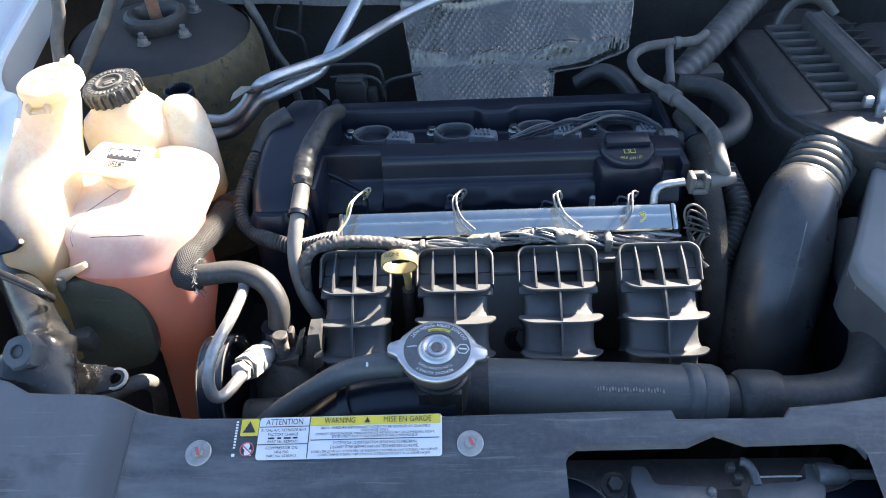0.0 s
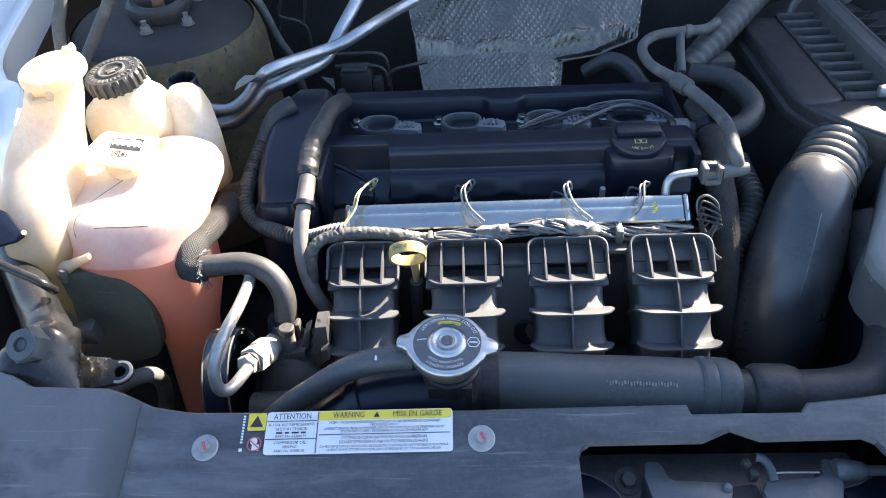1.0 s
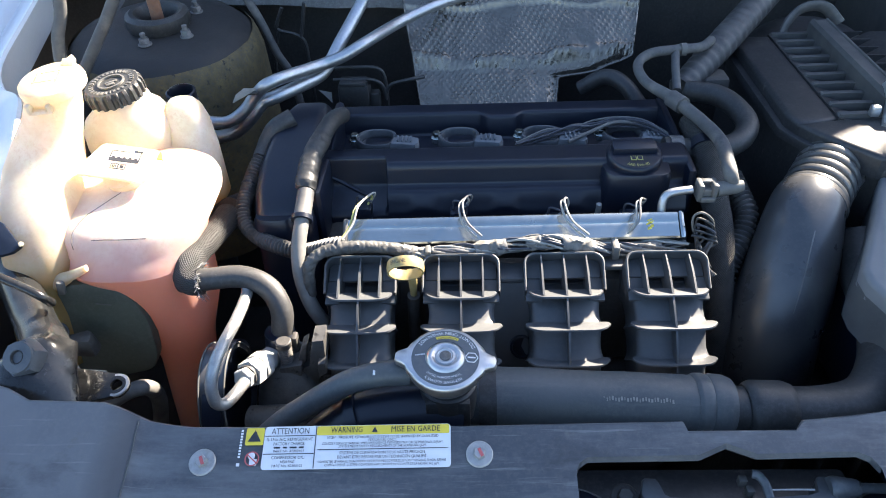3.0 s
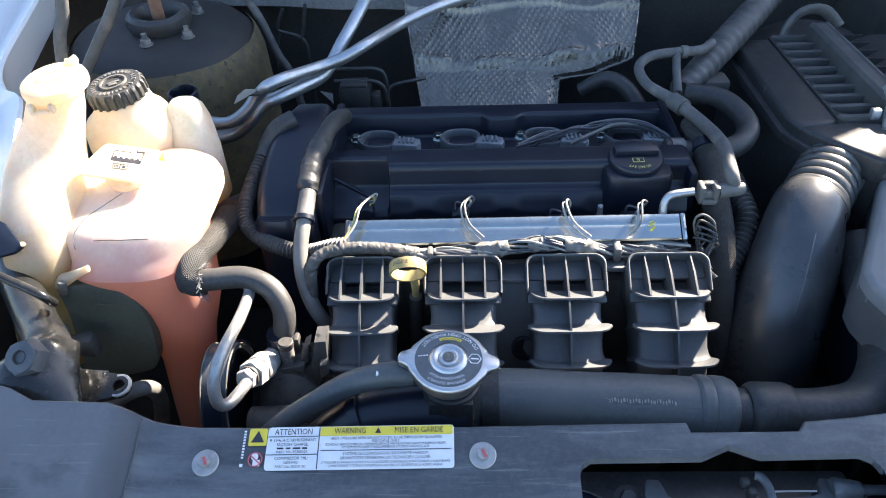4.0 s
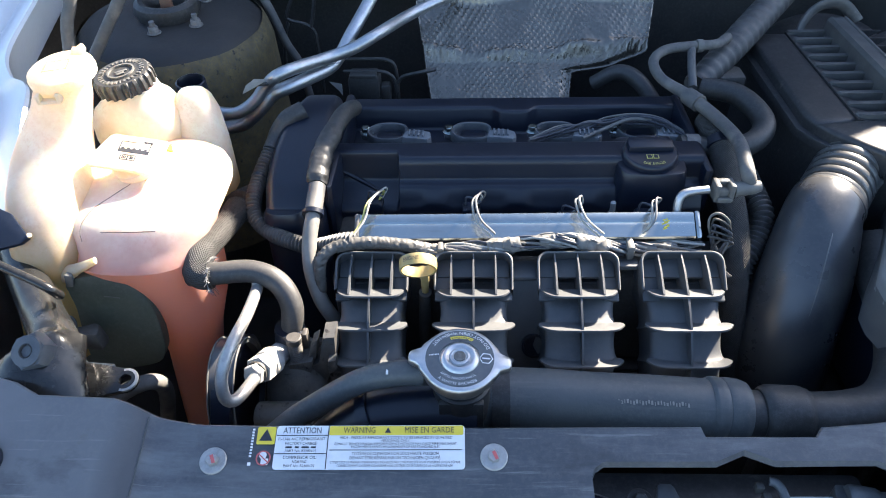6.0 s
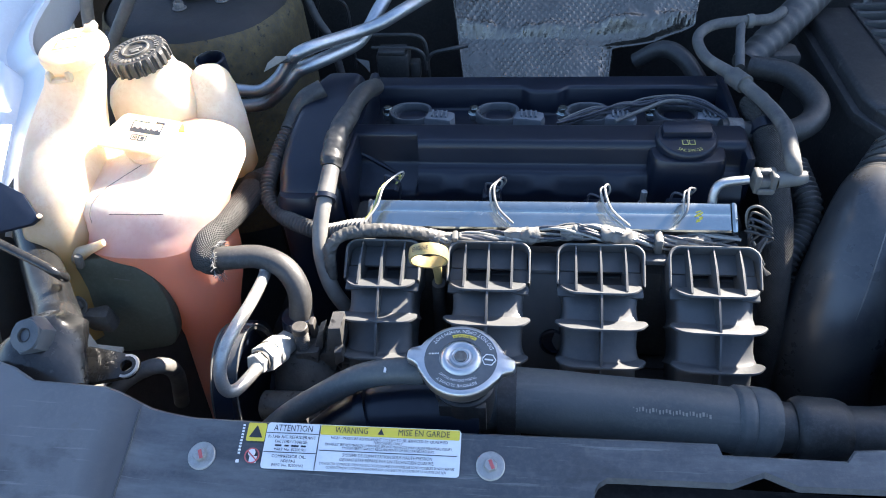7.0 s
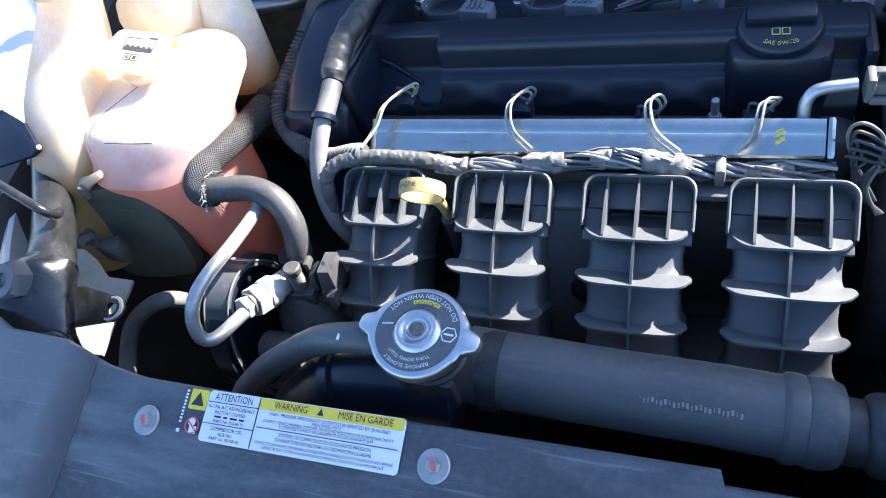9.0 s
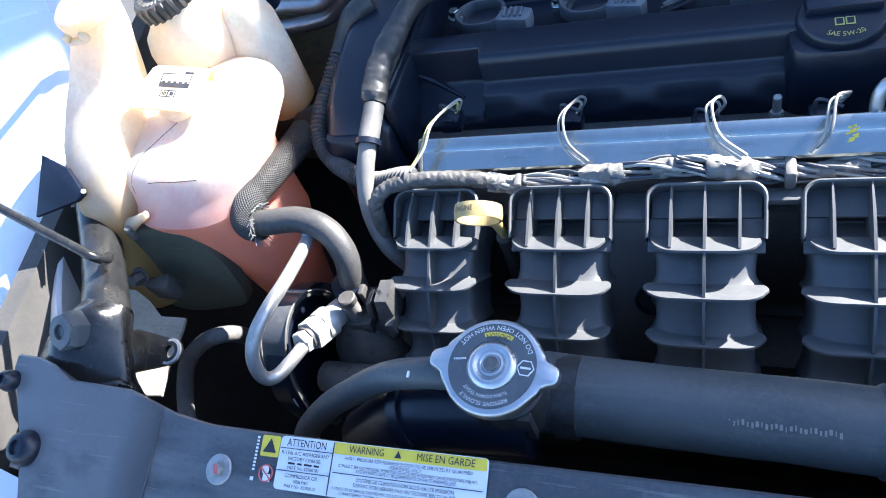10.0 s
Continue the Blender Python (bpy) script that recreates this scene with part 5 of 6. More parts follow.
ps_tube = thing("steering_pipe", "bent zinc-plated steel power steering pipe", "pipe")
part("pipe", tube([(-0.199, 0.505, 0.880), (-0.1985, 0.497, 0.8785), (-0.1965, 0.46, 0.886), (-0.197, 0.425, 0.893), (-0.200, 0.405, 0.890), (-0.203, 0.393, 0.877), (-0.2015, 0.388, 0.862), (-0.196, 0.393, 0.8545), (-0.191, 0.410, 0.850), (-0.187, 0.435, 0.843)], 0.0052, 16, 8), M_ZINC, ps_tube)
NM = frame_of((-0.1915, 0.4235, 0.8475), (0, 0, 1), (0.011, 0.035, -0.015))
part("small_nut", lathe([(0.0085, 0.0), (0.0095, 0.001), (0.0095, 0.0065), (0.0085, 0.0075)], NM, 6), M_NUT, ps_tube)
part("collar", lathe([(0.0098, 0.0068), (0.0098, 0.0105)], NM, 24), M_DARK, ps_tube)
part("large_nut", lathe([(0.0105, 0.010), (0.0130, 0.0105), (0.0130, 0.022), (0.0120, 0.0232)], NM, 6), M_NUT, ps_tube)
part("fitting", lathe([(0.0125, 0.0225), (0.0130, 0.024), (0.0130, 0.033), (0.0105, 0.034), (0.0105, 0.05)], NM, 28), M_NUT, ps_tube)

pump = thing("steering_pump", "grimy cast aluminium power steering pump", "pump")
part("housing", loft([oval((-0.165, 0.472, z), rx, ry, 3, 28) for z, rx, ry in ((0.70, 0.03, 0.04), (0.775, 0.034, 0.042), (0.80, 0.030, 0.036), (0.815, 0.022, 0.026), (0.826, 0.016, 0.018))]), M_PUMP, pump)
part("elbow", tube([(-0.172, 0.480, 0.828), (-0.170, 0.482, 0.846)], 0.0142, 20, 3), M_COVER, pump)
part("port", tube([(-0.196, 0.425, 0.79), (-0.150, 0.42, 0.795)], [0.013, 0.015], 18, 3), M_PUMP, pump)



def casting(name, outline, y, depth, mat, text=""):
    """An upright cast plate: an outline in x and z, as deep as given."""
    part(name, prism([(x, -z) for x, z in outline], depth, Matrix.Translation((0, y + depth, 0)) @ pose(0, 0, 0, 90, 0, 0) @ Matrix.Diagonal((1, -1, 1, 1)), 0.0015), mat, pump, text)


casting("clamp_plate", [(-0.1447, 0.8519), (-0.1389, 0.8562), (-0.1438, 0.8308), (-0.1515, 0.8215), (-0.1555, 0.8231), (-0.1516, 0.8308)], 0.458, 0.012, M_PUMP)
casting("flange_plate", [(-0.134, 0.8598), (-0.1232, 0.8611), (-0.125, 0.8328), (-0.1379, 0.7997), (-0.1517, 0.7941), (-0.1482, 0.8238), (-0.1412, 0.8284)], 0.456, 0.020, M_PUMP, "pale grimy cast flange")
casting("block", [(-0.1681, 0.8285), (-0.1465, 0.8337), (-0.1519, 0.7948), (-0.1613, 0.7899), (-0.1624, 0.8128), (-0.1692, 0.816)], 0.452, 0.022, M_PUMP)
casting("lug", [(-0.1308, 0.8381), (-0.124, 0.8396), (-0.1242, 0.8258), (-0.1323, 0.8196)], 0.448, 0.012, M_PUMP)
part("rear_disc", crumple(lathe([(0.008, -0.006), (0.021, -0.006), (0.022, -0.003), (0.022, 0.003), (0.021, 0.006), (0.008, 0.006)], frame_of((-0.1288, 0.482, 0.8069), (0, 0, 1), (0.8, -0.5, 0.2)), 32), 0.0006, 60), M_DARK, pump)
thread = [(0.0070, 0.0), (0.0074, 0.001)]
for k in range(9):
    thread += [(0.0066, 0.002 + 0.0022 * k), (0.0058, 0.0031 + 0.0022 * k)]
part("stud", lathe(thread + [(0.0072, 0.0225), (0.0072, 0.0275), (0.0062, 0.0285), (0.0, 0.0285)], frame_of((-0.1621, 0.46, 0.8263), (1, 0, 0), (0.0, 0.10, 1)), 18), M_DARK, pump, "stubby rusty threaded stud")
part("bearing_case", crumple(loft([oval((-0.136, 0.486, z), rx, ry, 2.8, 28) for z, rx, ry in ((0.74, 0.032, 0.024), (0.792, 0.034, 0.026), (0.806, 0.030, 0.022), (0.812, 0.020, 0.014))]), 0.0014, 60), M_PUMP, pump)
part("clamp_ear", box((-0.1545, 0.474, 0.840), (0.005, 0.010, 0.020), 0.0015), M_DARK, pump)

belt = thing("drive_belt", "ribbed black rubber drive belt", "belt")
part("belt", loft([[Vector((x, y, z)) for x, z2, y, z in ((-0.232, 0, y0, z0), (-0.210, 0, y0, z0), (-0.210, 0, y1, z1), (-0.232, 0, y1, z1))] for y0, z0, y1, z1 in [(0.450 + 0.050 * math.cos(a), 0.772 + 0.078 * math.sin(a), 0.450 + 0.046 * math.cos(a), 0.772 + 0.074 * math.sin(a)) for a in np.linspace(0, 2 * math.pi, 41)]], caps=False), M_DUCT, belt)
# thin pale strips imitate the glint along both belt edges
for ex in (-0.2325, -0.2095):
    part("edge_glint", tube([(ex, 0.450 + 0.0505 * math.cos(a), 0.772 + 0.0785 * math.sin(a)) for a in np.linspace(-0.6, math.pi + 0.6, 30)], 0.0008, 6, 2), M_CLIP, belt, "pale line painted in for the glint on the belt edge")
part("pulley", lathe([(0.056, -0.008), (0.056, 0.008), (0.05, 0.009), (0.048, 0.004), (0.02, 0.004), (0.0, 0.006)], frame_of((-0.221, 0.452, 0.788), (0, 1, 0), (1, 0, 0)), 40), M_COVER, belt)

# ---- tanks at the left ----
tank = thing("coolant_tank", "translucent coolant tank half full of pink coolant", "coolant tank")
rings = []
for z, cx, cy, rx, ry, e in ((0.58, -0.330, 0.566, 0.020, 0.032, 3), (0.68, -0.316, 0.562, 0.022, 0.034, 3), (0.76, -0.302, 0.560, 0.025, 0.040, 3), (0.82, -0.291, 0.557, 0.034, 0.048, 3), (0.862, -0.303, 0.555, 0.050, 0.053, 3), (0.885, -0.312, 0.556, 0.060, 0.057, 3), (0.900, -0.312, 0.556, 0.062, 0.062, 2.8),
                             (0.907, -0.311, 0.562, 0.062, 0.061, 2.8), (0.914, -0.313, 0.570, 0.068, 0.060, 2.8), (0.924, -0.314, 0.578, 0.075, 0.061, 2.8), (0.9305, -0.314, 0.588, 0.078, 0.062, 2.7), (0.9355, -0.314, 0.598, 0.076, 0.058, 2.6), (0.9400, -0.314, 0.610, 0.070, 0.048, 2.5), (0.9435, -0.310, 0.620, 0.054, 0.036, 2.4), (0.9455, -0.310, 0.628, 0.034, 0.022, 2)):
    rings.append(oval((cx, cy, z), rx, ry, e, 56))
part("body", loft(rings), M_TANK, tank, "milky translucent plastic body")
body_ob = [c for c in tank.children if c.name.startswith("body")][0]
tree = BVHTree.FromPolygons([v.co for v in body_ob.data.vertices], [p.vertices for p in body_ob.data.polygons])


def on_tank(pts, way=(0.25, 0.70, -0.66)):
    """The points, slid along a line on to the tank's skin."""
    out = []
    for p in pts:
        q = tree.ray_cast(Vector(p) - Vector(way) * 0.2, Vector(way))[0]
        if q:
            out.append(q - Vector(way) * 0.0002)
    return out


part("crack", tube(on_tank(spline([(-0.325, 0.574, 0.944), (-0.338, 0.560, 0.938), (-0.348, 0.550, 0.932), (-0.354, 0.536, 0.922), (-0.352, 0.526, 0.912)], 5)), 0.0003, 6, 1, False), M_LINE, tank, "thin dark hairline mark")
part("seam", tube(on_tank([(-0.3326, 0.5328, 0.9165), (-0.32, 0.5334, 0.9165), (-0.3065, 0.5331, 0.9165), (-0.2934, 0.5337, 0.9165), (-0.2824, 0.5343, 0.9165)]), 0.0004, 6, 3), M_LINE, tank, "thin dark mould seam")
part("mount_lug", crumple(tube([(-0.386, 0.508, 0.889), (-0.374, 0.503, 0.894), (-0.356, 0.500, 0.903), (-0.338, 0.501, 0.912)], [0.0105, 0.0085, 0.0050, 0.0030], 14, 6, flat=0.7), 0.001, 60), M_TANK_OLD, tank, "milky moulded mounting lug")
part("lug_clip", box((-0.3650, 0.4945, 0.8945), (0.007, 0.006, 0.015), 0.002, pose(0, 0, 0, 0, 12, 0)), M_CLIP, tank)
part("tab_loop", tube([(-0.381, 0.506, 0.890), (-0.380, 0.500, 0.880), (-0.372, 0.498, 0.878), (-0.366, 0.500, 0.884), (-0.368, 0.504, 0.892)], 0.0030, 10, 5), M_TANK_OLD, tank)
part("neck", lathe([(0.0215, 0), (0.0225, 0.002), (0.0215, 0.004), (0.0190, 0.005), (0.0190, 0.022), (0.0, 0.022)], frame_of((-0.3235, 0.6000, 0.9375), (1, 0, 0), (-0.05, -0.42, 0.90)), 36), M_TANK_OLD, tank, "amber filler neck below the lid")
LIDM = frame_of((-0.3245, 0.5955, 0.9620), (0.054, 0.001, -0.011), (0.19, -0.23, 0.95))
lid = part("lid", moved(prism([(-0.034, -0.0215), (0.024, -0.0215), (0.028, -0.018), (0.031, 0.017), (0.028, 0.021), (-0.020, 0.021), (-0.024, 0.018), (-0.037, -0.017)], 0.0035, Matrix(), 0.001), LIDM), M_WHITE_CAP, tank, "ivory flip lid with coolant symbol")


def icon(w, h, x, y, name="symbol"):
    part(name, moved(box((0, 0, 0), (w, h, 0.0003), 0), LIDM @ Matrix.Translation((x - 0.007, y, 0.0037))), M_INK, lid)


icon(0.027, 0.0009, 0.009, 0.0000); icon(0.0009, 0.013, -0.0045, 0.0065); icon(0.0009, 0.013, 0.0225, 0.0065); icon(0.016, 0.0009, 0.0035, 0.0130); icon(0.0085, 0.0022, 0.0195, 0.0145)
icon(0.026, 0.0034, 0.009, 0.0022)
for k in range(5):
    icon(0.0028, 0.0020, -0.0015 + 0.0052 * k, 0.0046)
icon(0.0137, 0.0007, 0.006, -0.0098); icon(0.0137, 0.0007, 0.006, -0.0036); icon(0.0007, 0.0066, -0.0006, -0.0067); icon(0.0007, 0.0066, 0.0126, -0.0067); icon(0.0009, 0.0066, 0.006, -0.0067)
for k in range(3):
    icon(0.0008, 0.0034, 0.0012 + 0.0014 * k, -0.0067)
icon(0.003, 0.0034, 0.0095, -0.0067)
part("hinge_tab", moved(prism([(-0.004, -0.004), (0.004, -0.004), (0.0, 0.006)], 0.002), LIDM @ Matrix.Translation((0.032, 0.014, 0.001))), M_LABEL_YELLOW, lid)
part("rear_neck", loft([oval((cx, cy, z), r, r * 0.95, 2.5, 32) for z, cx, cy, r in ((0.88, -0.284, 0.664, 0.028), (0.93, -0.287, 0.676, 0.0265), (0.958, -0.290, 0.686, 0.0230), (0.972, -0.2912, 0.689, 0.0185), (0.979, -0.292, 0.690, 0.013), (0.982, -0.292, 0.690, 0.005))]), M_TANK_OLD, tank)

ps_tank = thing("steering_fluid_tank", "ivory power steering fluid tank", "fluid tank")
part("body", loft([oval((cx, cy, z), rx, ry, 2.15, 44) for z, cx, cy, rx, ry in ((0.86, -0.342, 0.684, 0.036, 0.032), (0.92, -0.346, 0.680, 0.0470, 0.039), (0.942, -0.346, 0.678, 0.0490, 0.041), (0.958, -0.346, 0.678, 0.0480, 0.0405), (0.970, -0.346, 0.678, 0.0430, 0.0375), (0.979, -0.344, 0.678, 0.0350, 0.0325), (0.985, -0.346, 0.678, 0.0290, 0.0275), (0.994, -0.347, 0.678, 0.0265, 0.0255))]), M_TANK_OLD, ps_tank)
CM = frame_of((-0.3485, 0.677, 0.9905), (1, 0, 0), (-0.09, -0.10, 1))
teeth = []
for z, r0, dr in ((0.003, 0.0285, 0.0012), (0.0135, 0.0285, 0.0012), (0.0165, 0.0276, 0.0009), (0.018, 0.0262, 0.0)):
    teeth.append([CM @ Vector(((r0 + dr * (1 if math.sin(22 * a) > 0 else -1)) * math.cos(a), (r0 + dr * (1 if math.sin(22 * a) > 0 else -1)) * math.sin(a), z)) for a in (2 * math.pi * i / 176 for i in range(176))])
cap2 = part("cap", loft(teeth), M_RUBBER, ps_tank, "black ribbed screw cap with raised lettering")
part("cap_ring", lathe([(0.0135, 0.018), (0.0135, 0.0198), (0.0118, 0.0198), (0.0118, 0.018)], CM, 32, False), M_CLIP, cap2)
part("cap_symbol", merge(moved(box((0, 0, 0), (0.012, 0.003, 0.0012), 0.0004), CM @ pose(0, 0, 0.0186, 0, 0, 25)), moved(box((0, 0, 0), (0.008, 0.004, 0.0012), 0.0004), CM @ pose(0.001, -0.004, 0.0186, 0, 0, 25))), M_CLIP, cap2)
dots = None
for i in range(30):
    a = 2 * math.pi * i / 30
    b = box((0, 0, 0), (0.0022 if i % 4 else 0.0008, 0.0042, 0.001), 0, CM @ pose(0.0205 * math.cos(a), 0.0205 * math.sin(a), 0.0184, 0, 0, math.degrees(a) - 90))
    dots = merge(dots, b) if dots else b
part("unreadable_lettering", dots, M_CLIP, cap2)
part("open_port", lathe([(0.0165, -0.03), (0.0165, 0.0), (0.0145, 0.001), (0.013, -0.003), (0.013, -0.02)], frame_of((-0.312, 0.742, 0.964), (1, 0, 0), (0, -0.1, 1)), 24), M_COVER, ps_tank)

wash = thing("washer_tank", "yellowed white windscreen washer tank", "washer tank")
part("body", loft([oval((cx, cy, z), rx, ry, 2.6, 40) for z, cx, cy, rx, ry in ((0.80, -0.408, 0.520, 0.038, 0.045), (0.86, -0.398, 0.530, 0.036, 0.050), (0.90, -0.393, 0.548, 0.037, 0.055), (0.930, -0.396, 0.566, 0.036, 0.056), (0.952, -0.400, 0.584, 0.0340, 0.050), (0.968, -0.401, 0.602, 0.0335, 0.040), (0.985, -0.397, 0.616, 0.0310, 0.030), (1.005, -0.388, 0.624, 0.0265, 0.025), (1.026, -0.381, 0.627, 0.0232, 0.0230))]), M_WASHER, wash)
WM = frame_of((-0.378, 0.6265, 1.026), (1, 0, 0), (-0.05, -0.12, 1))
wcap = part("cap", lathe([(0.0265, 0.0), (0.0300, 0.002), (0.0305, 0.007), (0.0295, 0.011), (0.0275, 0.0125), (0.0, 0.0152)], WM, 44), M_WHITE_CAP, wash, "round ivory push-on cap")
part("pull_tab", moved(prism([(-0.008, 0), (0.008, 0), (0.007, 0.014), (0.003, 0.02), (-0.002, 0.014), (-0.007, 0.013)], 0.005, Matrix(), 0.001), WM @ pose(0.010, 0.020, 0.010, 40, 0, -10) @ Matrix.Diagonal((0.9, 0.6, 0.7, 1))), M_WHITE_CAP, wcap)
part("front_clip", merge(box((0, 0, 0), (0.022, 0.006, 0.004), 0.001, WM @ Matrix.Translation((-0.004, -0.030, -0.004))), box((0, 0, 0), (0.004, 0.007, 0.008), 0.001, WM @ Matrix.Translation((-0.013, -0.030, 0.0))), box((0, 0, 0), (0.004, 0.007, 0.008), 0.001, WM @ Matrix.Translation((0.006, -0.030, 0.0)))), M_WHITE_CAP, wcap)
for q in ((0.018, 0.001, 0, 0.006), (0.022, 0.001, 0, -0.010), (0.001, 0.014, -0.011, -0.002), (0.001, 0.016, 0.010, -0.002)):
    part("washer_symbol", moved(box((0, 0, 0), (q[0], q[1], 0.0004), 0), WM @ pose(q[2], q[3], 0.0153, 0, 0, 10)), M_YELLOW, wcap)

olive = thing("splash_shield", "dark olive plastic shield below the coolant tank", "shield")
OLM = frame_of((-0.352, 0.4970, 0.836), (1, 0, 0), (0.05, -1, 0.06))
shape = [Vector((x, y, 0)) for x, y in ((-0.052, 0.036), (-0.027, 0.053), (0.008, 0.059), (0.034, 0.050), (0.050, 0.022), (0.051, -0.015), (0.046, -0.042), (0.028, -0.056), (-0.040, -0.060), (-0.058, -0.014))]
ring0 = spline(shape + shape[:4], 6)[6:66]
rings = [[OLM @ (q * k + Vector((0, 0, off))) for q in ring0] for k, off in ((1.0, -0.010), (1.0, 0.0), (0.985, 0.0022), (0.90, 0.0040), (0.5, 0.0050), (0.02, 0.0052))]
part("shield", loft(rings), M_OLIVE, olive)
part("scratch", moved(box((0, 0, 0), (0.014, 0.0012, 0.0004), 0), OLM @ pose(0.018, 0.036, 0.0050, 0, 0, -10)), M_CLIP, olive)
part("clip", merge(hexbolt(frame_of((-0.371, 0.474, 0.858), (1, 0, 0), (0, -0.8, 0.5)), 0.006, 0.010, 0.009), crumple(box((-0.357, 0.474, 0.842), (0.026, 0.016, 0.022), 0.005), 0.004, 60)), M_DARK, olive, "grimy plastic clip")

# ---- front left bracket ----
brk = thing("headlamp_bracket", "chipped black painted steel headlamp bracket", "bracket")
part("arm", tube([(-0.43, 0.530, 0.895), (-0.395, 0.485, 0.893), (-0.368, 0.450, 0.893), (-0.345, 0.422, 0.897), (-0.330, 0.402, 0.898)], [0.017, 0.017, 0.017, 0.018, 0.017], 24, 8), M_BLACK_PAINT, brk)
shell = [[(-0.362, 0.418, 0.893), (-0.350, 0.415, 0.912), (-0.330, 0.414, 0.917), (-0.312, 0.416, 0.905), (-0.318, 0.419, 0.892)],
         [(-0.368, 0.402, 0.900), (-0.350, 0.400, 0.918), (-0.328, 0.400, 0.921), (-0.308, 0.403, 0.903), (-0.313, 0.406, 0.890)],
         [(-0.372, 0.382, 0.905), (-0.350, 0.380, 0.919), (-0.325, 0.382, 0.917), (-0.304, 0.387, 0.896), (-0.308, 0.390, 0.884)],
         [(-0.374, 0.364, 0.900), (-0.348, 0.362, 0.911), (-0.320, 0.365, 0.906), (-0.300, 0.370, 0.888), (-0.303, 0.374, 0.876)],
         [(-0.374, 0.350, 0.880), (-0.346, 0.350, 0.893), (-0.316, 0.352, 0.888), (-0.297, 0.356, 0.874), (-0.288, 0.360, 0.862)]]
rows = [[tuple(v) for v in spline(r, 5)] for r in shell]
rows = [[tuple(v) for v in c] for c in zip(*[spline(col, 5) for col in zip(*rows)])]
part("shell", crumple(crumple(sheet_of(rows, (0, 0.002, 0.003)), 0.0030, 38), 0.0009, 120), M_BLACK_PAINT, brk, "bent sheet steel with chipped black paint")
TABM = frame_of((-0.2826, 0.3960, 0.8750), (1, 0.05, 0), (0, -0.25, 0.97))
hole = [(0.0050 * math.cos(a), 0.0050 * math.sin(a)) for a in np.linspace(-math.pi, math.pi, 57)[:-1]]
outer = []
for hx, hy in hole:
    a = math.atan2(hy, hx)
    far = 0.0102
    if math.cos(a) < 0:
        far = min(0.0102 / max(1e-4, abs(math.sin(a)) + 0.20 * math.cos(a)), 0.046 / max(1e-4, -math.cos(a))) if abs(math.sin(a)) + 0.20 * math.cos(a) > 0 else 0.046 / -math.cos(a)
    outer.append((far * math.cos(a), far * math.sin(a)))
rings = [[TABM @ Vector((x, y, z)) for x, y in o] for o, z in ((hole, -0.003), (outer, -0.003), (outer, 0.0), ([(x * 0.95, y * 0.95) for x, y in outer], 0.001), (hole, 0.001), (hole, -0.003))]
part("tab", loft(rings, caps=False), M_BLACK_PAINT, brk, "flat tab with a bolt hole")
part("pale_rim", loft([[TABM @ Vector((k * math.cos(a), k * math.sin(a), z)) for a in np.linspace(-1.9, 1.9, 24)] for k, z in ((0.0080, 0.0012), (0.0100, 0.0010), (0.0104, -0.0004))], closed=False), M_ZINC, brk, "pale metal rim")
NUTM = frame_of((-0.3345, 0.385, 0.9205), (1, 0.35, 0.1), (-0.12, -0.58, 0.80))
part("weld_nut", merge(lathe([(0.0150, -0.006), (0.0158, 0.004), (0.0140, 0.0075)], NUTM, 6), lathe([(0.0126, 0.0065), (0.0120, 0.0090), (0.0056, 0.0095), (0.0050, -0.004)], NUTM, 28)), M_COIL_GREY, brk, "dull grey hexagonal weld nut")
# dark-coloured cup stands in for the shade inside the nut
part("nut_hole_lining", lathe([(0.0051, 0.0), (0.0051, 0.0115), (0.0046, 0.0115), (0.0046, 0.001), (0.0, 0.001)], NUTM @ Matrix.Translation((0, 0, -0.0022)), 20), M_DARK_LINING, brk, "dark lining standing in for shade in the threaded hole")
part("curl", tube([(-0.306, 0.352, 0.902), (-0.296, 0.354, 0.9005), (-0.290, 0.358, 0.897), (-0.286, 0.358, 0.888)], [0.002, 0.003, 0.003, 0.002], 10, 5), M_BLACK_PAINT, brk)
prop = thing("prop_rod", "slim black painted steel rod with a hooked end", "rod")
part("rod", tube([(-0.70, 0.541, 1.05), (-0.50, 0.487, 0.985), (-0.44, 0.471, 0.964), (-0.38, 0.4545, 0.9425), (-0.357, 0.448, 0.9345), (-0.347, 0.446, 0.928), (-0.345, 0.450, 0.918), (-0.352, 0.458, 0.912)], 0.0038, 12, 6), M_BLACK_PAINT, prop)
clipx = thing("fender_clip", "black plastic clip on the fender edge", "clip")
part("clip", moved(prism([(-0.048, -0.020), (-0.006, -0.006), (0.0, 0.0), (-0.004, 0.004), (-0.020, 0.022), (-0.048, 0.034)], 0.004, Matrix(), 0.001), frame_of((-0.392, 0.508, 0.931), (1, 0, 0), (0.1, -0.5, 0.85))), M_COVER, clipx)
part("clip_tip", lathe([(0.0022, 0), (0.002, 0.002), (0.0, 0.0026)], frame_of((-0.3915, 0.5075, 0.935), (1, 0, 0), (0.1, -0.5, 0.85)), 12), M_WHITE_CAP, clipx)

sealer = thing("frame_rail", "pale sealer-coated inner frame rail", "frame rail")
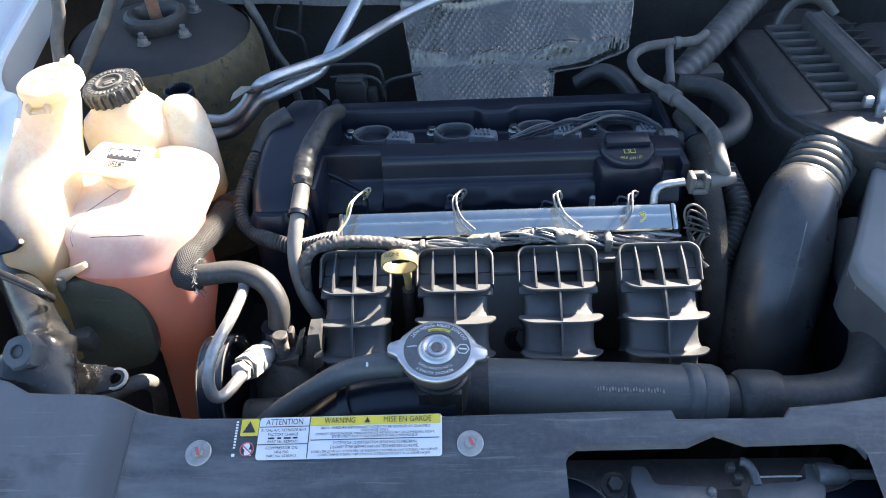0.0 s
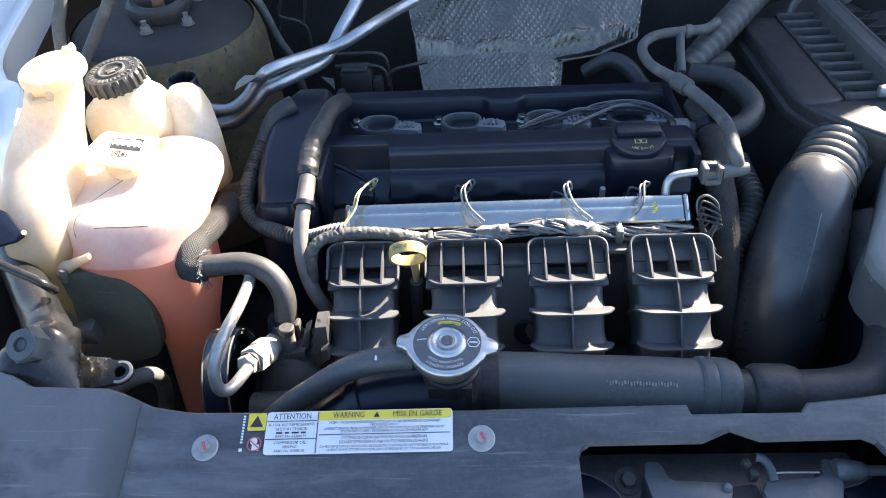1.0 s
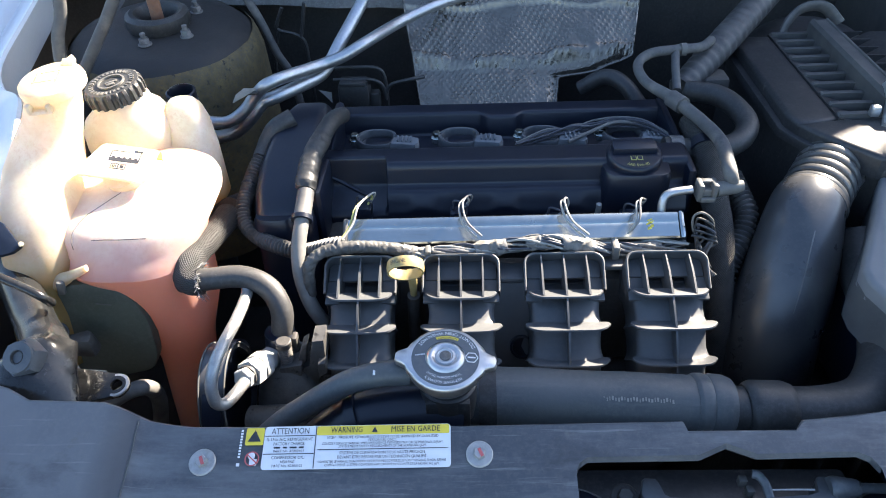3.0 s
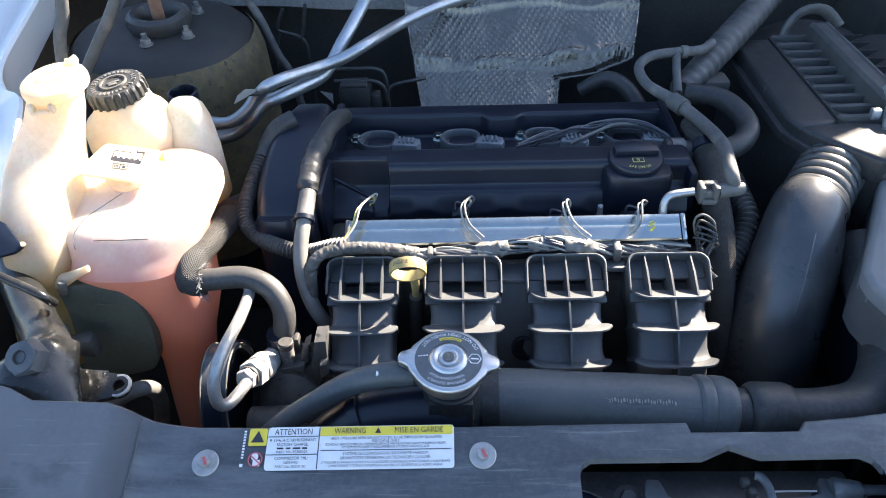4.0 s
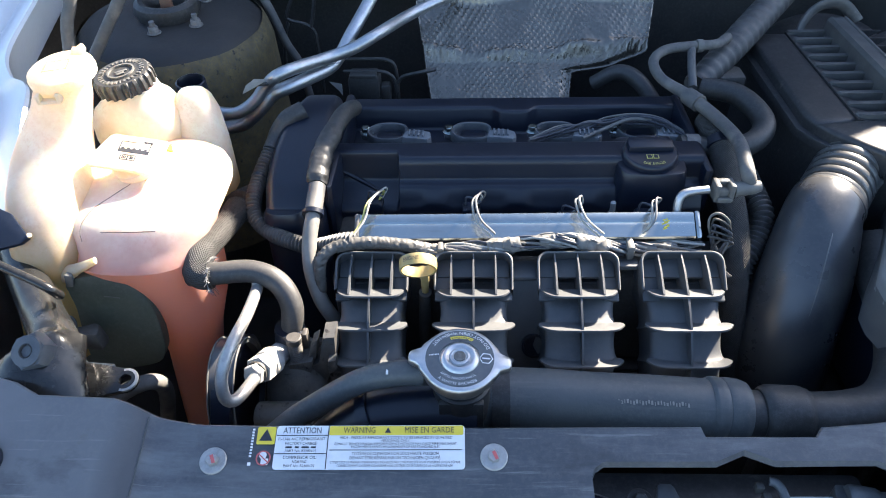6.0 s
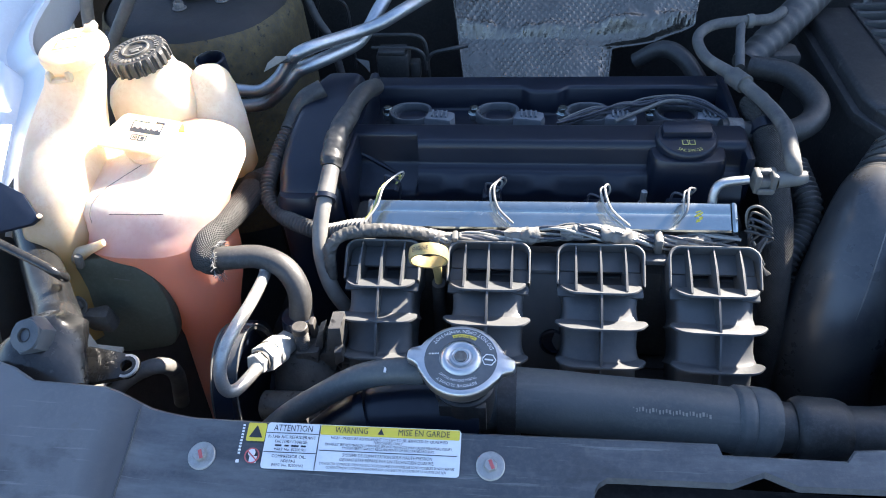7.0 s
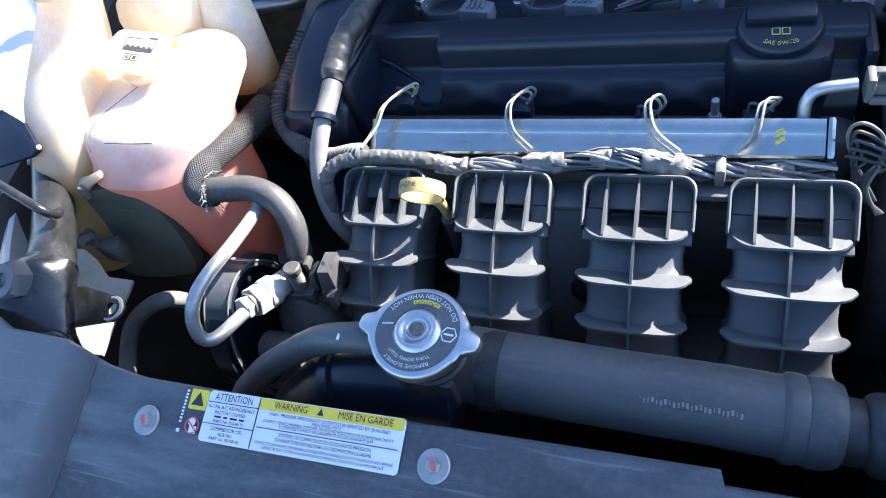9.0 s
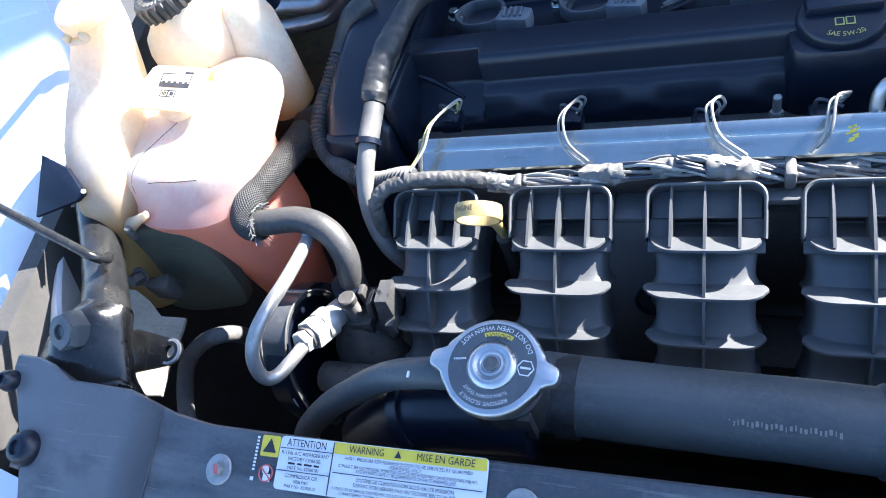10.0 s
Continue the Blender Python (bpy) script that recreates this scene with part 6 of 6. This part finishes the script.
part("rail", sheet_of([[(-0.3933, 0.4575, 0.8617), (-0.3717, 0.4613, 0.856)], [(-0.3819, 0.4201, 0.8405), (-0.3596, 0.456, 0.8494)], [(-0.3819, 0.4201, 0.8405), (-0.3463, 0.4452, 0.8398)], [(-0.3594, 0.381, 0.8148), (-0.3253, 0.4481, 0.8339)], [(-0.3594, 0.381, 0.8148), (-0.3267, 0.4381, 0.8297)], [(-0.3594, 0.381, 0.8148), (-0.3333, 0.4125, 0.8203)], [(-0.3594, 0.381, 0.8148), (-0.3362, 0.3859, 0.809)]], (0.0, 0.0, 0.003)), M_SEAL, sealer)

lowhose = thing("lower_hose", "dusty black hose looping below the bracket", "hose")
part("hose", tube([(-0.3302, 0.375, 0.7673), (-0.3458, 0.4, 0.7701), (-0.343, 0.425, 0.7892), (-0.325, 0.44, 0.8024), (-0.2973, 0.4453, 0.8128), (-0.2969, 0.46, 0.7819), (-0.314, 0.47, 0.7231)], 0.0075, 18, 8), M_RUBBER_GREY, lowhose)

# ---- strut tower ----
tower = thing("strut_tower", "grimy steel strut tower with surface rust", "strut tower")
TM = frame_of((-0.396, 0.928, 0.966), (1, 0, 0), (0.03, -0.05, 1))
part("dome", lathe([(0.126, -0.034), (0.1205, -0.018), (0.108, -0.006), (0.090, 0.0), (0.0, 0.004)], TM, 56, False), M_RUST, tower)
part("flank", crumple(lathe([(0.142, -0.3), (0.132, -0.10), (0.1290, -0.040), (0.1262, -0.028), (0.1215, -0.0155), (0.1180, -0.0115)], TM, 56, False), 0.0016, 60), M_FLANK, tower, "flank with yellowish surface rust")
part("mount_ring", lathe([(0.038, 0.0), (0.042, 0.010), (0.040, 0.019), (0.034, 0.023), (0.029, 0.022), (0.023, 0.014), (0.022, 0.003)], TM, 44), M_RUBBER, tower, "grey rubber upper mount")
part("damper_rod", lathe([(0.008, 0.0), (0.008, 0.05), (0.006, 0.052)], TM, 16), M_RUSTY_ROD, tower, "rusted damper rod")
for a in (-91, -36, 48):
    m = TM @ pose(0.056 * math.cos(radians(a)), 0.056 * math.sin(radians(a)), 0.002)
    part("stud_nut", merge(hexbolt(m, 0.0068, 0.007, 0.0085), lathe([(0.0035, 0.007), (0.0035, 0.015)], m, 12)), M_CAST, tower)
for pts, r in (([(-0.407, 0.76, 1.12), (-0.417, 0.75, 1.056), (-0.427, 0.74, 1.025), (-0.44, 0.73, 0.95)], 0.0065), ([(-0.350, 0.81, 1.10), (-0.386, 0.79, 1.039), (-0.405, 0.78, 1.011), (-0.44, 0.76, 0.96)], 0.0065), ([(-0.299, 1.0, 0.983), (-0.283, 1.0, 0.943), (-0.268, 1.0, 0.894), (-0.253, 1.0, 0.86), (-0.245, 1.0, 0.80)], 0.006)):
    w_ = thing("brake_line", "thin grey line beside the strut tower", "pipe", "lines by the strut tower")
    part("line", tube(pts, r, 12, 6), M_RUBBER_GREY, w_)

# ---- air conditioning pipes ----
ac = thing("aircon_pipes", "pair of bent bare aluminium air conditioning pipes", "pipes")
# middle stretch drawn towards the camera to cross in front of the other pipe
part("pipe", tube([(-0.34, 0.79, 0.902), (-0.312, 0.79, 0.899), (-0.286, 0.79, 0.898), (-0.264, 0.795, 0.910), (-0.247, 0.80, 0.928)] + [(-0.2246, 0.8002, 0.9447), (-0.1773, 0.8573, 0.9378)] + [(-0.1486, 0.8693, 0.9435), (-0.1216, 0.8886, 0.9522)] + [(-0.082, 0.96, 0.95), (-0.03, 1.01, 0.955), (0.02, 1.06, 0.95)], 0.0075, 18, 7), M_PIPE, ac)
part("pipe", tube([(-0.35, 0.80, 0.87), (-0.323, 0.80, 0.871), (-0.287, 0.80, 0.876), (-0.260, 0.80, 0.897), (-0.243, 0.805, 0.914), (-0.222, 0.812, 0.921), (-0.184, 0.86, 0.920), (-0.171, 0.885, 0.926), (-0.158, 0.91, 0.943), (-0.145, 0.94, 0.958), (-0.133, 0.965, 0.973), (-0.118, 0.985, 0.995)], 0.0084, 18, 7), M_PIPE, ac)
part("clamp", crumple(box((-0.2485, 0.7935, 0.9345), (0.018, 0.008, 0.005), 0.002), 0.0015, 80), M_DARK, ac, "dark bent steel clamp")
tagm = frame_of((-0.259, 0.787, 0.934), (0.026, 0.004, 0.010), (-0.1, -0.5, 0.8))
part("paper_tag", crumple(prism([(-0.014, -0.006), (0.002, -0.0045), (0.013, 0.001), (0.017, 0.004), (0.004, 0.0065), (-0.008, 0.004)], 0.0008, tagm), 0.004, 50), M_SEAL, ac, "torn pale paper tag")

# ---- heat shield ----
shield = thing("heat_shield", "embossed crumpled foil exhaust heat shield", "heat shield")
rows, NX, NY = [], 430, 270
for j in range(NY + 1):
    v = j / NY
    row = []
    for i in range(NX + 1):
        u = i / NX
        left = -0.057 - 0.028 * v
        right = float(np.interp(v, [0, 0.30, 0.36, 0.42, 1], [0.134, 0.140, 0.20, 0.245, 0.262]))
        x = left + (right - left) * u
        y = 0.93 + 0.13 * v + 0.02 * (u - 0.5) ** 2
        z = float(np.interp(v, [0, 0.35, 0.45, 1], [0.832, 0.868, 0.886, 0.955]))
        if v < 0.36 and u > 0.97:
            z -= 0.002
        n = noise.noise((x * 22, y * 22, 1.3)) * 0.0055 + noise.noise((x * 60, y * 60, 5)) * 0.0022
        fold = (0.007 + 0.003 * math.sin(21 * u) + 0.003 * noise.noise((x * 90, y * 30, 2))) * math.exp(-((v - 0.43 + 0.04 * math.sin(5 * u)) / 0.045) ** 2) + 0.007 * math.exp(-((v - 0.86 + 0.03 * math.sin(9 * u)) / 0.02) ** 2)
        keep = min(1.0, max(0.15, 0.75 + 1.6 * noise.noise((x * 14, y * 14, 9))))
        dim = 0.0019 * keep * max(0.0, math.cos(2 * math.pi * (x + 0.004 * math.sin(9 * v)) / 0.0092) * math.cos(2 * math.pi * 0.18 * v / 0.0120)) ** 0.8
        edge_lip = 0.004 * math.exp(-((1 - u) / 0.02) ** 2)
        z += n + fold + dim + edge_lip - 0.03 * max(0, u - 0.93) * 4
        row.append(Vector((x, y, z)))
    rows.append(row)
part("foil", loft(rows, closed=False), M_FOIL, shield, angle=180)
part("left_hem", tube([r[0] for r in rows[::10]], 0.0016, 6, 2), M_FOIL, shield)
part("right_hem", tube([r[-1] for r in rows[::6]], 0.0020, 6, 2), M_FOIL, shield)
exh = thing("rear_engine_clutter", "dark grimy brackets and hoses behind the engine", "engine parts")
part("block_rear", box((0.05, 0.86, 0.70), (0.42, 0.12, 0.22), 0.02), M_DARK, exh)
part("canister", merge(box((-0.146, 0.912, 0.866), (0.043, 0.030, 0.046), 0.006), box((-0.146, 0.908, 0.890), (0.036, 0.024, 0.006), 0.002), box((-0.118, 0.91, 0.862), (0.014, 0.018, 0.026), 0.004)), M_RUBBER, exh, "small black valve block")
part("bracket", crumple(prism([(-0.010, 0.008), (0.008, 0.004), (0.009, -0.010), (0.004, -0.004)], 0.001, frame_of((-0.180, 0.88, 0.884), (1, 0, 0), (0, -0.8, 0.6))), 0.001, 60), M_CLIP, exh, "pale bent bracket")
for pts in ([(-0.257, 1.03, 0.949), (-0.268, 1.03, 0.926), (-0.267, 1.03, 0.916), (-0.242, 1.03, 0.908), (-0.231, 1.03, 0.895), (-0.23, 1.03, 0.866), (-0.23, 1.03, 0.80)], [(-0.224, 1.03, 0.955), (-0.231, 1.03, 0.921), (-0.236, 1.03, 0.905)], [(-0.268, 1.03, 0.913), (-0.278, 1.03, 0.883), (-0.285, 1.03, 0.83)],
            [(-0.18, 0.92, 0.905), (-0.142, 0.92, 0.905), (-0.117, 0.92, 0.904), (-0.106, 0.92, 0.896), (-0.103, 0.92, 0.874), (-0.103, 0.92, 0.83)], [(-0.173, 0.91, 0.892), (-0.127, 0.91, 0.892), (-0.11, 0.91, 0.886), (-0.104, 0.91, 0.873), (-0.104, 0.91, 0.861)], [(-0.102, 0.91, 0.874), (-0.093, 0.91, 0.884), (-0.069, 0.91, 0.89), (-0.05, 0.92, 0.889)]):
    part("brake_pipe", tube(pts, 0.0026, 10, 6), M_RUBBER, exh)
part("elbow", tube([(0.17, 0.95, 0.85), (0.20, 0.94, 0.872), (0.225, 0.92, 0.868), (0.25, 0.89, 0.84)], 0.011, 16, 6), M_RUBBER, exh)

# ---- right side ----
heater = thing("heater_hose", "black rubber heater hose beside the engine", "hose")
part("hose", tube([(0.222, 0.700, 0.902), (0.271, 0.70, 0.899), (0.304, 0.71, 0.900), (0.324, 0.735, 0.905), (0.323, 0.765, 0.910), (0.308, 0.80, 0.912), (0.275, 0.82, 0.910)], 0.0125, 20, 8), M_RUBBER, heater)
part("end_spring", tube([(0.228, 0.700, 0.9025), (0.242, 0.700, 0.902)], 0.0136, 20, 2), M_CAST, heater)
part("upper_hose", tube([(0.272, 0.835, 0.905), (0.300, 0.865, 0.915), (0.345, 0.915, 0.932), (0.405, 0.985, 0.952), (0.46, 1.05, 0.97)], [0.015, 0.017, 0.019, 0.019, 0.019], 20, 6, pitch=0.014, ridge=0.0006), M_CORR, heater, "ribbed hose running back")
part("connector", box((0.312, 0.862, 0.893), (0.052, 0.034, 0.036), 0.006), M_DARK, heater, "dark plastic hose connector")
part("clamp", tube([(0.258, 0.80, 0.92), (0.262, 0.835, 0.935), (0.266, 0.858, 0.943)], 0.005, 14, 4), M_RUBBER_GREY, heater)

sleeve = thing("braided_sleeve", "woven heat sleeve over a wiring loom", "sleeve")
part("sleeve", tube([(0.262, 0.74, 0.912), (0.266, 0.69, 0.905), (0.264, 0.64, 0.884), (0.265, 0.60, 0.860), (0.264, 0.57, 0.826), (0.265, 0.55, 0.778), (0.272, 0.54, 0.70)], [0.015, 0.0155, 0.0145, 0.0135, 0.013, 0.013, 0.013], 24, 8), M_BRAID, sleeve)
part("collar", tube([(0.2655, 0.700, 0.9065), (0.2645, 0.688, 0.9040)], 0.0166, 24, 2), M_COVER, sleeve)
coilw = thing("coiled_wires", "coiled bundle of grey wires", "wiring")
loop_ = [(0.246, 0.560, 0.850), (0.226, 0.568, 0.886), (0.222, 0.570, 0.904), (0.229, 0.570, 0.910), (0.239, 0.570, 0.903), (0.243, 0.570, 0.894), (0.244, 0.566, 0.878), (0.239, 0.560, 0.862), (0.247, 0.552, 0.845)]
for k in range(5):
    mid = Vector((0.235, 0.570, 0.888))
    pts = [mid + (Vector(p) - mid) * (1 - 0.09 * k) + Vector((0.0035 * k * (j % 3 - 1) * 0.6, -0.0012 * k, -0.004 * k)) for j, p in enumerate(loop_)]
    part("wire", tube(pts, 0.0012, 8, 6), (M_CLIP, M_RUBBER, M_WIRE_DARK, M_RUBBER, M_RUBBER)[k], coilw)

duct = thing("intake_duct", "large black moulded air intake duct", "air duct")
axis = [(0.398, 0.677, 0.886), (0.377, 0.649, 0.881), (0.3535, 0.617, 0.873), (0.342, 0.592, 0.850), (0.331, 0.567, 0.815), (0.321, 0.545, 0.765), (0.325, 0.53, 0.69)]
part("duct", tube([(0.3640, 0.631, 0.8765)] + axis[2:], [0.0352, 0.0372, 0.0415, 0.0450, 0.0465, 0.045], 44, 10), M_DUCT, duct, "smooth black duct with a mould seam")
fold = []
for k in range(6):
    h0 = 0.0125 * k - 0.003
    fold += [(0.0300, h0), (0.0310, h0 + 0.0014), (0.0338, h0 + 0.0022), (0.0348, h0 + 0.0040), (0.0350, h0 + 0.0075), (0.0342, h0 + 0.0098), (0.0312, h0 + 0.0108)]
part("bellows", lathe(fold, frame_of((0.3640, 0.631, 0.8765), (0, 0, 1), (0.0340, 0.046, 0.0095)), 56), M_BELLOWS, duct, "ribbed rubber bellows")
part("hose_band", lathe([(0.0362, -0.010), (0.0370, -0.009), (0.0370, -0.003), (0.0362, -0.002)], frame_of((0.3640, 0.631, 0.8765), (0, 0, 1), (0.0340, 0.046, 0.0095)), 48), M_DARK, duct)
seam_pts = []
for p, r_ in zip(spline(axis[2:], 4), np.interp(np.linspace(0, 4, 17), range(5), [0.0374, 0.0417, 0.0452, 0.0467, 0.0452])):
    seam_pts.append(p + Vector((-0.10, -0.75, 0.65)).normalized() * r_)
part("mould_seam", tube(seam_pts, 0.0007, 6, 3), M_WIRE, duct)
part("clamp_screw", merge(tube([(0.410, 0.646, 0.886), (0.418, 0.654, 0.888)], 0.007, 12, 2), hexbolt(frame_of((0.410, 0.646, 0.886), (1, 0, 0), (-0.3, -0.9, 0.3)), 0.006, 0.006)), M_CAST, duct)

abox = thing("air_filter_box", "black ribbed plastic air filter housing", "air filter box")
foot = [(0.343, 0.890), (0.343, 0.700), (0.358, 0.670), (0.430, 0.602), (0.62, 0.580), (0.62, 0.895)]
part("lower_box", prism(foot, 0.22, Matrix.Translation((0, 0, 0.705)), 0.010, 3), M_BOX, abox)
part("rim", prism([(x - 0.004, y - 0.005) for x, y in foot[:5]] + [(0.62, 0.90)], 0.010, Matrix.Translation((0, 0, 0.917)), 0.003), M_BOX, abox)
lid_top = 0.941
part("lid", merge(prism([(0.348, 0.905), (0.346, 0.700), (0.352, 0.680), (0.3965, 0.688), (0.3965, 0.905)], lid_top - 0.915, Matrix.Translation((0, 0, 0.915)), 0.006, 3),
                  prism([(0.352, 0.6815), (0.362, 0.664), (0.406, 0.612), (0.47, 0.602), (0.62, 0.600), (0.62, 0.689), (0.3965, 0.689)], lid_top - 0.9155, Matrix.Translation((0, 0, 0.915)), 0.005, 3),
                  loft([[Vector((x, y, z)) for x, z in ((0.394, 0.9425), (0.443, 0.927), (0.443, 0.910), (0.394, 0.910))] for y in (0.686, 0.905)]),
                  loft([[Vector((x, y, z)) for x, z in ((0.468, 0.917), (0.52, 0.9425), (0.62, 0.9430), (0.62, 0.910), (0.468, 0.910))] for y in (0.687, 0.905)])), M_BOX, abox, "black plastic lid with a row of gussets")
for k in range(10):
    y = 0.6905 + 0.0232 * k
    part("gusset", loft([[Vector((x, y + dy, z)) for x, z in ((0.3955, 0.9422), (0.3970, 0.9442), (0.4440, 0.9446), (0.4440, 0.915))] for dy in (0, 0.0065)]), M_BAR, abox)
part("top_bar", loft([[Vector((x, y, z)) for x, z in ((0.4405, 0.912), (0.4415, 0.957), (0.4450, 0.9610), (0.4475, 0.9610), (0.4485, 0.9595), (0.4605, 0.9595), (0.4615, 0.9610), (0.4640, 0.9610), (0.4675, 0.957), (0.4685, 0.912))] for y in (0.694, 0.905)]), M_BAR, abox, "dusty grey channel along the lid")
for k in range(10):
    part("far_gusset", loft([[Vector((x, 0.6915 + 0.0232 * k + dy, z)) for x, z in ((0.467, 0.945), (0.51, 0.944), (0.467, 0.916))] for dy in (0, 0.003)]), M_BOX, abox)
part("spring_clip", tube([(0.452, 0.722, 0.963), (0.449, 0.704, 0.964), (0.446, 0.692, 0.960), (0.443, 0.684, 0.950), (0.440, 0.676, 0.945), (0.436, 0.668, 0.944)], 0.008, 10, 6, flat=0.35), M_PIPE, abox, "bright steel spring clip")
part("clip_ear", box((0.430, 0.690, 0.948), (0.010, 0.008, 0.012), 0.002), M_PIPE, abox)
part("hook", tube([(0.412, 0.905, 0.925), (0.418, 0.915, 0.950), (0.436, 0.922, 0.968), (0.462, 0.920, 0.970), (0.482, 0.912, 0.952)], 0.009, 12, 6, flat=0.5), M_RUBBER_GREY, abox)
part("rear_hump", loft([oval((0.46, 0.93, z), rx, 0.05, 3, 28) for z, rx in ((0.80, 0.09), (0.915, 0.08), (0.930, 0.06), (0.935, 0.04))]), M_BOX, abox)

# scaled about the camera's spot, so its outline in view stays put
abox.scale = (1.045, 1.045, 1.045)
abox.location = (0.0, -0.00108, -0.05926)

fbox = thing("fuse_box", "grey plastic fuse box cover", "fuse box")
part("cover", prism([(0.430, 0.640), (0.392, 0.570), (0.350, 0.497), (0.349, 0.478), (0.360, 0.440), (0.372, 0.36), (0.60, 0.36), (0.60, 0.63)], 0.020, Matrix.Translation((0, 0, 0.882)), 0.006, 3), M_FUSE, fbox, "dusty grey lid")
part("skirt", loft([[Vector((x, y, z)) for x, y in o] for o, z in (([(0.430, 0.640), (0.392, 0.570), (0.350, 0.497), (0.349, 0.478), (0.360, 0.440), (0.372, 0.36), (0.60, 0.36), (0.60, 0.63)], 0.886), ([(0.432, 0.642), (0.394, 0.571), (0.351, 0.499), (0.349, 0.480), (0.358, 0.440), (0.370, 0.36), (0.60, 0.36), (0.60, 0.63)], 0.872), ([(0.432, 0.642), (0.394, 0.571), (0.351, 0.499), (0.349, 0.480), (0.358, 0.440), (0.370, 0.36), (0.60, 0.36), (0.60, 0.63)], 0.842))]), M_RUNNER, fbox, "sloping grey plastic side")
part("base", box((0.49, 0.50, 0.79), (0.22, 0.24, 0.13), 0.01), M_COVER, fbox)

# ---- engine and dark depths ----
eng = thing("engine_block", "grimy dark engine block below the covers", "engine")
part("head", box((0.045, 0.70, 0.78), (0.39, 0.19, 0.16), 0.015), M_DARK, eng)
part("block", box((0.03, 0.68, 0.52), (0.44, 0.28, 0.40), 0.03), M_DARK, eng)
trans = thing("gearbox", "dark cast gearbox housing beside the engine", "gearbox")
part("case", box((0.40, 0.66, 0.50), (0.26, 0.36, 0.36), 0.05), M_DARK, trans)
for k in range(5):
    part("rib", box((0.30 + 0.04 * k, 0.475, 0.60), (0.008, 0.02, 0.16), 0.003), M_DARK, trans)
    part("bolt", hexbolt(frame_of((0.32 + 0.04 * k, 0.48, 0.665), (1, 0, 0), (0, -0.6, 0.8)), 0.008, 0.008, 0.011), M_DARK, trans)
